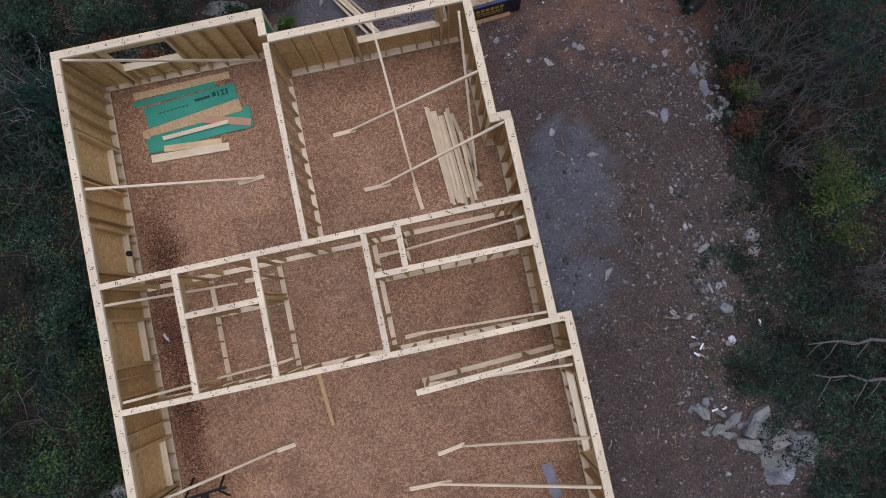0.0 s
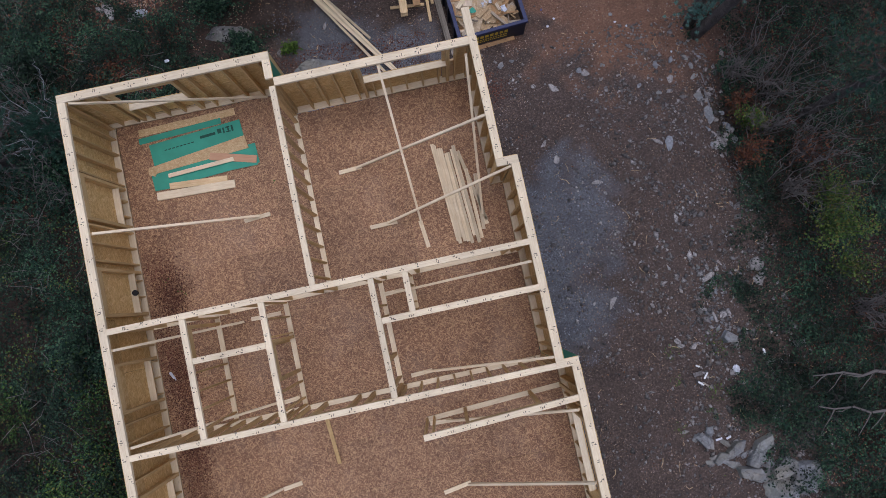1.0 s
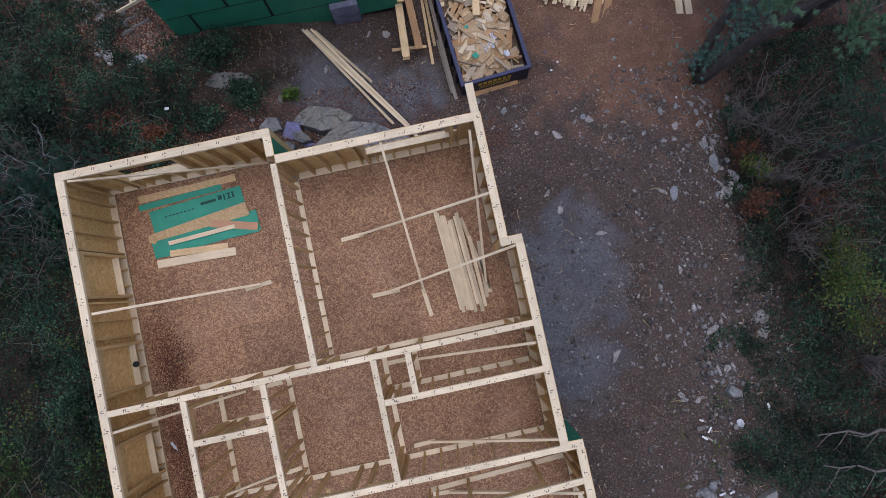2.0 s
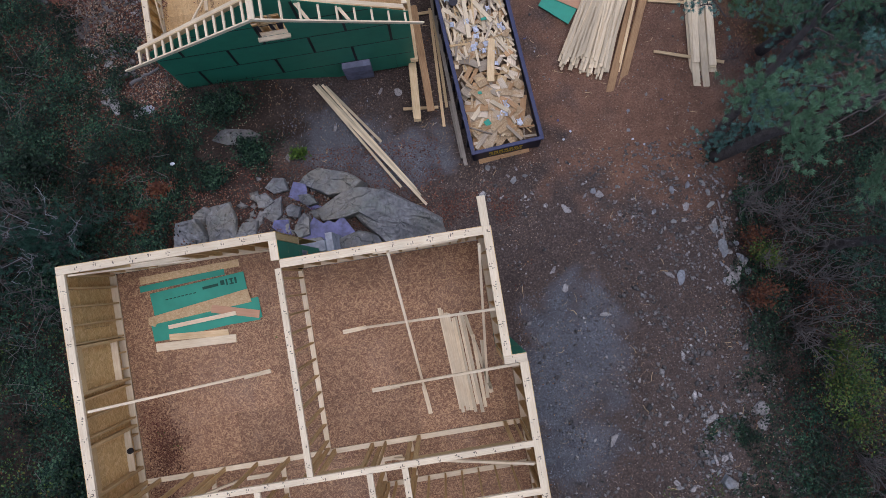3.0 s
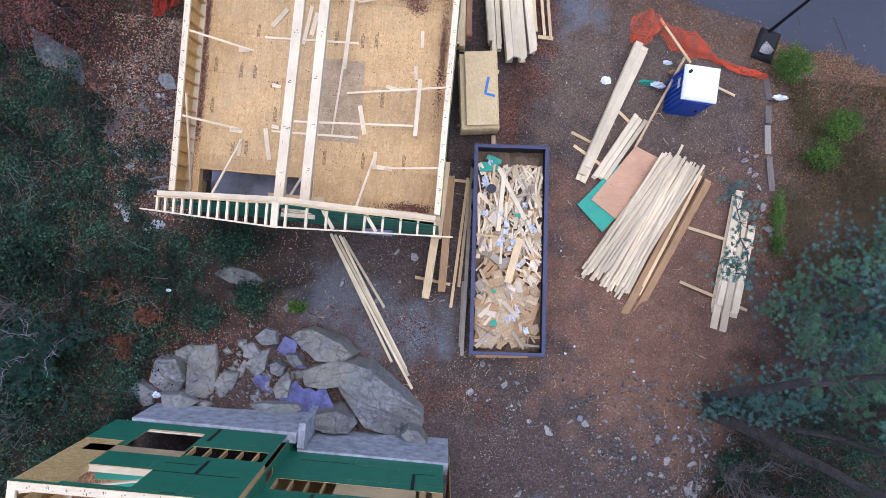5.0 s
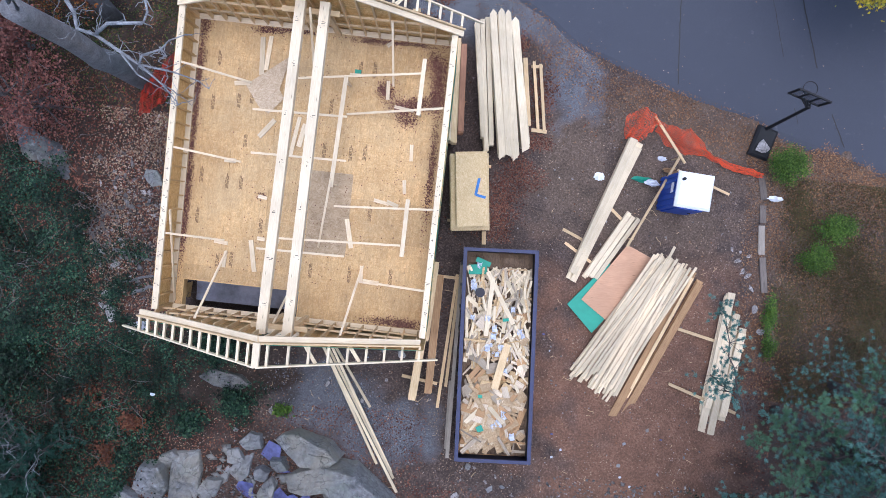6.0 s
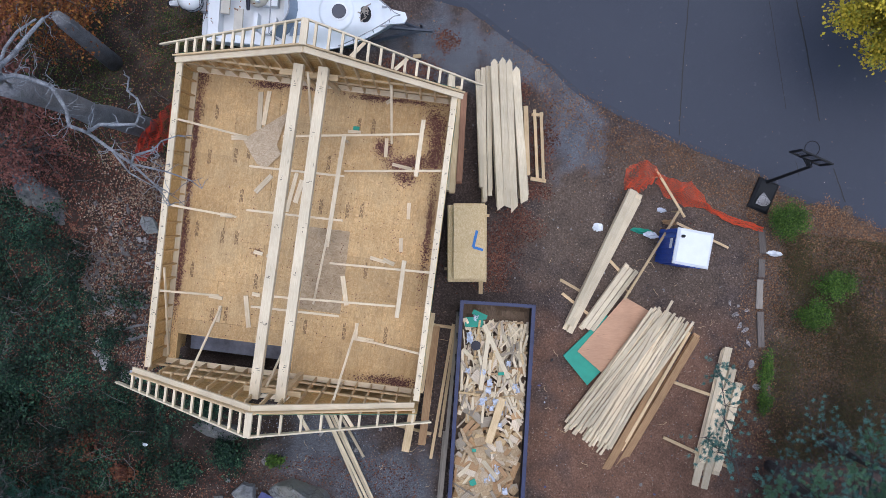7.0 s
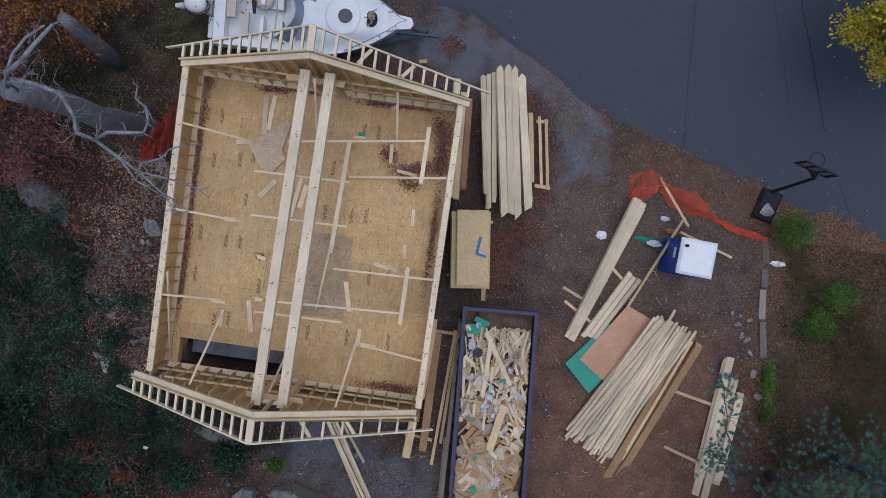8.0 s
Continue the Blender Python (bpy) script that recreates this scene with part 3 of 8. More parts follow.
def framed_wall(house, name, p0, p1, inward, z0, top, depth, step=0.406, openings=(), skin=None, skin_holes=(), low=None, label="", studs=True, first=0.2, tape=True):
    """A stud wall: plates, studs, sills and headers round the openings (u0, u1, z0, z1, heights from z0), and sheathing outside."""
    a, u, n, length = wall_frame(p0, p1, inward)
    up = Vector((0, 0, 1))
    mid = a + n * (depth / 2)

    def at(x, z, off=0.0):
        return mid + u * x + n * off + up * (z0 + z)

    h = top - z0
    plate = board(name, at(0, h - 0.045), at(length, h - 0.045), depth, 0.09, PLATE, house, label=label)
    ms = marks(length, depth, first)
    if ms.v:
        put("layout_mark", ms.mesh("layout_mark", INK), along(at(0, h), at(length, h)), plate)["kind"] = "stuff"
    if not studs:
        return plate
    board("bottom_plate", at(0, 0.02), at(length, 0.02), depth - 0.01, 0.038, PLATE, plate)
    xs, x = [0.02], first
    while x < length - 0.06:
        xs.append(x)
        x += step
    xs.append(length - 0.02)
    for x in xs:
        spans = [(0.04, h - 0.09)]
        for o0, o1, b, t in openings:
            if o0 < x < o1:
                spans = [(0.04, b - 0.04)]
        for s0, s1 in spans:
            if s1 - s0 > 0.05:
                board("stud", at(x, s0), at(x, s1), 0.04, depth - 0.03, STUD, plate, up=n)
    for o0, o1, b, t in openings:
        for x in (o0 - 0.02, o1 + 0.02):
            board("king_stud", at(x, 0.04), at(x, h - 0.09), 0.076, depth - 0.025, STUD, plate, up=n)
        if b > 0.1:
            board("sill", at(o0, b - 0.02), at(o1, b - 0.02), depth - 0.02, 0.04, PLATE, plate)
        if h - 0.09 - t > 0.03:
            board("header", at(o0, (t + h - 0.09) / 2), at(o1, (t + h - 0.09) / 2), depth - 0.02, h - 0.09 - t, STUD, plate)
    if skin:
        base = z0 if low is None else low
        row, v = 0, base
        while v < top - 0.02:
            v1 = min(v + 1.22, top - 0.004)
            e, k = (0.0 if row % 2 == 0 else -1.22), 0
            while e < length:
                e1 = min(e + 2.44, length)
                r = (max(e, 0) + 0.002, e1 - 0.002, v + 0.002, v1 - 0.002)
                for u0, u1, w0, w1 in cut_rect(r, [(q0, q1, b + z0, t + z0) for q0, q1, b, t in skin_holes]):
                    c = a + u * u0 + up * ((w0 + w1) / 2) - n * 0.006
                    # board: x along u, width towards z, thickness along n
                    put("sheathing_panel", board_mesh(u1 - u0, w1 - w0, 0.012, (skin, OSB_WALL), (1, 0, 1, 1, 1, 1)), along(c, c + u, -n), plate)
                e += 2.44
            row += 1
            v += 1.22
        if tape:
            v, row = base + 1.22, 1
            while v < top - 0.3:
                x = 0.3 + rng.uniform(0, 1)
                while x < length - 0.6:
                    ln = rng.uniform(0.4, 1.6)
                    if not any(b + z0 - 0.05 < v < t + z0 + 0.05 and x < q1 and x + ln > q0 for q0, q1, b, t in skin_holes):
                        e = min(x + ln, length - 0.05)
                        c = a + u * x + up * v - n * 0.014
                        put("seam_tape", board_mesh(e - x, 0.05, 0.004, (TAPE,)), along(c, c + u, -n), plate)
                    x += ln + rng.uniform(0.3, 2.0)
                v += 1.22
            x, row = 2.44, 0
            while x < length - 0.2:
                for v0 in (base + 0.1, base + 1.3, base + 2.5, base + 3.7, base + 4.9):
                    if v0 + 1.0 < top and not any(q0 - 0.05 < x < q1 + 0.05 and v0 < t + z0 and v0 + 1 > b + z0 for q0, q1, b, t in skin_holes):
                        c = a + u * (x + (1.22 if row % 2 else 0)) + up * v0 - n * 0.014
                        if (c - a).dot(u) < length - 0.1:
                            put("seam_tape", board_mesh(rng.uniform(0.35, 1.0), 0.06, 0.004, (TAPE,)), along(c, c + up, -n), plate)
                    row += 1
                x += 2.44
    return plate


def deck_panels(house, name, rects, holes, z, mat, label):
    """A floor of strand board sheets, laid in rows, on a slab of joists."""
    s = Shape()
    for r in rects:
        for x0, x1, y0, y1 in cut_rect(r, holes):
            s.box((x0, y0, z - 0.30), (x1, y1, z - 0.022))
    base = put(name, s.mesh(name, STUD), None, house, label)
    for x0, x1, y0, y1 in rects:
        y, row = y0, 0
        while y < y1 - 0.01:
            ye = min(y + 1.22, y1)
            x = x0 - (1.22 if row % 2 else 0)
            while x < x1 - 0.01:
                xe = min(x + 2.44, x1)
                for a0, a1, b0, b1 in cut_rect((max(x, x0) + 0.0025, xe - 0.0025, y + 0.0025, ye - 0.0025), holes):
                    me = board_mesh(a1 - a0, b1 - b0, 0.02, (mat,))
                    put("floor_panel", me, Matrix.Translation((a0, (b0 + b1) / 2, z - 0.011 + rng.uniform(-0.0015, 0.0015))), base)
                x += 2.44
            y += 1.22
            row += 1
    return base


# house one: a full storey of bare walls over a sheathed lower storey
TOP1, EXT, INT = 2.46, 0.175, 0.13
HOUSE1 = thing("house", (-1.4, 0, -4.6), "unfinished house with open pine stud walls and green sheathing", "house", "houses under construction")
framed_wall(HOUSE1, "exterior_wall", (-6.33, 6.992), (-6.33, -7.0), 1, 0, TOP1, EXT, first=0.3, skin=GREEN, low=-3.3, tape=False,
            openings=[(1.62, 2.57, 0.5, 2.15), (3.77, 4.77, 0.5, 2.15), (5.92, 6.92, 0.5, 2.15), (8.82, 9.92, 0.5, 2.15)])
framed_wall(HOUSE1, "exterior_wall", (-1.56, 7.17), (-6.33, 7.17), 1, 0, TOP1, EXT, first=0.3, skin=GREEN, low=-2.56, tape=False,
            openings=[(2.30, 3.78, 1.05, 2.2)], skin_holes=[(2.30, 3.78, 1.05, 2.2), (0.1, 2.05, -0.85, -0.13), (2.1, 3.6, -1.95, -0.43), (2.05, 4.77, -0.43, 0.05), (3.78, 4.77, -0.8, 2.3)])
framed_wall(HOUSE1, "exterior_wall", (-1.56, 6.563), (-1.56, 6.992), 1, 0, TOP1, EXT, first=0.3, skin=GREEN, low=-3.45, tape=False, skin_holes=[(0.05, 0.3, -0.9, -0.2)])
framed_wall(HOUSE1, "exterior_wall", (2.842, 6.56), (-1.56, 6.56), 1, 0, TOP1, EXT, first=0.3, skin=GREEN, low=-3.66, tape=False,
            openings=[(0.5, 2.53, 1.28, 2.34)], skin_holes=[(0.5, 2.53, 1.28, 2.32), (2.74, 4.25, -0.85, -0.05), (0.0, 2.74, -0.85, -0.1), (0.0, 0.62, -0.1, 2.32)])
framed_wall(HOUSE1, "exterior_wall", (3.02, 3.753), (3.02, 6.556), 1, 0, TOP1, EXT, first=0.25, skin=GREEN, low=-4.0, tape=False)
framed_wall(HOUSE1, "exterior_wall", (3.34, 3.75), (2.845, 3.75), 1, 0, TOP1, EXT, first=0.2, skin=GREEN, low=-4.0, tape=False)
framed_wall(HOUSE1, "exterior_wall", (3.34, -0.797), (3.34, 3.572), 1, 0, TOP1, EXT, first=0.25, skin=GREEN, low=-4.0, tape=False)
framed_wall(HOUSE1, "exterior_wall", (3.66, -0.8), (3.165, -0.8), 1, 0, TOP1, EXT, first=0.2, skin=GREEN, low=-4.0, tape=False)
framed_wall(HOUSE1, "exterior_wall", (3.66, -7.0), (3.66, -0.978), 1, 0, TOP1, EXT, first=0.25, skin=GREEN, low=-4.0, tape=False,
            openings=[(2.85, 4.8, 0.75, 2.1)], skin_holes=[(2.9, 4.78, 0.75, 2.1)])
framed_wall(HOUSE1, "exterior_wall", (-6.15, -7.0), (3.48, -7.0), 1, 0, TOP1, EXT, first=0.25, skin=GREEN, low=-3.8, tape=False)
# the plate runs on past the front corner
board("porch_beam", (2.92, 6.56, TOP1 - 0.06), (2.92, 7.22, TOP1 - 0.06), EXT, 0.12, PLATE, HOUSE1)


def partition(p0, p1, step=0.406, **kw):
    a, b = Vector((*p0, 0)), Vector((*p1, 0))
    side = Vector((-(b - a).y, (b - a).x, 0)).normalized() * INT / 2
    framed_wall(HOUSE1, "partition_wall", tuple((a - side).xy), tuple((b - side).xy), 1, 0, TOP1, INT, step, **kw)


partition((-6.155, 1.83), (3.165, 1.83), 0.8, openings=[(4.7, 5.6, 0.03, 2.1), (6.8, 8.9, 0.03, 2.1)], first=0.35)
partition((-6.152, -0.91), (3.163, -0.91), 0.406, openings=[(3.9, 4.7, 0.03, 2.1), (5.1, 5.8, 0.03, 2.1)])
partition((-1.62, 1.9), (-1.62, 6.38), 0.406)
partition((-4.53, -0.84), (-4.53, 1.76), 0.406, openings=[(1.7, 2.4, 0.03, 2.1)])
partition((-2.79, -0.84), (-2.79, 1.76), 0.406, openings=[(0.9, 1.7, 0.03, 2.1)])
partition((-4.46, 0.83), (-2.86, 0.83), 0.406, openings=[(0.5, 1.3, 0.03, 2.1)])
partition((-0.37, -0.84), (-0.37, 1.76), 0.6, openings=[(0.8, 1.7, 0.03, 2.1)])
partition((-0.30, 0.82), (3.165, 0.82), 0.406)
partition((0.39, 0.89), (0.39, 1.76), 0.406)
partition((0.06, -1.81), (3.48, -1.66), 0.81, openings=[(1.0, 2.6, 0.03, 2.1)])

deck_panels(HOUSE1, "floor_deck", [(-6.15, -1.74, 1.9, 6.99), (-1.74, 2.84, 1.9, 6.38), (2.84, 3.16, 1.9, 3.57), (-6.15, 3.16, -0.84, 1.9), (-6.15, 3.48, -6.82, -0.84)], [], 0.0, FLOOR_DARK, "damp brown strand board floor")

# temporary braces: from the head of a wall to a short block on the floor
BRACES1 = [
    ((2.86, 4.77), (-0.35, 4.70), (-0.82, 4.67, -0.23, 4.70)), ((3.18, 3.54), (0.15, 3.17), (-0.33, 3.14, 0.36, 3.15)), ((0.76, 6.36), (0.95, 2.95), (0.93, 3.05, 1.00, 2.35)),
    ((-6.12, 4.01), (-3.0, 4.02), (-3.40, 3.97, -2.73, 4.02)), ((2.72, 6.20), (2.50, 2.90), (2.50, 3.1, 2.56, 2.62)), ((3.13, 1.40), (-0.05, 1.42), (-0.33, 1.43, 0.15, 1.44)),
]
BRACES1 += [
    ((3.21, -0.72), (0.3, -0.66), (-0.09, -0.68, 0.45, -0.66)), ((3.43, -1.92), (0.55, -1.95), (0.12, -1.92, 0.65, -1.95)), ((3.44, -3.50), (0.75, -3.55), (0.11, -3.63, 0.80, -3.52)),
    ((3.46, -4.55), (0.05, -4.33), (-0.74, -4.29, 0.30, -4.33)), ((-6.14, 1.42), (-3.9, 1.50), (-3.7, 1.52, -2.95, 1.52)), ((-6.12, -0.70), (-3.3, -0.62), (-3.3, -0.66, -2.9, -0.62)),
    ((-6.1, -2.95), (-3.75, -2.70), (-3.72, -2.72, -3.25, -2.66)),
]
for top, foot, (cx0, cy0, cx1, cy1) in BRACES1:
    board("brace", (*top, TOP1 - 0.07), (*foot, 0.05), 0.055, 0.09, PLATE, HOUSE1)
    board("cleat", (cx0, cy0, 0.022), (cx1, cy1, 0.022), 0.10, 0.04, PLATE, HOUSE1)
board("brace", (-6.1, 6.955, TOP1 - 0.04), (-2.2, 6.955, 0.08), 0.04, 0.09, PLATE, HOUSE1)
board("brace", (-2.15, -1.0, 1.1), (-2.25, -2.39, 0.04), 0.09, 0.04, STUD, HOUSE1)

# concrete foundation under the fronts
for lo, hi in (((-6.0, 6.9, -5.6), (-1.36, 7.21, -2.75)), ((-1.36, 6.7, -5.8), (-1.16, 7.42, -3.0)), ((-1.36, 6.3, -5.9), (2.98, 6.64, -3.1))):
    s = Shape()
    s.box(lo, hi)
    put("foundation_wall", s.mesh("foundation_wall", CONCRETE), None, HOUSE1, "pale concrete foundation wall")
# bare framing faces where the sheathing is still missing
for x0, x1, y, z0, z1, m in ((-6.32, -5.38, 7.15, -0.8, 2.34, OSB_WALL), (-6.0, -3.64, 7.15, -0.43, 0.04, PINE), (-5.2, -3.68, 7.15, -1.96, -1.88, PLATE), (0.12, 2.15, 6.545, -0.84, -0.11, PINE), (2.24, 2.40, 6.545, -0.84, 2.3, STUD), (2.56, 2.83, 6.545, -0.84, 2.3, STUD), (2.40, 2.56, 6.545, -0.1, 1.2, PINE)):
    s = Shape()
    s.box((x0, y - 0.03, z0), (x1, y + 0.015, z1))
    put("bare_panel", s.mesh("bare_panel", m), None, HOUSE1, "bare wood face without sheathing")
for x0, z0, x1, z1, y in ((-3.86, 1.1, -1.87, 1.1, 7.185), (-3.2, 2.33, -2.86, 2.33, 7.185), (-2.87, 0.12, -2.87, 1.08, 7.185), (-3.4, -2.5, -3.4, -1.36, 7.185), (-0.32, 0.05, -0.32, 1.2, 6.577), (-1.45, 1.22, 0.22, 1.22, 6.577), (-1.4, 2.41, 0.3, 2.41, 6.577), (-1.1, -2.44, 0.4, -2.44, 6.577), (2.04, -2.05, 2.04, -0.87, 6.577), (2.04, -2.1, 2.62, -2.1, 6.577), (-3.8, 0.5, -3.0, 0.5, 7.185)):
    vertical = abs(x1 - x0) < 0.01
    put("seam_tape", board_mesh(math.hypot(x1 - x0, z1 - z0), 0.09 if vertical else 0.035, 0.004, (TAPE,)), along((x0, y, z0), (x1, y, z1), (0, 1, 0)), HOUSE1)
# studs and joists behind the gaps in the lower storey
for x0, x1, y, zlo, zhi in ((-3.55, -1.65, 7.10, -0.86, -0.12), (-1.4, 0.1, 6.50, -0.86, -0.04)):
    x = x0
    while x < x1:
        board("lower_stud", (x, y, zlo), (x, y, zhi), 0.05, 0.12, STUD, HOUSE1, up=(0, 1, 0))
        x += 0.406
s = Shape()
s.box((-6.2, 5.8, -3.5), (2.9, 5.9, -0.32))
put("inner_wall", s.mesh("inner_wall", STUD), None, HOUSE1, "dim inner wall of the lower storey")

# house two: knee walls, two gables with ladder overhangs, a pair of long beams
D2, E2 = -4.135, -2.86
XL, XR, YS, YN = -5.56, 2.08, 13.52, 22.20
RX, RZ, PITCH = -1.74, -0.36, 0.60
HOUSE2 = thing("house", (-1.7, 18, -7.2), "unfinished house with gable frames and a pale deck", "house", "houses under construction")
# the low openings are added, out of view, to let light onto the slab
framed_wall(HOUSE2, "exterior_wall", (XL, YN - 0.15), (XL, YS + 0.15), 1, D2, E2, 0.16, skin=GREEN, low=-6.7, tape=False, first=0.3, skin_holes=[(0.6, 3.6, -2.0, -0.35), (4.4, 7.9, -2.0, -0.35)])
framed_wall(HOUSE2, "exterior_wall", (XR, YS + 0.15), (XR, YN - 0.15), 1, D2, E2, 0.16, skin=GREEN, low=-7.6, tape=False, first=0.3, skin_holes=[(0.3, 2.2, -1.9, -0.4), (3.4, 6.2, -1.9, -0.4)])
STAIR = (-5.22, -1.76, 13.68, 14.46)
deck_panels(HOUSE2, "floor_deck", [(XL + 0.16, XR - 0.16, YS + 0.15, YN - 0.15)], [STAIR], D2, FLOOR_PALE, "pale strand board deck with stair opening")


def roof_z(x, rx=RX):
    return RZ - PITCH * abs(x - rx)


def gable(y, out, low, holes, label, rx, prow):
    """A gable wall: plates up the rakes, studs, sheathing outside; out: +1 north, -1 south."""
    lean = 0.07 * (out > 0)
    wall = board("gable_wall", (XL, y - out * 0.09, D2 + 0.02), (XR, y - out * 0.09, D2 + 0.02), 0.15, 0.04, PLATE, HOUSE2, label=label)
    x = XL + 0.1
    while x < XR:
        t = roof_z(x) - 0.30
        if t > D2 + 0.2:
            lo = D2 + 0.04
            board("stud", (x, y - out * 0.09, lo), (x, y - out * 0.09 + lean * (t - lo), t), 0.04, 0.13, PINE, wall, up=(0, 1, 0))
        x += 0.406
    for z in (D2 + 0.75, D2 + 1.5):
        half = (RZ - 0.35 - z) / PITCH
        x0, x1 = max(XL, RX - half), min(XR, RX + half)
        board("blocking", (x0, y - out * 0.13 + lean * (z - D2), z), (x1, y - out * 0.13 + lean * (z - D2), z), 0.05, 0.09, PINE, wall)
    # sheathing in rows, the ends cut to the slope; the lower storey flares out a little
    def skin_y(z):
        return y + out * 0.066 * max(0.0, RZ - z) * (out < 0) + lean * max(0.0, z - D2)

    v, row = low, 0
    while v < RZ - 0.2:
        v1 = min(v + 1.22, RZ - 0.05)
        e = XL - (1.6 if row % 2 else 0.32)
        while e < XR:
            x0, x1 = max(e, XL) + 0.003, min(e + 2.44, XR) - 0.003
            e += 2.44
            if x1 - x0 < 0.05:
                continue
            for a0, a1, b0, b1 in cut_rect((x0, x1, v + 0.003, v1 - 0.003), holes):
                n = max(2, int((a1 - a0) / 0.12))
                top = [(a0 + (a1 - a0) * k / n, min(b1, roof_z(a0 + (a1 - a0) * k / n) - (0.05 if out < 0 else 0.24))) for k in range(n + 1)]
                top = [p for p in top if p[1] > b0 + 0.01]
                if len(top) < 2:
                    continue
                ring = [(top[0][0], b0)] + top + [(top[-1][0], b0)]
                s = Shape()
                q = [[(px, skin_y(pz) + out * f, pz) for px, pz in ring] for f in (0.001, 0.013)]
                s.loft(q)
                s.k = [0] * len(s.f)
                s.k[-2] = 1
                put("sheathing_panel", s.mesh("sheathing_panel", (GREEN, OSB_WALL)), None, wall)
        row += 1
        v += 1.22
    v, row = low + 1.22, 0
    while v < RZ - 0.6:
        half = (RZ - 0.1 - v) / PITCH
        x0, x1 = max(XL, RX - half) + 0.1, min(XR, RX + half) - 0.1
        put("seam_tape", board_mesh(x1 - x0, 0.04, 0.004, (TAPE,)), along((x0, skin_y(v) + out * 0.016, v), (x1, skin_y(v) + out * 0.016, v), (0, out, 0)), wall)
        for k in range(6):
            x = XL - (0.32 if row % 2 else 1.6) + 2.44 * k
            if x0 < x < x1 and roof_z(x) > v + 0.9 and v + 0.2 < RZ:
                put("seam_tape", board_mesh(min(1.16, roof_z(x) - v - 0.1), 0.08, 0.004, (TAPE,)), along((x, skin_y(v) + out * 0.018, v + 0.03), (x, skin_y(v + 1) + out * 0.018, v + 1), (0, out, 0)), wall)
        row += 1
        v += 1.22
    # the ladder overhang: a rafter on the wall, a fly rafter that runs out to a prow, rungs between
    for side in (-1, 1):
        xo, xi = rx + side * 4.42, rx + side * 3.9
        e_in, p_in, e_fly, p_fly = prow
        board("inner_rafter", (rx, p_in, RZ - 0.11), (xi, e_in, roof_z(xi, rx) - 0.11), 0.04, 0.22, PINE, HOUSE2)
        shift = -0.10
        board("rake_plate", (rx, p_in + out * shift, RZ - 0.16), (xi, e_in + out * shift, roof_z(xi, rx) - 0.16), 0.14, 0.08, PLATE, HOUSE2)
        board("fly_rafter", (rx, p_fly, RZ - 0.065), (xo, e_fly, roof_z(xo, rx) - 0.065), 0.04, 0.13, PLATE, HOUSE2)
        x = 0.24
        while x < 3.95:
            px, t = rx + side * x, x / 4.42
            z = roof_z(px, rx) - 0.065
            board("lookout", (px, p_in + (e_in - p_in) * t + out * 0.02, z), (px, p_fly + (e_fly - p_fly) * t - out * 0.02, z), 0.06, 0.11, PLATE, HOUSE2)
            x += 0.30 if side < 0 or out > 0 else 0.46
    for x in (1.05, 2.1):
        t = x / 4.42
        board("diagonal_block", (rx + x, p_in + (e_in - p_in) * t + out * 0.03, roof_z(rx + x, rx) - 0.10), (rx + x + 0.28, p_fly + (e_fly - p_fly) * (t + 0.06) - out * 0.03, roof_z(rx + x + 0.28, rx) - 0.10), 0.09, 0.04, PLATE, HOUSE2)
    board("ridge_block", (rx, p_in - out * 0.02, RZ - 0.06), (rx, p_fly, RZ - 0.06), 0.17, 0.11, PLATE, HOUSE2)
    return wall


gable(YS, -1, -7.02, [(-2.32, -1.45, -2.85, -1.5)], "green sheathed gable wall with a small opening", -1.95, (13.46, 13.52, 13.08, 12.93))
# its two low holes are likewise added to light the slab
gable(YN, 1, -8.4, [(-4.6, -2.2, -6.1, -4.5), (-0.6, 1.4, -6.1, -4.5)], "gable wall of pine studs and sheathing", -1.69, (22.20, 22.46, 22.50, 23.05))
for a, b in (((-1.98, YN - 0.02, -1.62), (-2.16, YS + 0.04, -1.62)), ((-1.35, YN - 0.02, -1.62), (-1.48, YS + 0.04, -1.62))):
    beam = board("beam", a, b, 0.25, 0.24, PLATE, HOUSE2, label="long built-up pine beam")
    ms = marks((Vector(b) - Vector(a)).length, 0.2, 0.5, 1.2)
    put("layout_mark", ms.mesh("layout_mark", INK), along(Vector(a) + Vector((0, 0, 0.12)), Vector(b) + Vector((0, 0, 0.12))), beam)["kind"] = "stuff"
for y, out in ((YS, -1), (YN, 1)):
    for x in (-2.12 if out < 0 else -1.98, -1.45 if out < 0 else -1.35):
        board("post", (x, y - out * 0.2, D2 + 0.03), (x, y - out * 0.2, -1.74), 0.14, 0.09, PINE, HOUSE2, up=(0, 1, 0))
    board("cross_plate", (-2.5, y - out * 0.22, -1.80), (-1.0, y - out * 0.22, -1.80), 0.14, 0.05, PINE, HOUSE2)
# stair well and the slab below
s = Shape()
s.box((XL + 0.1, YS + 0.05, -6.3), (XR - 0.1, YN - 0.1, -6.1))
put("lower_slab", s.mesh("lower_slab", SLAB), None, HOUSE2, "blue-grey concrete slab under the deck")
s = Shape()
for (x0, y0), (x1, y1) in (((-5.22, 14.46), (-1.76, 14.46)), ((-1.76, 14.46), (-1.76, 13.68)), ((-5.22, 13.68), (-5.22, 14.46))):
    s.box((min(x0, x1) - 0.03, min(y0, y1) - 0.03, D2 - 0.33), (max(x0, x1) + 0.03, max(y0, y1) + 0.03, D2 - 0.02))
put("stairwell_rim", s.mesh("stairwell_rim", STUD), None, HOUSE2)
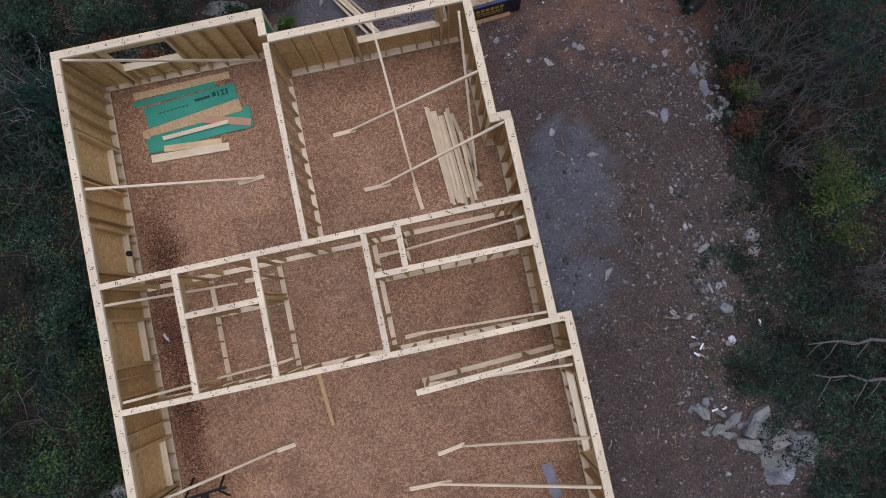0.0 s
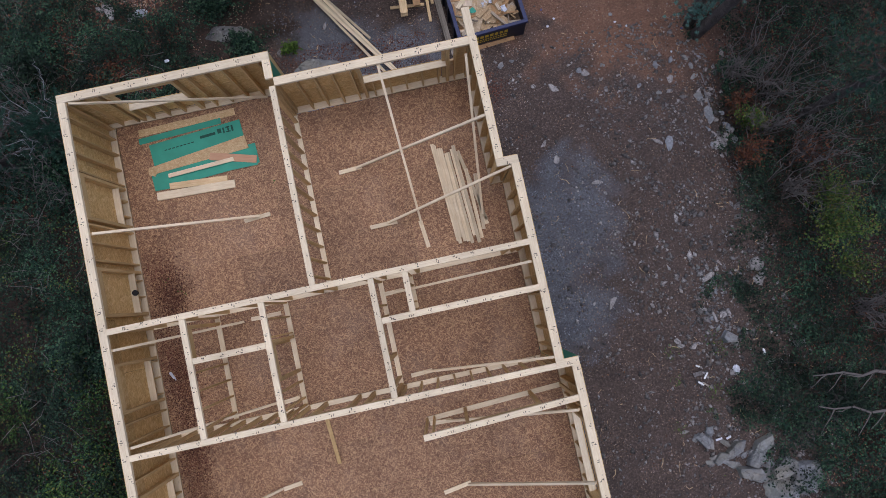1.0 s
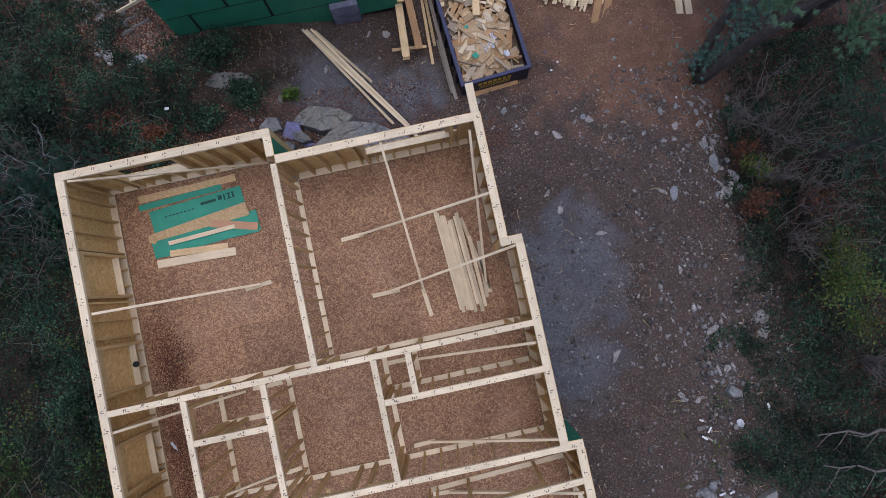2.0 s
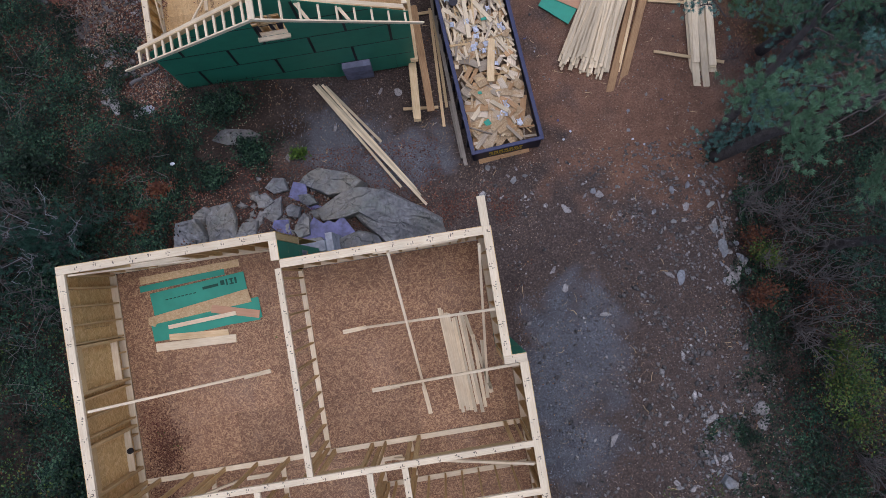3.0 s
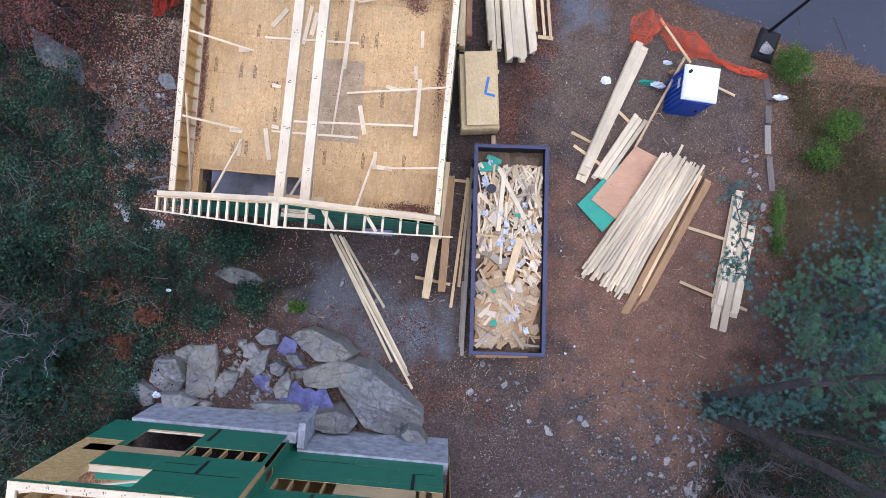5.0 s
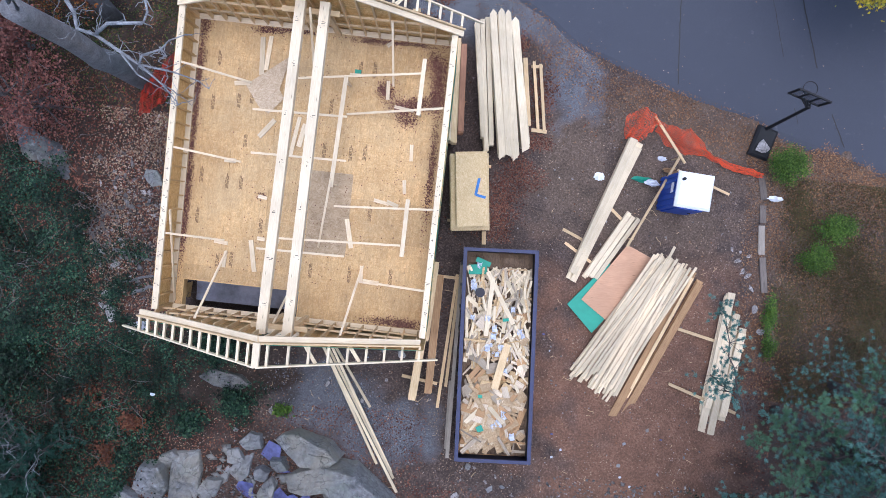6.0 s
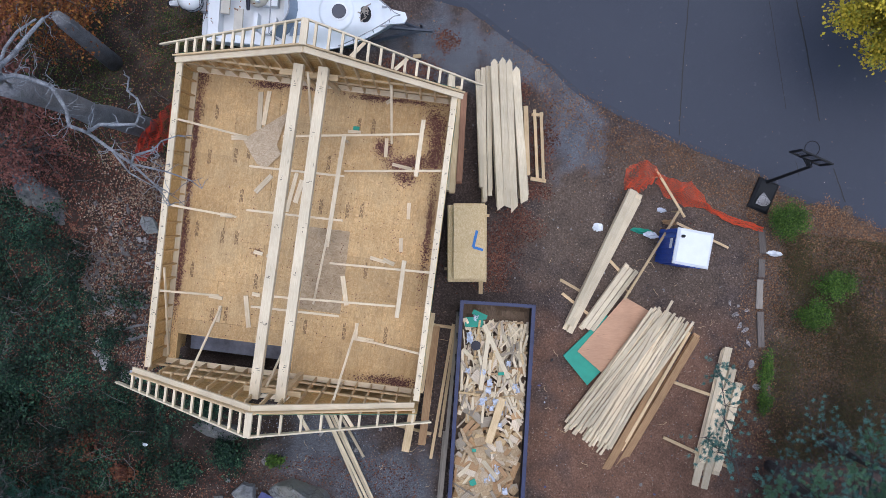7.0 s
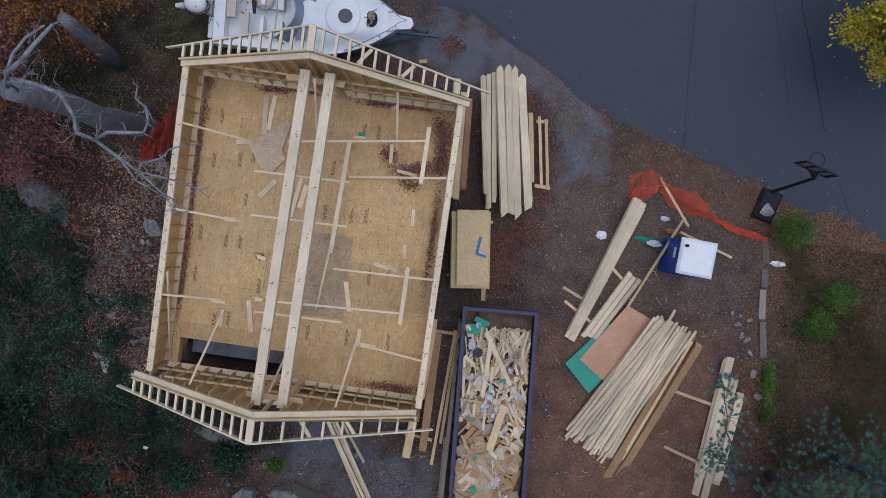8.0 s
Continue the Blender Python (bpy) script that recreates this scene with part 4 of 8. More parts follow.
# a deck sheet soaked by rain, and the pale panel at the foot of the front
put("wet_panel", board_mesh(2.43, 1.21, 0.004, (FLOOR_WET,)), Matrix.Translation((-1.14, 15.6, D2 + 0.003)) @ Matrix.Rotation(radians(90), 4, "Z"), HOUSE2, "grey rain soaked deck sheet")
s = Shape()
s.box((-0.36, 12.92, -7.2), (0.58, 13.12, -5.75))
put("vent_panel", s.mesh("vent_panel", FOAM), None, HOUSE2, "grey violet foam panel at the foot")
s = Shape()
s.box((-2.36, 13.22, -2.93), (-1.41, 13.48, -2.85))
put("window_sill", s.mesh("window_sill", PLATE), None, HOUSE2)
# wall braces, levels and rails tacked across the deck
for a, b in (((-5.45, 20.54, E2 - 0.05), (-3.75, 20.36, D2 + 0.06)), ((-5.48, 18.20, E2 - 0.05), (-3.85, 18.04, D2 + 0.06)), ((-5.5, 15.81, E2 - 0.05), (-4.1, 15.7, D2 + 0.06)),
             ((1.9, 20.05, E2 - 0.06), (-0.9, 19.75, D2 + 0.06)), ((1.95, 17.25, E2 - 0.06), (-1.0, 17.05, D2 + 0.06)), ((1.95, 14.98, E2 - 0.06), (0.3, 14.93, D2 + 0.06)),
             ) + (((-4.09, YS + 0.15, -2.1), (-4.0, 15.4, D2 + 0.06)), ((-1.97, YS + 0.2, -1.9), (-1.8, 15.1, D2 + 0.06)), ((-0.15, YS + 0.15, -1.9), (0.0, 15.35, D2 + 0.06)),
             ((0.33, YN - 0.15, -2.2), (0.36, 20.7, D2 + 0.06)), ((-1.72, YN - 0.2, -1.5), (-1.75, 19.6, D2 + 0.1)), ((-3.48, 19.53, -3.5), (-0.77, 19.58, -3.3)),
             ((-3.39, 18.30, -3.4), (-0.67, 18.35, -3.3)), ((-2.94, 15.63, -3.3), (-0.45, 15.67, -3.3)), ((-1.0, 17.8, -3.0), (-1.34, 15.8, D2 + 0.05)), ((-2.6, 20.47, -3.4), (1.18, 21.0, -3.3)), ((-2.48, 15.97, -3.4), (1.09, 16.15, -3.3))):
    board("brace", a, b, 0.058, 0.035, PLATE, HOUSE2)
board("brace", (-5.36, 16.45, E2 - 0.15), (-5.36, 13.8, D2 + 0.1), 0.04, 0.09, PLATE, HOUSE2)
for x0, y0, x1, y1 in ((-0.89, 20.68, -1.01, 17.57), (1.23, 21.39, 1.21, 19.82), (1.18, 17.47, 1.17, 15.85)):
    board("rail", (x0, y0, -3.2), (x1, y1, -3.2), 0.115, 0.04, PLATE, HOUSE2)
    for x, y in ((x0, y0 - 0.1), (x1, y1 + 0.1)):
        board("rail_post", (x, y, D2 + 0.005), (x, y, -3.22), 0.09, 0.04, PLATE, HOUSE2, up=(0, 1, 0))
for x0, y0, x1, y1, w in ((-4.25, 20.29, -3.81, 20.35, 0.13), (-4.33, 18.05, -3.99, 18.05, 0.13), (-4.40, 15.65, -4.0, 15.62, 0.1), (-4.03, 15.39, -4.06, 14.91, 0.1),
                          (0.2, 20.84, 0.23, 20.3, 0.1), (1.07, 19.08, 1.1, 18.6, 0.1), (0.96, 18.03, 1.01, 17.63, 0.1), (-0.01, 15.4, 0.0, 14.89, 0.1), (0.06, 14.95, 0.53, 14.93, 0.13), (0.14, 17.36, 0.59, 17.28, 0.1)):
    board("cleat", (x0, y0, D2 + 0.022), (x1, y1, D2 + 0.022), w, 0.04, PLATE, HOUSE2)
# printed stamps on the deck sheets: unreadable dark bars
s = Shape()
STAMPS = [(-4.75, 20.95), (-4.83, 19.68), (-4.08, 19.78), (-0.22, 21.08), (-0.64, 21.03), (-1.38, 19.89), (-3.71, 19.97), (-5.17, 20.98), (-3.78, 18.68), (-4.96, 17.52), (-4.20, 17.42), (-3.79, 17.44), (-4.98, 16.34),
          (-3.09, 16.23), (-3.86, 15.14), (-4.26, 15.09), (-1.51, 15.09), (-0.27, 18.67), (-0.68, 18.61), (-1.46, 18.63), (-1.48, 17.45), (0.06, 16.90), (-0.35, 15.07), (0.86, 15.11)]
for k, (x, y) in enumerate(STAMPS):
    for j in range(3):
        y0 = y - 0.22 + rng.uniform(0, 0.06)
        while y0 < y + 0.17:
            ln = rng.uniform(0.05, 0.14)
            s.box((x - 0.05 + j * 0.036, y0, D2 + 0.0008), (x - 0.05 + j * 0.036 + 0.024, y0 + ln, D2 + 0.004))
            y0 += ln + rng.uniform(0.015, 0.04)
put("print_mark", s.mesh("print_mark", PRINT), None, HOUSE2, "faded printed bars")["kind"] = "stuff"

# ---- lumber and sheets lying about ----
def stack(name, label, cols, ends, layers, thick, mat, category="lumber", group="lumber on the site", jitter=0.05):
    """A pile of boards: cols of (x0, y0, x1, y1, width), the tops at ends (z at the first point, z at the second)."""
    x, y = np.mean([c[0] + c[2] for c in cols]) / 2, np.mean([c[1] + c[3] for c in cols]) / 2
    root = thing(name, (x, y, min(ends) - layers * thick), label, category, group)
    for x0, y0, x1, y1, w in cols:
        d = Vector((x1 - x0, y1 - y0, 0)).normalized()
        for k in range(layers):
            e0, e1 = rng.normal(0, jitter), rng.normal(0, jitter)
            s = rng.normal(0, jitter * 0.2) if k else 0
            z0, z1 = ends[0] - thick * (k + 0.5), ends[1] - thick * (k + 0.5)
            board("board", (x0 + d.x * e0 - d.y * s, y0 + d.y * e0 + d.x * s, z0), (x1 + d.x * e1 - d.y * s, y1 + d.y * e1 + d.x * s, z1), w * 0.97, thick * 0.94, mat, root)
    return root


def loose(name, label, x0, y0, x1, y1, w, z, thick, mat, category, group="", z1=None):
    z1 = z if z1 is None else z1
    ob = board(name, (x0, y0, z + thick / 2), (x1, y1, z1 + thick / 2), w, thick, mat)
    return tagged(ob, label, category, group)


# scraps and sheets in the first house
OFF = "offcuts on the house floor"
loose("strand_board_strip", "long tan strand board strip by the front wall", -5.60, 6.73, -3.11, 6.79, 0.18, 0.002, 0.012, OSB_PANEL, "board", OFF)
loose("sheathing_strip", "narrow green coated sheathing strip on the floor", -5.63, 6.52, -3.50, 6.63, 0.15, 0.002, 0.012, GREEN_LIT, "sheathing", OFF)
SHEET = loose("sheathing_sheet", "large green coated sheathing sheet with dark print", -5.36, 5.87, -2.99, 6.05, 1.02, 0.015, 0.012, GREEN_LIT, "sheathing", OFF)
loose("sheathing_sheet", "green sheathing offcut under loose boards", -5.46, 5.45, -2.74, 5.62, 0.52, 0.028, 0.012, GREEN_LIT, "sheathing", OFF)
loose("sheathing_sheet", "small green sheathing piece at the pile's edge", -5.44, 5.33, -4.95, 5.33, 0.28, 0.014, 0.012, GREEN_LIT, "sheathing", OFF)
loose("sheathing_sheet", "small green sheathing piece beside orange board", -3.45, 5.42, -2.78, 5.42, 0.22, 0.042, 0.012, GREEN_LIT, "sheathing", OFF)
loose("orange_board", "orange brown plywood strip across green sheets", -3.93, 5.77, -2.78, 5.45, 0.19, 0.058, 0.015, ROSY, "board", OFF)
loose("pine_board", "pale pine board lying on green sheathing", -5.03, 5.49, -3.34, 5.57, 0.10, 0.078, 0.035, PLATE, "board", OFF)
loose("pine_board", "yellow pine plank beside the green sheets", -5.07, 5.24, -3.61, 5.13, 0.16, 0.002, 0.04, PINE, "board", OFF)
loose("pine_board", "wide pale pine plank on the floor", -5.42, 5.04, -3.44, 4.96, 0.20, 0.002, 0.06, PLATE, "board", OFF)
s = Shape()
q = [(-5.53, 5.63), (-5.37, 5.55), (-5.33, 5.62), (-2.93, 5.78), (-2.98, 6.12), (-5.50, 5.80)]
s.loft([[(x, y, 0.042) for x, y in q], [(x, y, 0.056) for x, y in q]])
tagged(put("strand_board_offcut", s.mesh("strand_board_offcut", OSB_PANEL)), "tapered tan strand board offcut on green sheathing", "board", OFF)
# the maker's print on the sheet, as plain bars
m = along((-5.36, 5.87, 0.028), (-2.99, 6.05, 0.028))
s = Shape()
for k, (x0, x1, y0, y1) in enumerate(((2.12, 2.17, 0.27, 0.42), (1.98, 2.09, 0.27, 0.30), (1.98, 2.09, 0.39, 0.42), (2.02, 2.06, 0.30, 0.39), (1.90, 1.94, 0.27, 0.42), (1.76, 1.86, 0.30, 0.42), (1.30, 1.70, 0.30, 0.37))):
    s.box((x0, y0, 0), (x1, y1, 0.003), m)
for k in range(8):
    s.box((0.35 + 0.1 * k, 0.26, 0), (0.42 + 0.1 * k, 0.285, 0.003), m)
p = put("print_mark", s.mesh("print_mark", GREEN_INK), None, SHEET)
p["kind"] = "stuff"

root = thing("lumber_pile", (2.0, 3.6, 0.0), "loose pile of pale pine studs on the floor", "lumber", "lumber on the site")
for x0, y0, x1, y1, z in ((1.62, 4.88, 1.76, 2.35, 1), (1.66, 4.83, 1.80, 2.27, 2), (1.76, 4.74, 1.86, 2.42, 1), (1.81, 4.72, 1.92, 2.30, 2), (1.92, 4.58, 2.01, 2.28, 1), (1.97, 4.60, 2.10, 2.22, 0), (2.08, 4.66, 2.19, 2.40, 1), (2.13, 4.73, 2.27, 2.20, 2), (1.72, 4.6, 1.83, 2.5, 0), (1.9, 4.5, 1.98, 2.4, 0), (2.16, 4.5, 2.24, 2.5, 0), (1.7, 4.7, 1.8, 2.4, 0)):
    board("board", (x0, y0, 0.024 + 0.04 * z), (x1, y1, 0.024 + 0.04 * z), 0.085, 0.038, WHITEWOOD, root)
for x0, y0, x1, y1 in ((2.22, 4.59, 2.57, 2.71), (2.53, 3.93, 2.45, 2.51), (2.33, 4.1, 2.36, 2.3)):
    loose("pine_stud", "single pale pine stud beside the pile", x0, y0, x1, y1, 0.085, 0.002, 0.04, WHITEWOOD, "lumber", "studs beside the pile")

# odds and ends on the floor
s = Shape()
s.tube([(-6.2, 2.73, 0.502), (-6.2, 2.73, 0.57), (-6.2, 2.73, 0.575)], [0.07, 0.07, 0.03], 14)
tagged(put("tape_roll", s.mesh("tape_roll", BLACK)), "black tape roll standing on the window sill", "tape roll")
loose("plastic_scrap", "grey violet plastic scrap on the house floor", 2.64, -4.4, 2.74, -5.25, 0.24, 0.002, 0.006, SLAB, "plastic scrap")
s = Shape()
s.tube([(-5.93, 0.66, 0.035), (-5.85, 0.51, 0.035), (-5.83, 0.48, 0.035), (-5.81, 0.44, 0.035)], [0.034, 0.034, 0.014, 0.014], 10)
tagged(put("bottle", s.mesh("bottle", PAPER)), "small pale blue bottle lying in the leaves", "bottle")

# on the deck of the second house
DECK = D2 + 0.003
for x0, y0, x1, y1, w in ((-3.55, 21.70, -3.49, 20.61, 0.14), (-3.31, 21.75, -3.38, 20.76, 0.12), (-3.39, 18.82, -2.98, 19.36, 0.14), (-0.93, 20.90, -0.56, 20.92, 0.08), (-2.26, 19.52, -2.43, 18.37, 0.11),
                          (-2.08, 19.34, -2.21, 18.66, 0.14), (-3.33, 15.79, -3.14, 14.87, 0.13), (-0.59, 16.72, -0.38, 15.88, 0.13)):
    loose("pine_offcut", "short pale pine offcut lying on the deck", x0, y0, x1, y1, w, DECK, 0.04, WHITEWOOD, "board", "offcuts on the deck")
s = Shape()
q = [(-3.92, 20.28, 0.02), (-2.68, 21.25, 0.05), (-2.91, 20.24, 0.10), (-2.75, 20.0, 0.10), (-3.17, 19.52, 0.05), (-3.44, 19.64, 0.04)]
s.loft([[(x, y, DECK + z) for x, y, z in q], [(x, y, DECK + z + 0.014) for x, y, z in q]])
tagged(put("sheathing_offcut", s.mesh("sheathing_offcut", OSB_GREY)), "broken greyed strand board piece on the deck", "board", "offcuts on the deck")
for x0, y0, x1, y1, w in ((-3.24, 17.1, -2.98, 17.06, 0.10), (-2.86, 17.03, -2.6, 17.0, 0.09), (-3.15, 15.87, -2.92, 15.85, 0.11), (-2.75, 15.88, -2.5, 15.83, 0.10), (0.45, 20.12, 1.02, 20.05, 0.09), (0.06, 21.83, 0.2, 21.95, 0.10), (0.52, 17.35, 0.86, 17.24, 0.12)):
    loose("pine_offcut", "small pine block beside the leaves on the deck", x0, y0, x1, y1, w, DECK, 0.04, WHITEWOOD, "board", "blocks on the deck")
loose("sheathing_chip", "small green sheathing chip on the deck", -0.80, 21.0, -0.62, 21.0, 0.14, DECK, 0.012, GREEN_LIT, "sheathing")

# piles on the ground
root = thing("lumber_pile", (8.9, 14.2, -7.7), "large loose heap of pale pine boards on red soil", "lumber", "lumber on the site")
g9 = np.random.default_rng(19)
for layer in range(6):
    n = (17, 16, 16, 15, 12, 8)[layer]
    for k in range(n):
        q = (k + 0.5) / n + g9.normal(0, 0.012)
        x0, y0 = 9.42 + (10.70 - 9.42) * q, 16.46 - 0.36 * q
        x1, y1 = 7.08 + (8.62 - 7.08) * q, 12.44 - 0.80 * q
        d = Vector((x1 - x0, y1 - y0, 0)).normalized()
        e0, e1, a = g9.uniform(-0.3, 0.3), g9.uniform(-0.4, 0.3), g9.normal(0, 0.012 + 0.022 * layer)
        z = 0.045 * (layer - 5) + 0.10
        board("board", (x0 + d.x * e0 + a, y0 + d.y * e0, -7.40 + z), (x1 + d.x * e1 - a, y1 + d.y * e1, -7.12 + z), g9.choice([0.06, 0.085, 0.085, 0.085]), 0.038, WHITEWOOD, root)
board("board", (10.10, 16.95, -7.33), (9.05, 14.4, -7.16), 0.085, 0.04, WHITEWOOD, root)
board("board", (10.85, 15.96, -7.42), (9.06, 11.70, -7.18), 0.1, 0.04, PINE, root)
stack("plank_pile", "brown weathered planks beside the lumber heap", [(10.89, 16.11, 8.53, 10.84, 0.27), (11.22, 15.82, 8.80, 10.61, 0.25)], (-7.62, -7.05), 3, 0.045, TAN)
s = Shape()
q = [(8.62, 16.83), (9.51, 16.46), (8.12, 14.19), (7.20, 14.81)]
s.loft([[(x, y, gz(x, y) + 0.17) for x, y in q], [(x, y, gz(x, y) + 0.19) for x, y in q]])
tagged(put("plywood_sheet", s.mesh("plywood_sheet", ROSY)), "reddish plywood sheet leaning beside the lumber heap", "plywood")
s = Shape()
q = [(6.74, 14.60), (7.66, 13.72), (8.9, 15.3), (8.05, 16.15)]
s.loft([[(x, y, gz(x, y) + 0.09) for x, y in q], [(x, y, gz(x, y) + 0.155) for x, y in q]])
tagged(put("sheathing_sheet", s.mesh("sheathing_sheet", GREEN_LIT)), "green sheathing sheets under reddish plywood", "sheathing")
stack("lumber_stack", "narrow stack of pale pine boards on sleepers", [(12.26, 15.48, 11.76, 10.78, 0.26), (12.52, 14.78, 12.08, 10.68, 0.25), (12.80, 14.22, 12.44, 11.42, 0.26)], (-7.47, -7.3), 5, 0.045, WHITEWOOD, jitter=0.1)
stack("lumber_stack", "short pine boards on top of the stack", [(12.27, 14.16, 11.86, 11.54, 0.22)], (-7.42, -7.26), 1, 0.045, WHITEWOOD)
stack("lumber_stack", "tall stack of pale pine studs beside wide planks", [(2.64, 23.77, 3.26, 19.96, 0.14), (2.80, 23.85, 3.41, 19.50, 0.15), (2.96, 23.95, 3.54, 19.80, 0.15)], (-7.75, -7.45), 16, 0.045, WHITEWOOD, jitter=0.06)
def sawn_plank(length, w, h, tip, slant):
    """A wide plank with a pointed near end and a slanting far end."""
    s = Shape()
    q = [(0.0, 0.05 * w), (tip, -w / 2), (length, -w / 2), (length - slant, w / 2), (tip * 0.8, w / 2)]
    s.loft([[(x, y, z) for x, y in q] for z in (-h / 2, h / 2)])
    return s.mesh("sawn_plank", WHITEWOOD)


A_RIGHT = [(3.10, 24.22, 3.97, 19.22, 0.24, 0.14, 0.16), (3.37, 24.30, 4.16, 19.42, 0.23, 0.15, -0.1), (3.60, 24.27, 4.42, 19.20, 0.22, 0.16, 0.2), (3.86, 24.06, 4.72, 19.55, 0.27, 0.17, 0.12)]
root = stack("plank_stack", "tall stack of wide pale pine planks with pointed ends", [(x0 + 0.02, y0 - 0.25, x1 - 0.02, y1 + 0.25, w) for x0, y0, x1, y1, w, tip, slant in A_RIGHT], (-7.60, -7.25), 16, 0.05, WHITEWOOD, jitter=0.05)
for x0, y0, x1, y1, w, tip, slant in A_RIGHT:
    a, b = Vector((x0, y0, -7.575)), Vector((x1, y1, -7.225))
    put("sawn_plank", sawn_plank((b - a).length, w * 0.94, 0.045, tip, slant), along(a, b), root)
stack("lumber_stack", "low narrow pine boards beside the tall stack", [(4.44, 22.86, 4.78, 20.60, 0.16)], (-8.3, -8.0), 6, 0.045, PINE)
for x0, y0, x1, y1 in ((4.77, 22.86, 5.16, 20.51), (5.01, 22.80, 5.39, 20.44)):
    loose("pine_stud", "single pine stud on leafy ground", x0, y0, x1, y1, 0.10, gz(4.9, 22.8) + 0.1, 0.045, PINE, "lumber", "loose studs by the road", gz(5.2, 20.5) + 0.14)
loose("pine_block", "pine bearer under loose studs", 4.94, 20.47, 5.48, 20.45, 0.12, gz(5.2, 20.45) + 0.02, 0.09, PINE, "lumber", "loose studs by the road")
loose("pine_block", "pine bearer under loose studs", 4.7, 22.7, 5.1, 22.72, 0.10, gz(4.9, 22.7) + 0.0, 0.09, PINE, "lumber", "loose studs by the road")
for k, (x0, y0, x1, y1, w, m) in enumerate(((1.77, 23.57, 2.06, 19.70, 0.22, WHITEWOOD), (2.05, 23.19, 2.27, 19.67, 0.19, PINE), (2.27, 22.94, 2.46, 20.00, 0.19, REDWOOD))):
    stack("board_stack", ("pale pine boards beside the house wall", "pine boards with greyed ends beside the wall", "reddish brown boards beside the house")[k], [(x0, y0, x1, y1, w)], (-7.7, -7.3), 16 if k < 2 else 12, 0.05, m)
stack("board_stack", "pale pine planks laid beside the house wall", [(2.11, 15.49, 2.05, 13.02, 0.25), (1.97, 13.2, 1.83, 11.02, 0.25)], (-6.85, -6.35), 5, 0.05, PINE)
stack("board_stack", "brown and grey planks beside the house wall", [(2.31, 15.13, 2.33, 11.23, 0.24)], (-6.95, -6.5), 4, 0.05, TAN)
for x0, y0, x1, y1, z in ((1.40, 11.61, 2.62, 11.47, 0.0), (2.2, 15.06, 2.97, 15.05, 0.0), (6.37, 17.13, 7.4, 16.70, 0.0), (6.49, 16.67, 7.6, 16.0, 0.0), (7.85, 18.1, 8.4, 17.65, 0.0), (10.49, 12.27, 12.9, 11.50, -0.0), (10.64, 14.16, 12.97, 13.66, -0.0)):
    loose("sleeper", "pine bearer lying on the ground", x0, y0, x1, y1, 0.1, gz(x0, y0) + 0.02, 0.06, PINE, "lumber", "bearers under the stacks", gz(x1, y1) + 0.02)
stack("lumber_stack", "long pale pine planks on bearers", [(8.44, 20.40, 6.80, 15.60, 0.28), (8.66, 20.23, 7.02, 15.92, 0.25)], (-8.0, -7.55), 5, 0.06, WHITEWOOD, jitter=0.08)
stack("lumber_stack", "pine plank lying across the long planks", [(8.05, 18.6, 6.84, 15.34, 0.22)], (-7.85, -7.6), 1, 0.05, WHITEWOOD)
stack("lumber_stack", "short pale pine boards beside long planks", [(8.57, 17.91, 7.31, 15.68, 0.17), (8.73, 17.82, 7.46, 15.60, 0.16), (8.89, 17.72, 7.61, 15.54, 0.15)], (-7.85, -7.6), 5, 0.05, WHITEWOOD)
for x0, y0, x1, y1, w in ((2.90, 15.18, 2.70, 10.71, 0.10), (2.99, 15.03, 2.91, 11.41, 0.10), (3.07, 11.62, 3.14, 9.47, 0.14), (3.02, 15.6, 3.2, 9.2, 0.12)):
    loose("grey_board", "greyed board on the ground beside the dumpster", x0, y0, x1, y1, w, gz(x0, y0) + 0.05, 0.05, GREYWOOD if w > 0.11 else PINE, "lumber", "boards beside the dumpster", gz(x1, y1) + 0.05)
for x0, y0, x1, y1, h in ((-1.51, 12.82, 0.92, 8.80, 0.03), (-1.38, 12.80, 1.52, 8.42, 0.03), (-1.22, 12.79, 1.42, 8.62, 0.075), (-1.12, 12.74, 0.48, 10.52, 0.03), (-1.44, 12.72, 1.68, 8.05, 0.12)):
    loose("long_board", "long pale pine board lying on gravel", x0, y0, x1, y1, 0.085, gz(x0, y0) + h, 0.04, WHITEWOOD, "lumber", "long boards on the gravel", gz(x1, y1) + h)
loose("bearer", "tan bearer under the end of the dumpster", 3.66, 9.30, 5.40, 9.45, 0.26, gz(4.5, 9.4) - 0.02, 0.12, TAN, "lumber")

# the stack of strand board sheets
root = thing("sheet_stack", (3.0, 18, -8.1), "tall stack of yellow strand board sheets", "sheets")
c, dx, dy = Vector((2.98, 18.0, 0)), Vector((0.157, -1.25, 0)), Vector((0.64, 0.08, 0))
turn = math.atan2(dx.y, dx.x)
for k in range(26):
    me = board_mesh(2.44, 1.02, 0.048, (OSB_SHEET,)) if k < 4 else board_mesh(2.5, 1.26, 0.048, (OSB_SHEET,))
    m = Matrix.Translation((c.x + rng.normal(0, 0.012) + (0.05 if k < 4 else 0), c.y + rng.normal(0, 0.012) + (0.08 if k < 4 else 0), -6.62 - 0.05 * k)) @ Matrix.Rotation(turn, 4, "Z") @ Matrix.Translation((-1.25, 0, 0))
    put("sheet", me, m, root)
for y in (17.0, 19.0):
    board("bearer", (2.35, y, -7.98), (3.65, y, -7.98), 0.1, 0.12, PINE, root)
s = Shape()
s.box((-0.045, 0.0, -6.592), (0.045, 0.56, -6.588), Matrix.Translation((3.18, 17.92, 0)) @ Matrix.Rotation(radians(-6), 4, "Z"))
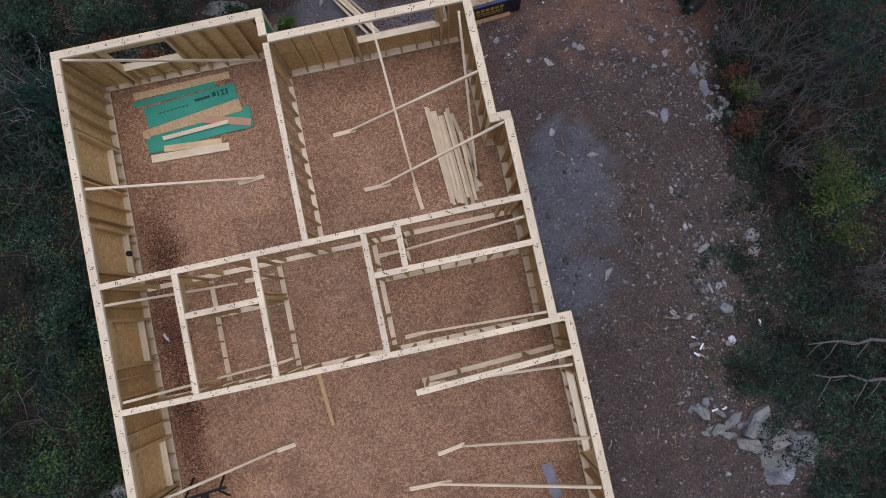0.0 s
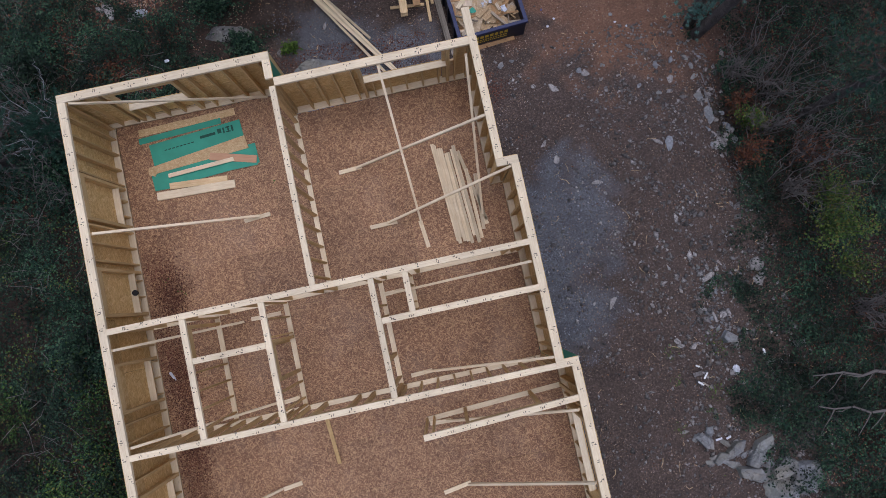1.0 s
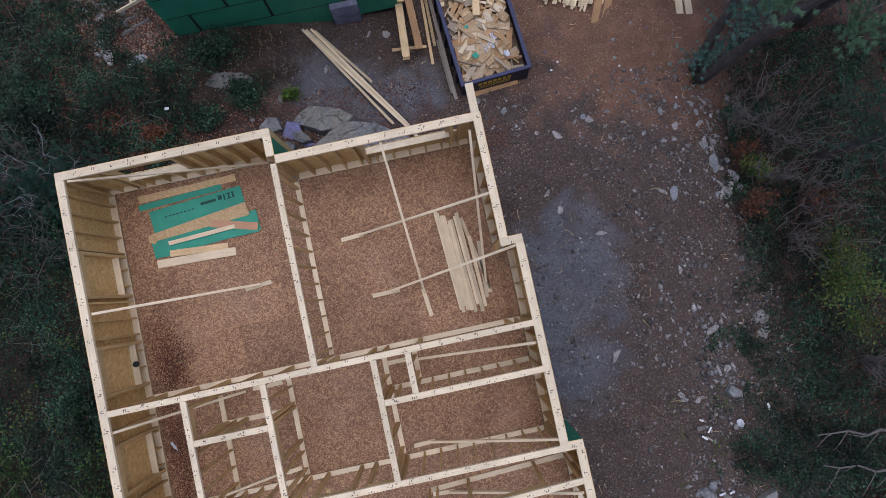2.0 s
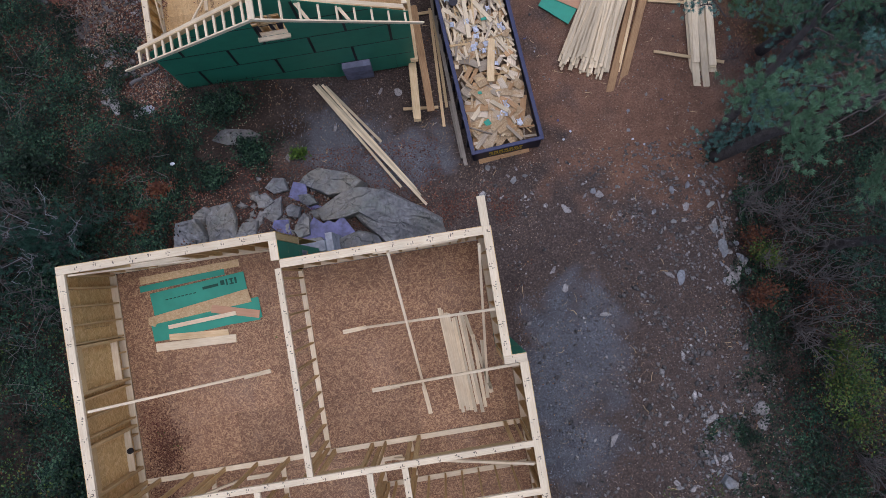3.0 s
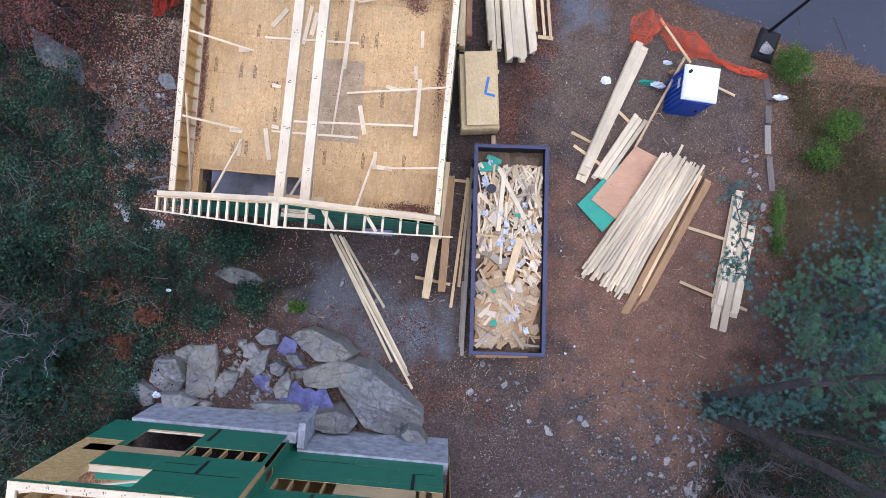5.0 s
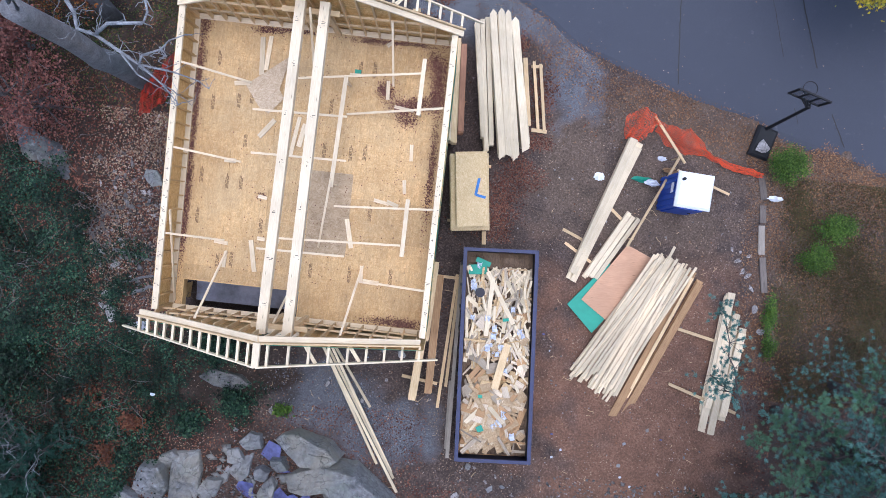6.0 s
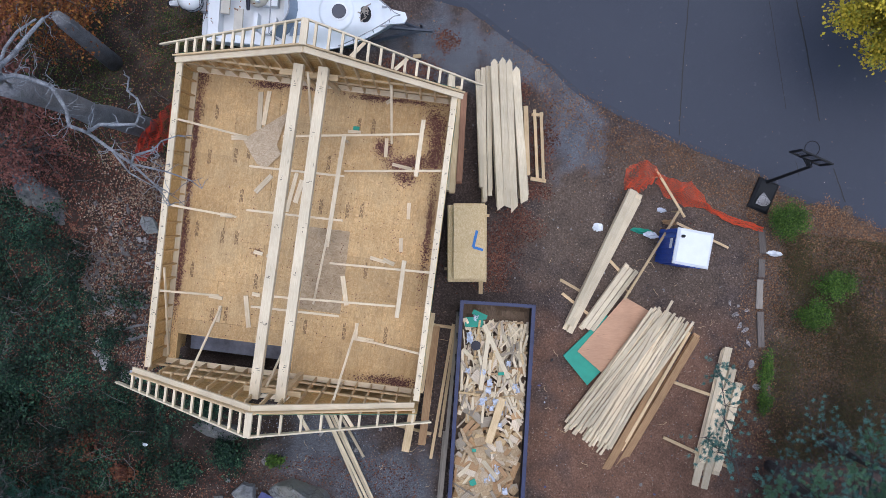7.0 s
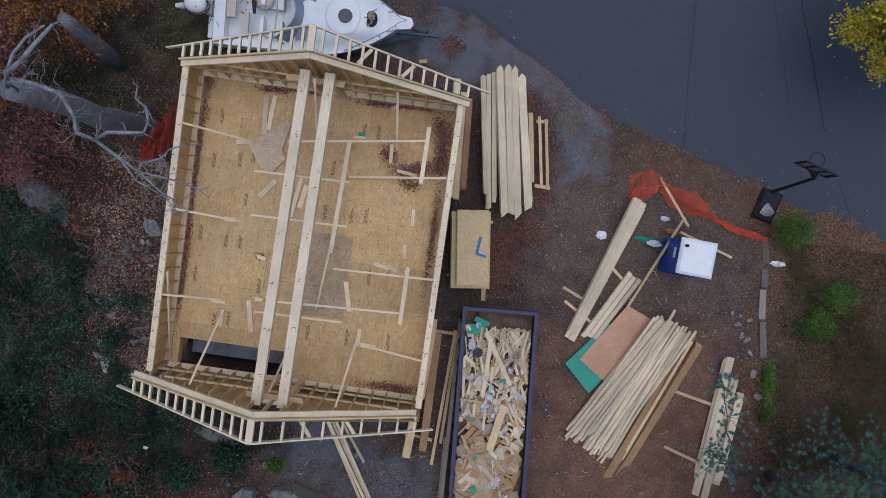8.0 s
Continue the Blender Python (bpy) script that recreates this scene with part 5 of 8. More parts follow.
s.box((0.0, -0.045, -6.5925), (0.34, 0.04, -6.5885), Matrix.Translation((3.18, 17.93, 0)) @ Matrix.Rotation(radians(-10), 4, "Z"))
put("tape_mark", s.mesh("tape_mark", TAPE_BLUE), None, root, "strip of blue tape")
loose("bearer", "pale board end beside the sheet stack", 3.65, 16.75, 3.7, 16.3, 0.14, gz(3.7, 16.5) + 0.02, 0.1, PINE, "lumber")

# ---- dumpster ----
def dumpster():
    a, b = Vector((4.62, 9.52, -5.66)), Vector((4.2, 16.22, -6.30))
    m = along(a, b)
    ln, w, h = (b - a).length, 2.34, 1.32
    root = thing("dumpster", m @ Matrix.Translation((0, 0, -h)), "long navy steel dumpster full of wood scraps", "dumpster")
    for name, lo, hi in (("side_panel", (0, -w / 2, -h), (ln, -w / 2 + 0.05, -0.06)), ("side_panel", (0, w / 2 - 0.05, -h), (ln, w / 2, -0.06)), ("end_panel", (ln - 0.05, -w / 2 + 0.05, -h), (ln, w / 2 - 0.05, -0.06)),
                         ("floor_plate", (0, -w / 2 + 0.05, -h), (ln, w / 2 - 0.05, -h + 0.08))):
        s = Shape()
        s.box(lo, hi)
        put(name, s.mesh(name, NAVY_DARK), m, root)
    s = Shape()
    s.box((-0.05, -w / 2 + 0.03, -h + 0.05), (0.0, w / 2 - 0.03, -0.05))
    door = put("end_door", s.mesh("end_door", NAVY_DARK), m, root, "black steel end door with yellow lettering")
    # lettering as plain bars
    s = Shape()
    for k in range(7):
        s.box((-0.058, 0.62 - 0.17 * k - 0.12, -0.34), (-0.052, 0.62 - 0.17 * k, -0.18))
    for k in range(12):
        s.box((-0.058, 0.55 - 0.09 * k - 0.06, -0.50), (-0.052, 0.55 - 0.09 * k, -0.42))
    for k in range(16):
        s.box((-0.058, 0.6 - 0.07 * k - 0.05, -0.62), (-0.052, 0.6 - 0.07 * k, -0.57))
    put("lettering", s.mesh("lettering", GOLD), m, door, "yellow painted bars")["kind"] = "stuff"
    for lo, hi in (((-0.06, -w / 2 - 0.05, -0.08), (ln + 0.05, -w / 2 + 0.07, 0.03)), ((-0.06, w / 2 - 0.07, -0.08), (ln + 0.05, w / 2 + 0.05, 0.03)), ((ln - 0.06, -w / 2 + 0.07, -0.08), (ln + 0.05, w / 2 - 0.07, 0.03)),
                   ((-0.06, -w / 2 + 0.07, -0.08), (0.05, w / 2 - 0.07, 0.03))):
        s = Shape()
        s.box(lo, hi)
        put("rim", s.mesh("rim", NAVY), m, root, "blue steel rim")
    for side in (-1, 1):
        x = 0.5
        while x < ln - 0.3:
            s = Shape()
            y0 = side * w / 2
            s.box((x, min(y0, y0 + side * 0.08), -h + 0.02), (x + 0.1, max(y0, y0 + side * 0.08), -0.08))
            put("rib", s.mesh("rib", NAVY_DARK), m, root)
            x += 0.72
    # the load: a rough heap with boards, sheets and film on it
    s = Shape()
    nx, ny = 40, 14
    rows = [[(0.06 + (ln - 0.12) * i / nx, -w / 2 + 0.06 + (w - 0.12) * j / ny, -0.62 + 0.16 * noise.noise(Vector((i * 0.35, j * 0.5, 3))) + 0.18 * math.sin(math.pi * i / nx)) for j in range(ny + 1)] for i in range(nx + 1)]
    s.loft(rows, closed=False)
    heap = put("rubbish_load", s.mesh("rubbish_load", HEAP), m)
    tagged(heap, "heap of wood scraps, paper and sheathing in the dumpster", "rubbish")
    r = np.random.default_rng(21)

    def drop(name, lx, ly, length, wide, thick, mat, ang, tip, lift=0.0):
        z = -0.45 + 0.18 * math.sin(math.pi * lx / ln) + lift
        q = Matrix.Translation((lx, ly, z)) @ Euler((r.normal(0, tip), r.normal(0, tip), ang)).to_matrix().to_4x4() @ Matrix.Translation((-length / 2, 0, 0))
        put(name, board_mesh(round(length, 1), round(wide, 2), thick, (mat,)), m @ q, heap)

    def fit_in(x, y, length, wide, ang):
        across = (length * abs(math.sin(ang)) + wide * abs(math.cos(ang))) / 2
        run = (length * abs(math.cos(ang)) + wide * abs(math.sin(ang))) / 2
        return min(max(x, 0.12 + run), ln - 0.55 - run), min(max(y, -1.08 + across), 1.08 - across)

    for k in range(136):
        # sheet offcuts, most at the door end and halfway
        x = r.uniform(0.2, 2.3) if k < 62 else r.uniform(2.0, 3.9) if k < 110 else r.uniform(0.2, ln - 0.6)
        length, wide, ang = (r.uniform(0.35, 0.8), r.uniform(0.2, 0.48), r.uniform(0, 3.14)) if k < 62 else (r.uniform(0.22, 0.62), r.uniform(0.12, 0.36), r.uniform(0, 3.14))
        x, y = fit_in(x, r.uniform(-1.1, 1.1), length, wide, ang)
        mat = (OSB_BROWN, SCRAP, OSB_BROWN, TAN, OSB_GREY, OSB_BROWN)[k % 6] if k < 62 else (OSB_BROWN, TAN, SCRAP, OSB_PANEL)[k % 4]
        drop("scrap_sheet", x, y, length, wide, 0.018, mat, ang, 0.17, r.uniform(-0.12, 0.14))
    for k in range(300):
        far = k % 5 < 3
        x = r.uniform(3.4, ln - 0.4) if far else r.uniform(0.2, ln - 0.4)
        length = r.uniform(0.5, 1.5) if far and k % 2 else r.uniform(0.2, 0.7)
        ang = r.normal(0, 0.45) if far else r.uniform(0, 3.14)
        wide = r.choice([0.04, 0.05, 0.07, 0.085, 0.085, 0.13])
        x, y = fit_in(x, r.uniform(-1.1, 1.1), length, wide, ang)
        drop("scrap_board", x, y, length, wide, r.choice([0.02, 0.04]), (WHITEWOOD, PLATE, WHITEWOOD, SCRAP, SCRAP, WHITEWOOD, PLATE, OSB_PANEL)[int(r.integers(8))] if far else (SCRAP, TAN, WHITEWOOD, SCRAP, OSB_BROWN, OSB_PANEL)[int(r.integers(6))], ang, 0.12, r.uniform(-0.06, 0.15))
    for x, y, l, w2 in ((6.1, 0.72, 0.6, 0.32), (6.35, 0.55, 0.5, 0.16), (0.95, 0.45, 0.22, 0.2), (2.0, 0.55, 0.3, 0.1), (4.5, -0.25, 0.2, 0.1)):
        drop("sheathing_scrap", x, y, l, w2, 0.012, GREEN_LIT, r.normal(1.4, 0.3), 0.1, 0.17)
    for k in range(13):
        # short boards thrown on top at the door end
        length, wide, ang = r.uniform(0.35, 1.0), r.choice([0.05, 0.09, 0.09, 0.14]), r.normal(0.35, 0.8)
        x, y = fit_in(r.uniform(0.2, 2.6), r.uniform(-1.1, 1.1), length, wide, ang)
        drop("scrap_board", x, y, length, wide, 0.04, (SCRAP, OSB_BROWN, TAN, WHITEWOOD)[k % 4], ang, 0.1, r.uniform(0.12, 0.22))
    drop("plank", 3.0, -0.15, 1.5, 0.24, 0.05, PINE, -0.25, 0.03, 0.2)
    drop("plank", 5.2, -0.05, 1.9, 0.14, 0.05, PLATE, 0.5, 0.03, 0.2)
    drop("plank", 4.9, 0.3, 1.9, 0.14, 0.05, PLATE, -0.08, 0.03, 0.2)
    # crumpled film and a dark bucket
    for k in range(22):
        x, y = (r.normal(3.75, 0.35), r.normal(0.0, 0.25)) if k < 10 else (r.uniform(0.6, ln - 0.5), r.uniform(-0.95, 0.95))
        s = Shape()
        n = 5
        z = -0.27 + 0.18 * math.sin(math.pi * x / ln)
        big = r.uniform(0.4, 1.2)
        rows = [[(x + big * (0.06 * (i - 2) + r.normal(0, 0.02)), y + big * (0.05 * (j - 2) + r.normal(0, 0.02)), z + r.uniform(-0.04, 0.07)) for j in range(n)] for i in range(n)]
        s.loft(rows, closed=False)
        put("crumpled_paper", s.mesh("crumpled_paper", PAPER), m, heap, "crumpled pale blue film")
    s = Shape()
    s.tube([(0, 0, 0), (0, 0, 0.25), (0, 0, 0.26)], [0.13, 0.16, 0.02], 12)
    put("bucket", s.mesh("bucket", NAVY_DARK), m @ Matrix.Translation((5.35, 0.62, -0.38)), heap, "dark blue round bucket")


dumpster()


# ---- portable toilet ----
def portable_toilet():
    cx, cy, z0 = 10.12, 18.80, -8.36
    m = Matrix.Translation((cx, cy - 0.12, z0)) @ Matrix.Rotation(radians(-3), 4, "Z") @ Matrix.Rotation(radians(-3.0), 4, "X")
    root = thing("portable_toilet", m, "blue plastic portable toilet with a white roof", "toilet")
    s = Shape()
    s.box((-0.56, -0.56, 0), (0.56, 0.56, 0.12))
    put("base", s.mesh("base", BLACK), m, root, "dark skid base")
    s = Shape()
    s.loft([[(-0.54, -0.57, 0.12), (0.54, -0.57, 0.12), (0.54, 0.57, 0.12), (-0.54, 0.57, 0.12)], [(-0.53, -0.56, 2.12), (0.53, -0.56, 2.12), (0.53, 0.56, 2.12), (-0.53, 0.56, 2.12)]])
    body = put("body", s.mesh("body", BLUE), m, root)
    for k in range(6):
        y = -0.46 + 0.18 * k
        s = Shape()
        s.box((-0.575, y, 0.25), (-0.535, y + 0.07, 2.0))
        put("rib", s.mesh("rib", BLUE), m, body)
    s = Shape()
    s.box((-0.40, -0.60, 0.2), (0.40, -0.565, 2.02))
    door = put("door", s.mesh("door", BLUE), m, root, "blue plastic door")
    s = Shape()
    s.box((0.28, -0.63, 1.0), (0.34, -0.6, 1.14))
    put("latch", s.mesh("latch", BLACK), m, door)
    s = Shape()
    s.box((-0.585, -0.1, 1.62), (-0.578, 0.24, 1.86))
    put("sign", s.mesh("sign", WHITE), m, root, "small white sign with bars")
    s = Shape()
    e = 0.58
    s.loft([[(-e, -e, 2.12), (e, -e, 2.12), (e, e, 2.12), (-e, e, 2.12)], [(-e, -e, 2.2), (e, -e, 2.2), (e, e, 2.2), (-e, e, 2.2)], [(-0.5, -0.5, 2.27), (0.5, -0.5, 2.27), (0.5, 0.5, 2.27), (-0.5, 0.5, 2.27)]])
    roof = put("roof", s.mesh("roof", WHITE), m, root, "white moulded roof")
    s = Shape()
    s.tube([(-0.42, 0.32, 2.2), (-0.42, 0.32, 2.40)], [0.05, 0.05], 12)
    put("vent_pipe", s.mesh("vent_pipe", BLACK), m, roof, "black vent pipe")
    for lo, hi in (((-0.54, -0.55, 2.2), (-0.5, 0.55, 2.24)), ((0.5, -0.55, 2.2), (0.54, 0.55, 2.24)), ((-0.5, 0.51, 2.2), (0.5, 0.55, 2.24)), ((-0.5, -0.55, 2.2), (0.5, -0.51, 2.24))):
        s = Shape()
        s.box(lo, hi)
        put("roof_lip", s.mesh("roof_lip", WHITE), m, roof)


portable_toilet()


# ---- basketball hoop ----
def basketball_hoop():
    z0 = gz(13.05, 20.9) + 0.03
    m = Matrix.Translation((13.05, 20.9, z0)) @ Matrix.Rotation(radians(-15), 4, "Z")
    root = thing("basketball_hoop", m, "portable black basketball hoop beside the road", "basketball hoop")
    s = Shape()
    s.loft([[(-0.36, -0.55, 0), (0.36, -0.55, 0), (0.36, 0.55, 0), (-0.36, 0.55, 0)], [(-0.36, -0.55, 0.12), (0.36, -0.55, 0.12), (0.36, 0.55, 0.12), (-0.36, 0.55, 0.12)], [(-0.28, -0.47, 0.2), (0.28, -0.47, 0.2), (0.28, 0.47, 0.2), (-0.28, 0.47, 0.2)]])
    base = put("base", s.mesh("base", BLACK), m, root, "black plastic base")
    s = Shape()
    foot, head = Vector((13.08, 21.38, z0 + 0.18)), Vector((13.34, 21.82, -5.95))
    s.tube([foot, (foot + head) / 2, head], [0.06, 0.055, 0.05], 8)
    put("pole", s.mesh("pole", BLACK), None, root)
    # the upright board, its face to the road; local y runs down
    c = Vector((13.13, 22.01, -5.62))
    q = along(c, c + Vector((0.956, -0.292, 0)), (0.292, 0.956, 0))
    s = Shape()
    for lo, hi in (((-0.54, -0.40, 0.0), (0.54, -0.34, 0.05)), ((-0.54, 0.34, 0.0), (0.54, 0.40, 0.05)), ((-0.54, -0.34, 0.0), (-0.48, 0.34, 0.05)), ((0.48, -0.34, 0.0), (0.54, 0.34, 0.05)), ((-0.2, -0.34, 0.0), (-0.16, 0.34, 0.04)), ((0.16, -0.34, 0.0), (0.2, 0.34, 0.04))):
        s.box(lo, hi)
    bd = put("board_frame", s.mesh("board_frame", BLACK), q, root, "black frame of the backboard")
    s = Shape()
    s.box((-0.5, -0.36, 0.02), (0.5, 0.36, 0.03))
    put("backboard", s.mesh("backboard", CLEAR), q, bd, "dark clear backboard")
    s = Shape()
    ring = [(0.23 * math.cos(w), 0.22, 0.36 + 0.23 * math.sin(w)) for w in np.linspace(0, 2 * math.pi, 20)]
    s.tube(ring, [0.014] * 20, 6)
    put("rim_ring", s.mesh("rim_ring", BLACK), q, root, "thin dark rim")
    for x in (-0.16, -0.05, 0.05, 0.16):
        s = Shape()
        s.tube([q @ Vector((x, 0.2, 0)), head + Vector((x * 0.3, -0.03, -0.1))], [0.028, 0.028], 6)
        put("strut", s.mesh("strut", BLACK), None, root)
    st = Shape()
    stone_shape(st, (13.0, 20.72, z0 + 0.28), (0.36, 0.42, 0.12), np.random.default_rng(5))
    tagged(put("stone", st.mesh("stone", PEBBLE)), "grey stone weighing down the hoop base", "stone")


basketball_hoop()


# ---- orange safety fences ----
def net_fence(name, label, upper, lower, seed, crumple=0.09, pitch=0.055, strand=1.0, mat=None):
    """Plastic mesh with real holes, hung between an upper and a lower line and crumpled."""
    root = thing(name, lower[0], label, "fence", "orange fences")

    def spread(line, n):
        pts = [Vector(p) for p in line]
        run = [0.0]
        for a, b in zip(pts, pts[1:]):
            run.append(run[-1] + (b - a).length)
        out = []
        for q in np.linspace(0, run[-1], n):
            k = min(len(pts) - 2, max(0, int(np.searchsorted(run, q)) - 1))
            out.append(pts[k].lerp(pts[k + 1], float((q - run[k]) / max(1e-6, run[k + 1] - run[k]))))
        return out

    length = sum((Vector(b) - Vector(a)).length for a, b in zip(upper, upper[1:]))
    n = int(length * 1.25 / pitch)
    up, low = spread(upper, n), spread(lower, n)
    rows = 15
    net = [[up[i].lerp(low[i], j / (rows - 1)) + crumple * Vector((noise.noise(Vector((i * 0.13, j * 0.2, seed))), noise.noise(Vector((i * 0.11 + 7, j * 0.22, seed))), 1.5 * noise.noise(Vector((i * 0.16 + 3, j * 0.2, seed))))) for j in range(rows)] for i in range(n)]
    s = Shape()
    d = Vector((0.0042, 0.005, 0.003)) * strand
    for i in range(n):
        for j in range(rows):
            if i + 1 < n:
                s.face(net[i][j] - d, net[i + 1][j] - d, net[i + 1][j] + d, net[i][j] + d)
            if j + 1 < rows:
                e = Vector((0.005, -0.0025, 0.002)) * strand
                s.face(net[i][j] - e, net[i][j + 1] - e, net[i][j + 1] + e, net[i][j] + e)
    put("net", s.mesh("net", mat or ORANGE), None, root)
    return root


g = lambda x, y, h=0.0: (x, y, gz(x, y) + h)
net_fence("orange_fence", "crumpled orange plastic fence mesh sagging near the road", [(8.0, 21.1, -7.6), (8.3, 21.35, -7.6), (8.8, 21.55, -7.6), (9.15, 21.15, -7.6)], [(8.1, 20.45, -8.0), (8.35, 20.5, -8.1), (8.7, 20.5, -8.1), (8.95, 20.6, -8.0)], 1.0, 0.16)
net_fence("orange_fence", "orange fence mesh trailing along the leaves to the timber edging", [(9.15, 21.12, -7.6), (9.9, 20.95, -7.75), (10.3, 21.05, -7.9), (10.85, 20.58, -8.0), (11.2, 20.25, -8.1), (12.15, 19.98, -8.1), (13.1, 19.82, -8.1)],
          [(9.2, 20.85, -8.2), (9.75, 20.4, -8.3), (10.35, 20.2, -8.3), (11.0, 20.2, -8.3), (11.25, 20.1, -8.25), (12.05, 19.78, -8.25), (13.1, 19.68, -8.2)], 2.0, 0.08)
net_fence("orange_fence", "dark orange fence mesh fallen beside the house", [(-7.65, 19.85, -5.6), (-7.1, 20.6, -5.4), (-6.4, 21.35, -5.2)], [(-7.75, 19.2, -6.0), (-6.95, 19.75, -5.9), (-6.3, 20.75, -5.7)], 3.0, 0.08, 0.032, 1.9, ORANGE_DARK)
for x0, y0, x1, y1, z0, z1 in ((9.03, 21.30, 10.12, 19.78, 0.75, 0.9), (9.98, 20.08, 8.56, 16.77, 0.9, 0.35), (10.00, 19.57, 11.98, 18.95, 0.5, 0.06)):
    loose("pine_pole", "slim pine pole propped beside the portable toilet", x0, y0, x1, y1, 0.08, gz(x0, y0) + z0, 0.05, PINE, "lumber", "poles by the toilet", gz(x1, y1) + z1)
for x, y in ((9.2, 21.05), (9.95, 19.95), (8.7, 17.05)):
    tagged(board("stake", (x, y, gz(x, y) - 0.1), (x + 0.02, y, gz(x, y) + (0.85 if y > 18 else 0.4)), 0.06, 0.05, PINE), "short pine stake holding a pole", "stake", "stakes by the toilet")


# ---- boat on a trailer ----
def boat():
    z0 = -8.5
    m = Matrix.Translation((-6.35, 24.65, z0)) @ Matrix.Rotation(radians(2.5), 4, "Z")
    root = thing("boat", m, "white motor boat with outboard on a trailer", "boat")
    L = 6.2

    def half(t):
        return 1.2 * (1 - max(0, (t - 0.5) / 0.5) ** 2.2) * (0.93 + 0.07 * min(1, t * 4)) + 0.03

    s = Shape()
    rings = []
    for i in range(25):
        t = i / 24
        x, w = L * t, half(i / 24)
        sheer = 1.55 + 0.28 * t * t
        keel = 0.55 + 0.7 * max(0, t - 0.7) ** 1.5 / 0.164
        rings.append([(x, -w, sheer), (x, -w * 0.92, sheer - 0.45), (x, -w * 0.6, keel + 0.25), (x, 0, keel), (x, w * 0.6, keel + 0.25), (x, w * 0.92, sheer - 0.45), (x, w, sheer)])
    s.loft(rings, closed=False)
    s.face(*rings[0])
    hull = put("hull", s.mesh("hull", GELCOAT, True), m, root, "white moulded hull")
    s = Shape()
    rows = []
    for i in range(31):
        t = 0.40 + 0.6 * i / 30
        x, w = L * t, half(t)
        crown = 0.34 * math.sin(math.pi * min(1, (t - 0.40) / 0.5)) ** 0.7 if t < 0.9 else 0.0
        sheer = 1.55 + 0.28 * t * t
        rows.append([(x, w * k, sheer + 0.01 + crown * max(0, 1 - (abs(k) / 0.8) ** 4)) for k in np.linspace(-1, 1, 15)])
    s.loft(rows, closed=False)
    put("foredeck", s.mesh("foredeck", GELCOAT, True), m, root, "white crowned foredeck")
    s = Shape()
    for lo, hi in (((0.05, -1.14, 0.95), (L * 0.42, 1.14, 1.0)), ((0.0, -1.15, 1.0), (0.35, 1.15, 1.5)), ((0.35, -1.16, 1.0), (L * 0.42, -0.92, 1.57)), ((0.35, 0.92, 1.0), (L * 0.42, 1.16, 1.57))):
        s.box(lo, hi)
    put("cockpit", s.mesh("cockpit", WHITE), m, root, "pale cockpit floor and coaming")
    for x, y in ((1.9, -0.45), (1.9, 0.45)):
        s = Shape()
        s.box((x - 0.28, y - 0.27, 1.0), (x + 0.28, y + 0.27, 1.32))
        s.box((x - 0.34, y - 0.27, 1.32), (x - 0.22, y + 0.27, 1.75))
        put("seat", s.mesh("seat", WHITE), m, root, "white padded seat")
    s = Shape()
    w = [(2.5 + 0.55 * (1 - abs(k) ** 2), 0.95 * k, 1.72) for k in np.linspace(-1, 1, 9)]
    s.loft([[(x, y, z) for x, y, z in w], [(x - 0.28, y * 0.92, z + 0.42) for x, y, z in w]], closed=False)
    put("windscreen", s.mesh("windscreen", BOAT_GLASS), m, root, "pale blue curved windscreen")
    s = Shape()
    s.tube([(x - 0.28, y * 0.92, z + 0.43) for x, y, z in w], [0.025] * 9, 6)
    put("windscreen_frame", s.mesh("windscreen_frame", STEEL), m, root)
    s = Shape()
    s.tube([(4.33, 0, 2.0), (4.33, 0, 2.045), (4.33, 0, 2.05)], [0.29, 0.29, 0.24], 24)
    hatch = put("hatch", s.mesh("hatch", WHITE), m, root, "round white hatch rim")
    s = Shape()
    s.tube([(4.33, 0, 2.04), (4.33, 0, 2.075)], [0.235, 0.22], 24)
    put("hatch_glass", s.mesh("hatch_glass", GLASSY), m, hatch, "dark round hatch glass")
    for side in (-1, 1):
        rail = [(L * t, side * (half(t) - 0.05), 1.60 + 0.28 * t * t + 0.35 * min(1, (t - 0.7) * 8)) for t in np.linspace(0.7, 0.985, 9)]
        rail.append((L + 0.1, 0.0, 2.2))
        s = Shape()
        s.tube(rail, [0.016] * len(rail), 6)
        put("bow_rail", s.mesh("bow_rail", STEEL), m, root, "thin steel bow rail")
        for t in (0.78, 0.88, 0.96):
            s = Shape()
            y = side * (half(t) - 0.05)
            s.tube([(L * t, y, 1.58 + 0.28 * t * t), (L * t, y, 1.92 + 0.28 * t * t)], [0.014, 0.014], 6)
            put("rail_post", s.mesh("rail_post", STEEL), m, root)
    s = Shape()
    s.loft([[(5.15 + 0.2 * math.cos(w), 0.26 * math.sin(w), z) for w in np.linspace(0, 2 * math.pi, 13)[:-1]] for z in (1.85, 1.965)])
    put("anchor_well", s.mesh("anchor_well", BLACK), m, root, "dark anchor well with rope")
    # raised trunk round the hatch, bow pulpit, cabin side glass, helm, rope, swim platform
    s = Shape()
    s.loft([[(4.25 + rx * math.cos(w), ry * math.sin(w), z) for w in np.linspace(0, 2 * math.pi, 25)[:-1]] for z, rx, ry in ((1.8, 0.62, 0.66), (1.99, 0.58, 0.62), (2.02, 0.5, 0.54))])
    put("trunk_top", s.mesh("trunk_top", GELCOAT, True), m, root, "raised white cabin top")
    s = Shape()
    s.loft([[(5.8, -0.26, z), (6.42, -0.17, z), (6.5, 0.0, z), (6.42, 0.17, z), (5.8, 0.26, z)] for z in (1.80, 1.90)])
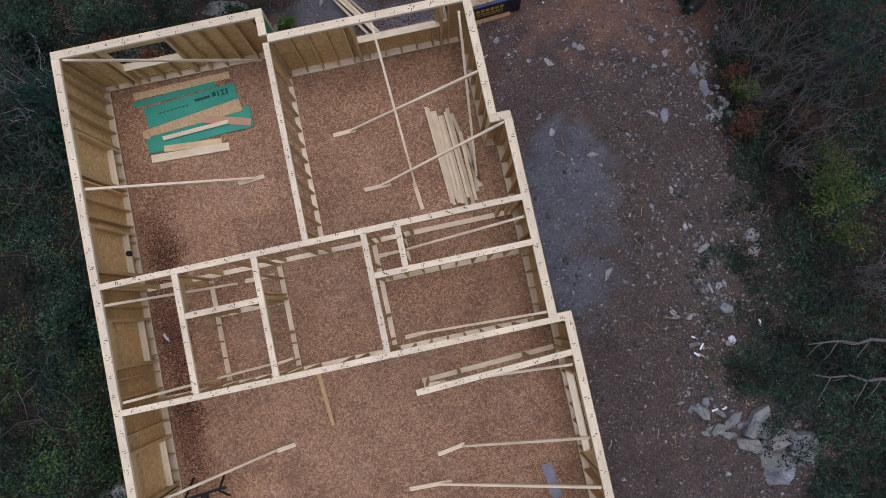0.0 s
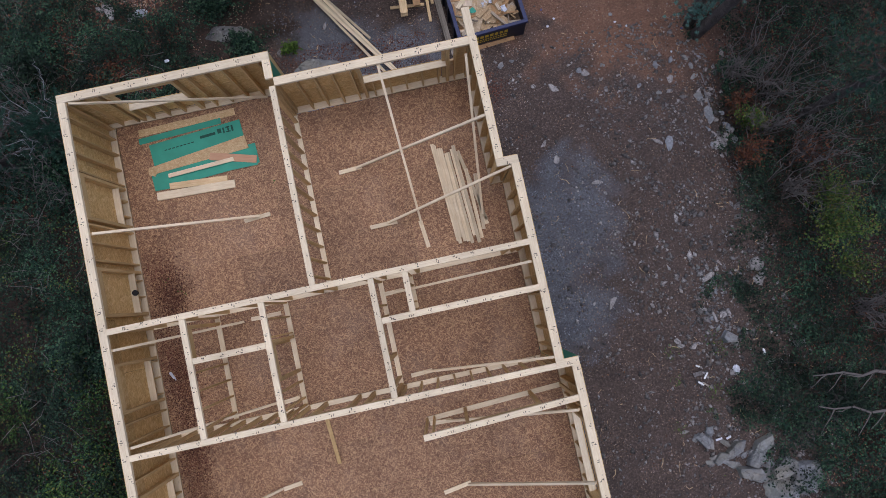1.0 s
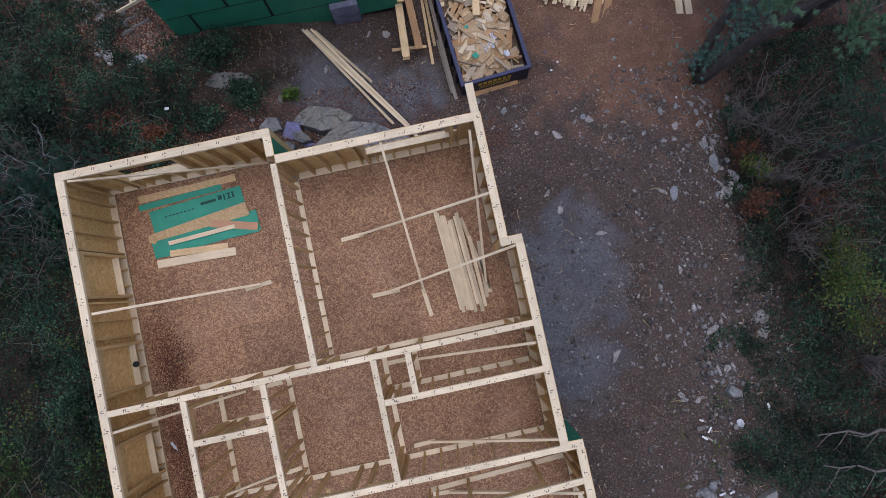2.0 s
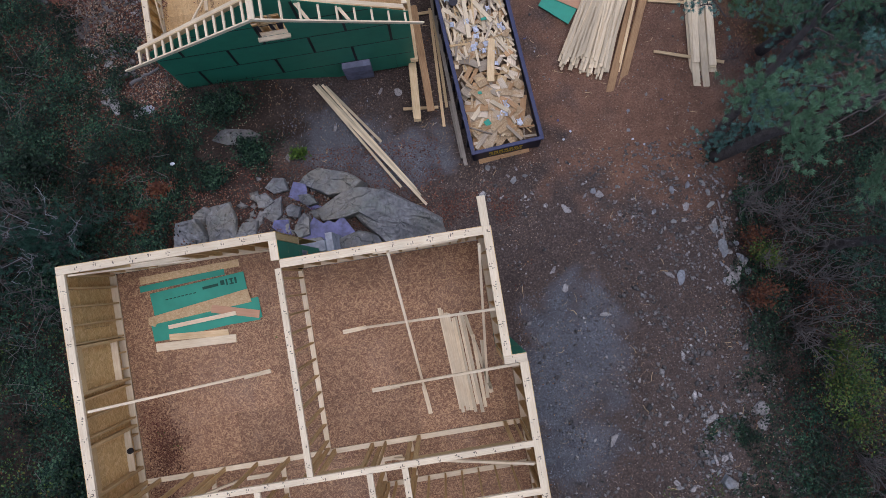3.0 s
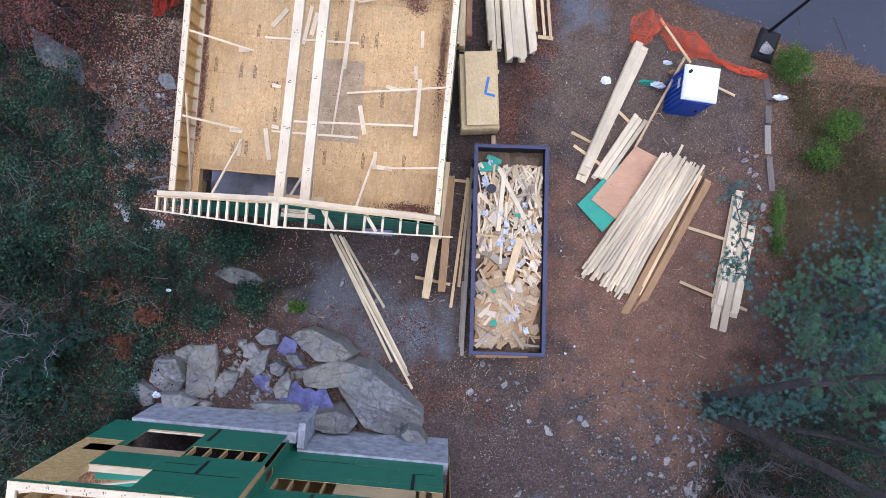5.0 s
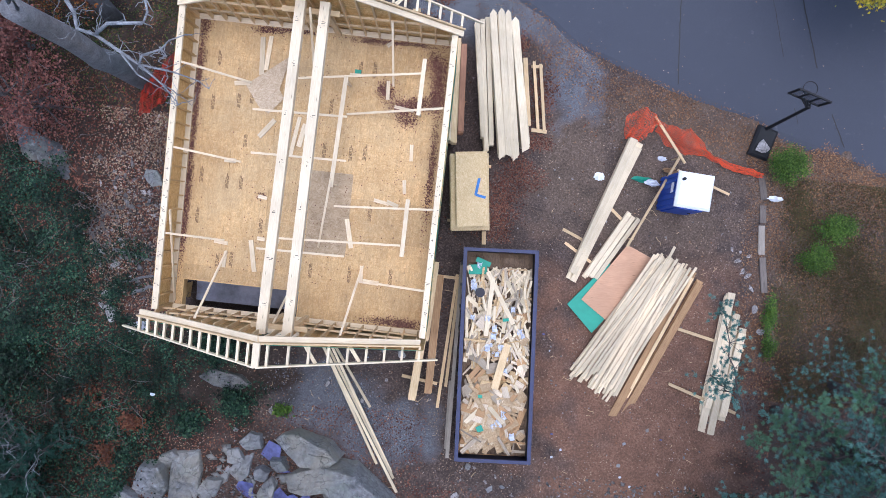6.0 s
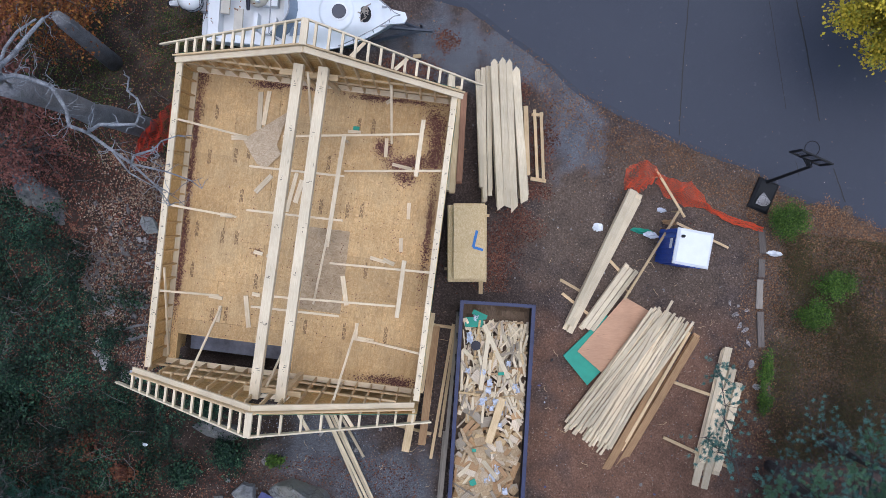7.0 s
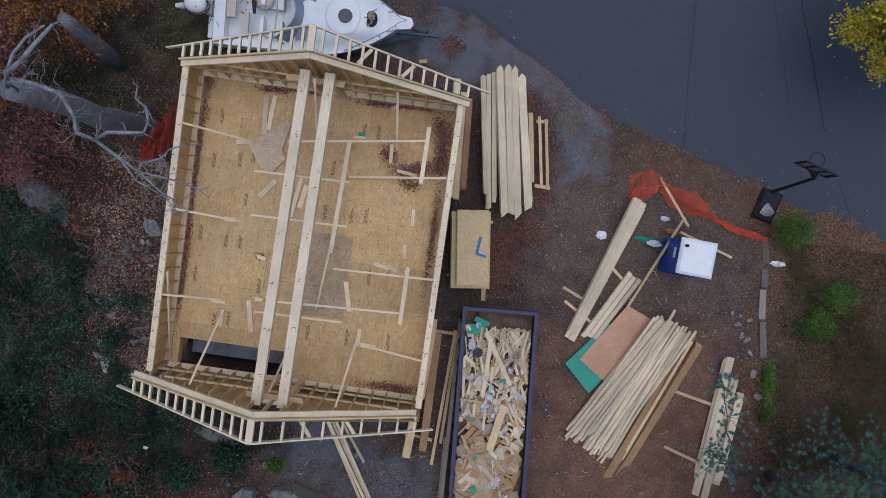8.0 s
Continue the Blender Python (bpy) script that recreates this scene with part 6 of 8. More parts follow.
    put("bow_pulpit", s.mesh("bow_pulpit", GELCOAT), m, root, "white bow pulpit")
    s = Shape()
    g6 = np.random.default_rng(6)
    for k in range(14):
        a = (5.15 + g6.normal(0, 0.08), g6.normal(0, 0.11), 1.985)
        s.tube([a, (a[0] + g6.normal(0, 0.06), a[1] + g6.normal(0, 0.08), 1.99), (a[0] + g6.normal(0, 0.08), a[1] + g6.normal(0, 0.1), 1.98)], [0.02, 0.022, 0.018], 5)
    put("rope_coil", s.mesh("rope_coil", GREYWOOD), m, root, "grey anchor rope coil")
    for y in (-0.48, 0.48):
        s = Shape()
        s.loft([[(2.75, y - 0.36, 1.74), (3.35, y - 0.3, 1.9), (3.35, y + 0.3, 1.9), (2.75, y + 0.36, 1.74)], [(2.75, y - 0.36, 1.76), (3.35, y - 0.3, 1.92), (3.35, y + 0.3, 1.92), (2.75, y + 0.36, 1.76)]])
        put("cabin_glass", s.mesh("cabin_glass", BOAT_GLASS), m, root, "pale blue cabin glass")
    s = Shape()
    s.loft([[(1.55 + rx * math.cos(w), 0.45 + ry * math.sin(w), z) for w in np.linspace(0, 2 * math.pi, 17)[:-1]] for z, rx, ry in ((1.3, 0.34, 0.36), (1.5, 0.36, 0.38), (1.56, 0.26, 0.28))])
    put("helm_seat", s.mesh("helm_seat", CREAM, True), m, root, "cream round helm seat")
    s = Shape()
    s.box((-0.30, -0.9, 1.05), (0.0, 0.9, 1.12))
    put("swim_platform", s.mesh("swim_platform", GELCOAT), m, root, "white swim platform")
    for x, y, w in ((1.0, -0.55, 0.5), (0.55, 0.2, 0.45)):
        s = Shape()
        s.box((x - 0.14, y - w, 1.45), (x + 0.14, y + w, 1.55))
        put("bench", s.mesh("bench", CREAM), m, root, "cream bench cushion")
    # outboard
    s = Shape()
    rings = [[(-0.55 + rx * math.cos(w), 0.28 * ry * math.sin(w), z) for w in np.linspace(0, 2 * math.pi, 17)[:-1]] for z, rx, ry in ((1.35, 0.28, 0.7), (1.45, 0.36, 1.0), (1.7, 0.38, 1.05), (1.85, 0.34, 0.95), (1.95, 0.2, 0.6))]
    s.loft(rings)
    eng = put("outboard", s.mesh("outboard", WHITE, True), m, root, "white outboard engine")
    s = Shape()
    s.tube([(-0.75, 0, 1.5), (-1.1, 0, 1.35), (-1.35, 0, 1.25)], [0.12, 0.1, 0.09], 8)
    put("engine_leg", s.mesh("engine_leg", WHITE), m, eng)
    s = Shape()
    s.tube([(-1.33, 0, 1.25), (-1.45, 0, 1.2)], [0.14, 0.05], 8)
    put("propeller", s.mesh("propeller", BLACK), m, eng, "black propeller")
    # seams and clamp of the engine, cleats, a cockpit rail and canvas roll
    s = Shape()
    for z, e in ((1.52, 0.372), (1.72, 0.384)):
        s.tube([(-0.55 + e * math.cos(w), 0.285 * e / 0.36 * math.sin(w), z) for w in np.linspace(0, 2 * math.pi, 21)], [0.012] * 21, 5)
    put("cowl_seam", s.mesh("cowl_seam", NAVY_DARK), m, eng, "dark seam round the cowl")
    s = Shape()
    s.box((-0.30, -0.22, 0.95), (-0.02, 0.22, 1.5))
    put("engine_clamp", s.mesh("engine_clamp", STEEL), m, eng)
    s = Shape()
    s.tube([(2.35, -0.98, 1.6), (2.2, -0.9, 2.25), (2.2, 0.9, 2.25), (2.35, 0.98, 1.6)], [0.022] * 4, 6)
    put("cockpit_rail", s.mesh("cockpit_rail", STEEL), m, root, "steel cockpit rail")
    s = Shape()
    s.tube([(1.28, 0.85, 1.62), (1.3, 0.3, 1.66), (1.32, -0.1, 1.62)], [0.06, 0.075, 0.05], 8)
    put("canvas_roll", s.mesh("canvas_roll", NAVY_DARK), m, root, "dark blue rolled canvas")
    for x, y in ((0.3, 1.08), (0.3, -1.08), (3.4, 1.1), (3.4, -1.1), (5.75, 0.3), (5.75, -0.3)):
        s = Shape()
        s.box((x - 0.09, y - 0.025, 1.6 + 0.045 * x), (x + 0.09, y + 0.025, 1.65 + 0.045 * x))
        put("cleat", s.mesh("cleat", STEEL), m, root)
    # trailer
    tr = thing("boat_trailer", m, "grey steel boat trailer under the white boat", "trailer")
    for y in (-0.75, 0.75):
        s = Shape()
        s.tube([(0.3, y, 0.45), (4.6, y, 0.45), (6.9, 0, 0.5)], [0.06, 0.06, 0.06], 4)
        put("frame_rail", s.mesh("frame_rail", TRAILER), m, tr)
    s = Shape()
    s.tube([(5.6, 0, 0.5), (7.3, 0, 0.52)], [0.07, 0.06], 6)
    put("tongue", s.mesh("tongue", TRAILER), m, tr)
    s = Shape()
    s.tube([(6.9, 0.12, 0.1), (6.9, 0.12, 0.85)], [0.04, 0.04], 8)
    put("jack", s.mesh("jack", TRAILER), m, tr)
    for y in (-1.02, 1.02):
        s = Shape()
        s.tube([(2.2, y - 0.1, 0.32), (2.2, y + 0.1, 0.32)], [0.32, 0.32], 20)
        put("wheel", s.mesh("wheel", BLACK), m, tr, "black tyre")
    for x in (0.6, 2.2, 4.2):
        s = Shape()
        s.box((x - 0.05, -0.95, 0.4), (x + 0.05, 0.95, 0.5))
        put("cross_bar", s.mesh("cross_bar", TRAILER), m, tr)
    for y in (-0.5, 0.5):
        s = Shape()
        s.box((0.3, y - 0.06, 0.45), (4.2, y + 0.06, 0.78))
        put("bunk", s.mesh("bunk", GREYWOOD), m, tr)
    loose("chock", "small pale wood block beside the trailer tongue", 0.35, 24.15, 0.62, 24.2, 0.12, gz(0.5, 24.2) + 0.02, 0.1, PINE, "block")


boat()

# ---- rubbish and odds and ends ----
def crumple(name, label, x, y, z, rx, ry, h, mat, category, seed):
    r = np.random.default_rng(seed)
    s = Shape()
    n = 7
    rows = []
    for i in range(n):
        u, row = 2 * i / (n - 1) - 1, []
        for j in range(n):
            v = 2 * j / (n - 1) - 1
            k = 1 - 0.3 * r.random()
            row.append((x + rx * k * u * math.sqrt(1 - v * v / 2), y + ry * k * v * math.sqrt(1 - u * u / 2), z + h * r.uniform(0.1, 1.0) * (1 - u * u) * (1 - v * v) + 0.012))
        rows.append(row)
    s.loft(rows, closed=False)
    low = [[(p[0], p[1], z) for p in row] for row in rows]
    s.loft(low[::-1], closed=False)
    return tagged(put(name, s.mesh(name, mat)), label, category, "litter on the site")


crumple("plastic_bag", "white plastic bag lying on the soil", 7.45, 19.08, gz(7.4, 19.1) + 0.02, 0.22, 0.20, 0.10, WHITE, "bag", 3)
crumple("tarp", "green tarp crumpled beside the toilet", 8.95, 19.15, gz(9, 19.2) + 0.02, 0.5, 0.12, 0.15, GREEN_LIT, "tarp", 4)
crumple("paper_bag", "pale blue crumpled packaging beside the toilet", 9.25, 19.05, gz(9.2, 19.05) + 0.2, 0.3, 0.14, 0.15, PAPER, "packaging", 5)
crumple("paper_bag", "brown paper packaging behind the toilet", 9.85, 19.55, gz(9.8, 19.5) + 0.2, 0.3, 0.12, 0.25, TAN, "packaging", 8)
crumple("paper", "white paper scraps on the leaves", 9.6, 19.95, gz(9.6, 19.95) + 0.03, 0.2, 0.1, 0.1, PAPER, "paper", 6)
crumple("paper", "white crumpled wrapping on the border timber", 13.45, 18.95, -7.75, 0.3, 0.12, 0.18, WHITE, "paper", 7)
crumple("paper", "white wrapper among stones", 9.45, -3.0, gz(9.45, -3) + 0.05, 0.13, 0.16, 0.06, PAPER, "paper", 9)
crumple("paper", "white wrapper in dark leaves", 10.35, -2.64, gz(10.4, -2.64) + 0.2, 0.05, 0.13, 0.06, WHITE, "paper", 10)
crumple("paper", "blue and white litter on rock", -5.9, 7.55, -4.15, 0.15, 0.12, 0.1, PAPER, "paper", 11)
crumple("paper", "white litter in the bushes", -6.2, 10.6, gz(-6.2, 10.6) + 0.25, 0.09, 0.06, 0.05, PAPER, "paper", 12)
crumple("sack", "pale blue-white sack by the house corner", -6.9, 12.6, gz(-6.9, 12.6) + 0.02, 0.3, 0.2, 0.25, PAPER, "sack", 13)
for x0, y0, x1, y1, m in ((13.1, 19.7, 13.22, 18.9, OLDWOOD), (13.2, 18.7, 13.25, 18.1, OLDWOOD), (13.22, 18.0, 13.3, 17.0, GREYWOOD), (13.35, 16.9, 13.5, 15.7, OLDWOOD), (13.7, 15.2, 13.9, 14.0, OLDWOOD)):
    loose("border_timber", "greyed timber edging along the leafy lawn", x0, y0, x1, y1, 0.22, gz(x0, y0) - 0.05, 0.12, m, "timber", "timber edging", gz(x1, y1) - 0.05)
g7 = np.random.default_rng(17)
for k in range(16):
    x, y = g7.uniform(5.5, 12.2), g7.uniform(7.5, 13.5)
    if 3.0 < x < 5.9 or (x > 6.8 and y > 10.6 and x < 10.5):
        continue
    crumple("paper", ("small white scrap on the red soil", "small blue scrap on the red soil")[k % 3 == 0], x, y, gz(x, y) + 0.02, g7.uniform(0.03, 0.07), g7.uniform(0.03, 0.06), 0.03, SHEET_BLUE if k % 3 == 0 else PAPER, "paper", 60 + k)
# pale trim offcuts and slates thrown out beside the bushes
for k, (x, y, ln, w, a, m) in enumerate(((8.3, -2.67, 0.12, 0.05, -35, WHITE), (8.25, -2.9, 0.28, 0.12, 5, PEBBLE), (8.48, -3.0, 0.22, 0.05, 50, WHITE), (8.28, -3.2, 0.2, 0.06, -40, WHITE), (8.45, -3.3, 0.3, 0.05, -45, GREYWOOD), (8.39, -4.94, 0.2, 0.06, 8, PAPER), (8.69, -4.95, 0.16, 0.06, 15, PAPER), (8.75, -2.55, 0.4, 0.05, 70, OLDWOOD))):
    d = Vector((math.cos(radians(a)), math.sin(radians(a)), 0)) * ln / 2
    loose("trim_scrap", {"white plastic": "short white trim offcut among stones", "white paper and film": "pale torn wrapping among stones", "stone chips": "flat pale slate among stones"}.get(m.name, "short greyed board offcut among stones"), x - d.x, y - d.y, x + d.x, y + d.y, w, gz(x, y) + 0.05, 0.02, m, "scrap", "scraps beside the bushes")
# a dark stand on the floor of the first house
root = thing("tool_stand", (-5.3, -3.3, 0.0), "black steel tool stand on the house floor", "tool stand")
board("bar", (-6.0, -3.28, 0.72), (-4.88, -3.18, 0.72), 0.06, 0.05, BLACK, root)
board("head", (-5.42, -3.23, 0.66), (-5.42, -3.60, 0.60), 0.16, 0.1, BLACK, root)
for x in (-5.85, -5.05):
    for dy in (-0.3, 0.3):
        board("leg", (x, -3.23, 0.70), (x, -3.23 + dy, 0.012), 0.04, 0.03, BLACK, root)
# tarred cracks across the road
ROAD = bpy.data.objects["road"]
for k, line in enumerate(([(9.45, 29.5), (9.57, 27.3), (9.70, 25.0), (9.92, 22.5)], [(12.5, 30.0), (13.25, 27.76), (13.82, 26.28), (14.73, 23.64), (15.4, 22.2), (16.0, 20.95)], [(11.7, 29.5), (12.32, 27.65), (13.1, 25.2), (13.68, 23.31), (14.3, 21.6)])):
    s = Shape()
    pts = []
    for (x0, y0), (x1, y1) in zip(line, line[1:]):
        n = int(math.hypot(x1 - x0, y1 - y0) / 0.12)
        pts += [(x0 + (x1 - x0) * j / n + 0.02 * noise.noise(Vector((j * 0.6, y0, k))), y0 + (y1 - y0) * j / n) for j in range(n)]
    w = (0.018, 0.022, 0.010)[k]
    s.loft([[(x + w, y, max(gz(x, y), -8.70) + 0.062), (x - w, y, max(gz(x, y), -8.70) + 0.062)] for x, y in pts], closed=False)
    put("road_crack", s.mesh("road_crack", TAPE), None, ROAD)

# ---- rocks ----
def rock(name, label, x, y, top, rx, ry, rz, turn, seed, mat=ROCK, sub=5, group="ledge rocks"):
    """A broken ledge: a ball cut by planes, split into blocks by joints and worn by noise."""
    r = np.random.default_rng(seed)
    bm = bmesh.new()
    bmesh.ops.create_icosphere(bm, subdivisions=sub if rx > 0.4 else 4, radius=1.0)
    cuts = [(Vector((*r.normal(0, 1, 2), r.normal(0.15, 0.5))).normalized(), r.uniform(0.55, 0.85)) for _ in range(10)]
    cuts.append((Vector((r.normal(0, 0.16), r.normal(0, 0.16), 1)).normalized(), 0.6))
    off = Vector(r.uniform(0, 50, 3))
    q = Matrix.Rotation(radians(turn), 4, "Z")
    size = Vector((rx * 1.25, ry * 1.25, rz))
    for v in bm.verts:
        p = v.co.copy()
        for nrm, d in cuts:
            over = p.dot(nrm) - d
            if over > 0:
                p -= nrm * over * 0.95
        w = Vector((p.x * size.x * 1.1, p.y * size.y * 2.0, p.z * size.z)) * (0.85 if rx > 0.7 else 1.5) + off
        w += 0.25 * Vector((noise.noise(w * 1.3), noise.noise(w * 1.3 + off), 0))
        dist, cells = noise.voronoi(w)
        step = noise.cell(cells[0] * 7.0)
        joint = max(0.0, 1 - (dist[1] - dist[0]) / 0.09)
        p *= 1 + 0.13 * step - 0.12 * joint + noise.noise(p * 3.5 + off) * 0.06 + noise.noise(p * 11 + off) * 0.035
        v.co = q @ Vector((p.x * size.x, p.y * size.y, p.z * size.z)) + Vector((x, y, top - rz * 0.62))
    me = bpy.data.meshes.new(name)
    bm.to_mesh(me)
    bm.free()
    me.materials.append(mat)
    return tagged(put(name, me), label, "rock", group)


def block(name, label, x, y, top, rx, ry, deep, turn, seed, mat=ROCK, group="ledge rocks", tilt=0.16, corners=6):
    """A split block of ledge: a straight-sided outline, a top of two or three sloping faces, steep broken sides."""
    r = np.random.default_rng(seed)
    a = np.sort((np.arange(corners) + r.uniform(-0.3, 0.3, corners)) * 2 * np.pi / corners)
    q = r.uniform(0.85, 1.12, corners)
    pts = np.stack([np.cos(a) * q * rx, np.sin(a) * q * ry], 1)
    per, rim = 9, []
    for k in range(corners):
        for j in range(per):
            rim.append(pts[k] + (pts[(k + 1) % corners] - pts[k]) * j / per)
    rim = np.array(rim)
    small = min(rx, ry)
    planes = [(r.normal(0, tilt), r.normal(0, tilt), 0.0)] + [(r.normal(0, tilt * 2.6), r.normal(0, tilt * 2.6), small * r.uniform(0.02, 0.12)) for _ in range(3)]
    off = Vector(r.uniform(0, 40, 3))

    def height(px, py):
        z = min(c + gx * px + gy * py for gx, gy, c in planes)
        w = Vector((px * 1.6 + 0.3 * py, py * 2.6 - 0.3 * px, 0)) + off
        dist, cells = noise.voronoi(w + 0.3 * Vector((noise.noise(w * 1.5), noise.noise(w * 1.5 + off), 0)))
        step = 0.05 * noise.cell(cells[0] * 7.0) - 0.06 * max(0.0, 1 - (dist[1] - dist[0]) / 0.07)
        return z + step * min(1.0, small * 1.6) + small * (0.05 * noise.noise(w * 1.8) + 0.04 * noise.noise(w * 5.5))

    turned = Matrix.Rotation(radians(turn), 4, "Z")
    rings = []
    for k, (f, drop) in enumerate(((1.16, deep), (1.05, deep * 0.35), (1.0, small * 0.10), (0.955, 0.0), (0.86, 0.0), (0.76, 0.0), (0.66, 0.0), (0.56, 0.0), (0.46, 0.0), (0.36, 0.0), (0.26, 0.0), (0.16, 0.0), (0.02, 0.0))):
        row = []
        for i, (px, py) in enumerate(rim):
            w = 1 + (0.05 if k < 4 else 0.02) * noise.noise(Vector((px * 3.1, py * 3.1, 1.7 * min(k, 3))) / small * 0.5 + off)
            ux, uy = px * f * w, py * f * w
            p = turned @ Vector((ux, uy, height(ux, uy) - drop))
            row.append((p.x + x, p.y + y, p.z + top))
        rings.append(row)
    s = Shape()
    s.loft(rings)
    return tagged(put(name, s.mesh(name, mat)), label, "rock", group)


SLAB_LABEL = "large grey cracked ledge rock between the houses"
for k, (x, y, top, rx, ry, turn) in enumerate((
        (0.75, 7.55, -4.95, 1.95, 0.80, -33), (-0.75, 8.42, -4.98, 1.15, 0.46, 8), (-1.32, 9.27, -5.2, 1.0, 0.46, -14), (-0.62, 7.05, -4.5, 0.75, 0.42, -6), (-2.6, 7.28, -4.6, 1.05, 0.20, 3), (0.25, 8.02, -4.92, 0.8, 0.4, -20),
        (-4.8, 8.2, -4.55, 0.58, 1.02, 4), (-5.75, 7.95, -4.4, 0.58, 0.8, -14), (-4.2, 7.75, -4.7, 0.38, 0.78, -38), (-6.45, 7.4, -4.25, 0.50, 0.45, 30), (-5.3, 7.35, -4.15, 0.6, 0.30, -5), (-5.35, 8.65, -4.75, 0.40, 0.34, 20),
        (-3.28, 8.5, -5.0, 0.30, 0.68, -28), (-3.45, 8.95, -5.08, 0.34, 0.24, 0), (-3.0, 9.4, -5.2, 0.40, 0.28, -25), (-2.57, 8.44, -5.0, 0.26, 0.24, 10), (-2.37, 7.95, -4.97, 0.36, 0.46, 20), (-3.45, 7.79, -4.95, 0.18, 0.26, 15),
        (-3.14, 7.5, -4.85, 0.30, 0.16, 0), (-3.72, 8.3, -4.95, 0.22, 0.40, -35), (-2.95, 8.05, -5.02, 0.22, 0.28, -20), (-2.1, 8.75, -5.12, 0.30, 0.18, -20), (0.41, 8.4, -5.2, 0.16, 0.11, 15), (1.95, 6.75, -4.7, 0.6, 0.24, -25))):
    block("rock", SLAB_LABEL if rx > 0.7 else "grey broken rock beside the ledge", x, y, top, rx, ry, 1.1, turn, 40 + k, corners=7 if rx > 0.7 else 5)
g8 = np.random.default_rng(88)
SLABS = [(9.75, -6.95, -3.98, 0.95, 0.62, 12), (10.75, -6.6, -4.0, 0.62, 0.5, -30), (10.1, -6.15, -4.0, 0.5, 0.3, 20), (9.6, -5.45, -4.05, 0.5, 0.22, 38), (9.15, -6.15, -4.05, 0.55, 0.25, -25), (8.85, -5.3, -4.08, 0.42, 0.20, 30), (9.35, -5.7, -4.06, 0.36, 0.22, 40), (7.95, -4.9, -4.12, 0.34, 0.20, -50), (8.35, -5.5, -4.1, 0.32, 0.16, 20), (9.45, -2.0, -4.12, 0.28, 0.20, -50)]
for k in range(34):
    t = g8.random()
    x, y = 7.6 + 3.0 * t + g8.normal(0, 0.2), -4.7 - 2.1 * t + g8.normal(0, 0.3)
    SLABS.append((x, y, gz(x, y) + g8.uniform(0.04, 0.12), g8.uniform(0.14, 0.36), g8.uniform(0.07, 0.17), g8.choice([-35, 40, 10]) + g8.normal(0, 15)))
for k, (x, y, top, rx, ry, turn) in enumerate(SLABS):
    block("rock", "pale grey cracked flat rock at the edge of the bushes", x, y, top, rx, ry, 0.4, turn, 180 + k, ROCK_PALE if k % 4 < 2 else ROCK, "rocks by the bushes", corners=5)
rock("rock", "long grey cracked boulder in dark leaves", -10.95, 17.8, -6.25, 1.1, 0.45, 0.4, -38, 95, ROCK_SHADED)
block("rock", "small grey rock beside the house wall", -7.25, 17.3, -6.2, 0.45, 0.28, 0.5, -40, 98, ROCK)
rock("rock", "grey boulder beside the house wall", -9.4, -3.5, -3.2, 0.5, 0.5, 0.5, 0, 96)
block("rock", "grey mossy boulder below the gable", -4.1, 11.2, -5.4, 0.9, 0.34, 0.5, -8, 97, ROCK_SHADED)


def puddle(pts, z):
    s = Shape()
    s.face(*[(x, y, z) for x, y in pts])
    tagged(put("plastic_sheet", s.mesh("plastic_sheet", SHEET_BLUE)), "faded blue plastic sheet lying among the rocks", "plastic sheet", "plastic sheets")


puddle([(-2.57, 7.42), (-1.95, 8.15), (-1.68, 7.9), (-1.5, 7.98), (-1.3, 7.86), (-1.05, 8.08), (-0.67, 7.41), (-1.3, 7.25), (-1.83, 7.15)], -5.09)
puddle([(-2.75, 8.95), (-2.5, 9.45), (-2.1, 9.3), (-2.1, 8.7), (-1.7, 8.5), (-2.2, 8.4)], -5.5)
puddle([(-3.5, 7.6), (-3.2, 8.25), (-2.75, 8.2), (-2.7, 7.5), (-3.1, 7.4)], -5.02)

# ---- stones ----
r = np.random.default_rng(3)
BIG_STONES = [(5.53, 7.37), (6.88, 7.46), (7.35, 7.46), (8.9, 4.5), (10.46, 4.85), (11.25, 4.2), (5.3, 5.2), (6.7, 3.6), (8.8, 2.0), (7.35, 1.45), (7.75, 0.3), (7.4, -0.55), (9.3, -0.1), (9.8, 0.3), (9.35, -3.1), (9.5, -1.3),
              (10.6, -0.05), (8.5, -2.0), (8.9, 6.9), (8.9, -1.0), (6.2, -0.2), (9.2, -1.3), (7.9, -1.8), (3.55, 8.1), (4.2, 7.9), (6.2, 7.1), (7.8, 7.1), (8.4, 7.1), (10.0, 6.6), (5.6, 4.6), (9.1, 3.8), (10.8, 4.4),
              (-1.0, 11.2), (-0.2, 11.1), (0.9, 11.4), (0.2, 10.7), (12.5, 16.7), (12.7, 16.3), (12.6, 17.0), (12.9, 16.9), (1.3, 12.3), (0.7, 12.4), (-2.6, 10.3)]
for k, (x, y) in enumerate(BIG_STONES):
    s = Shape()
    a = r.uniform(0.09, 0.19)
    z = gz(x, y)
    stone_shape(s, (x, y, z + a * 0.15), (a * r.uniform(0.9, 1.5), a * r.uniform(0.5, 0.95), a * 0.35), r, sub=3)
    tagged(put("stone", s.mesh("stone", PEBBLE)), "angular grey stone lying on the soil", "stone", "stones on the site")
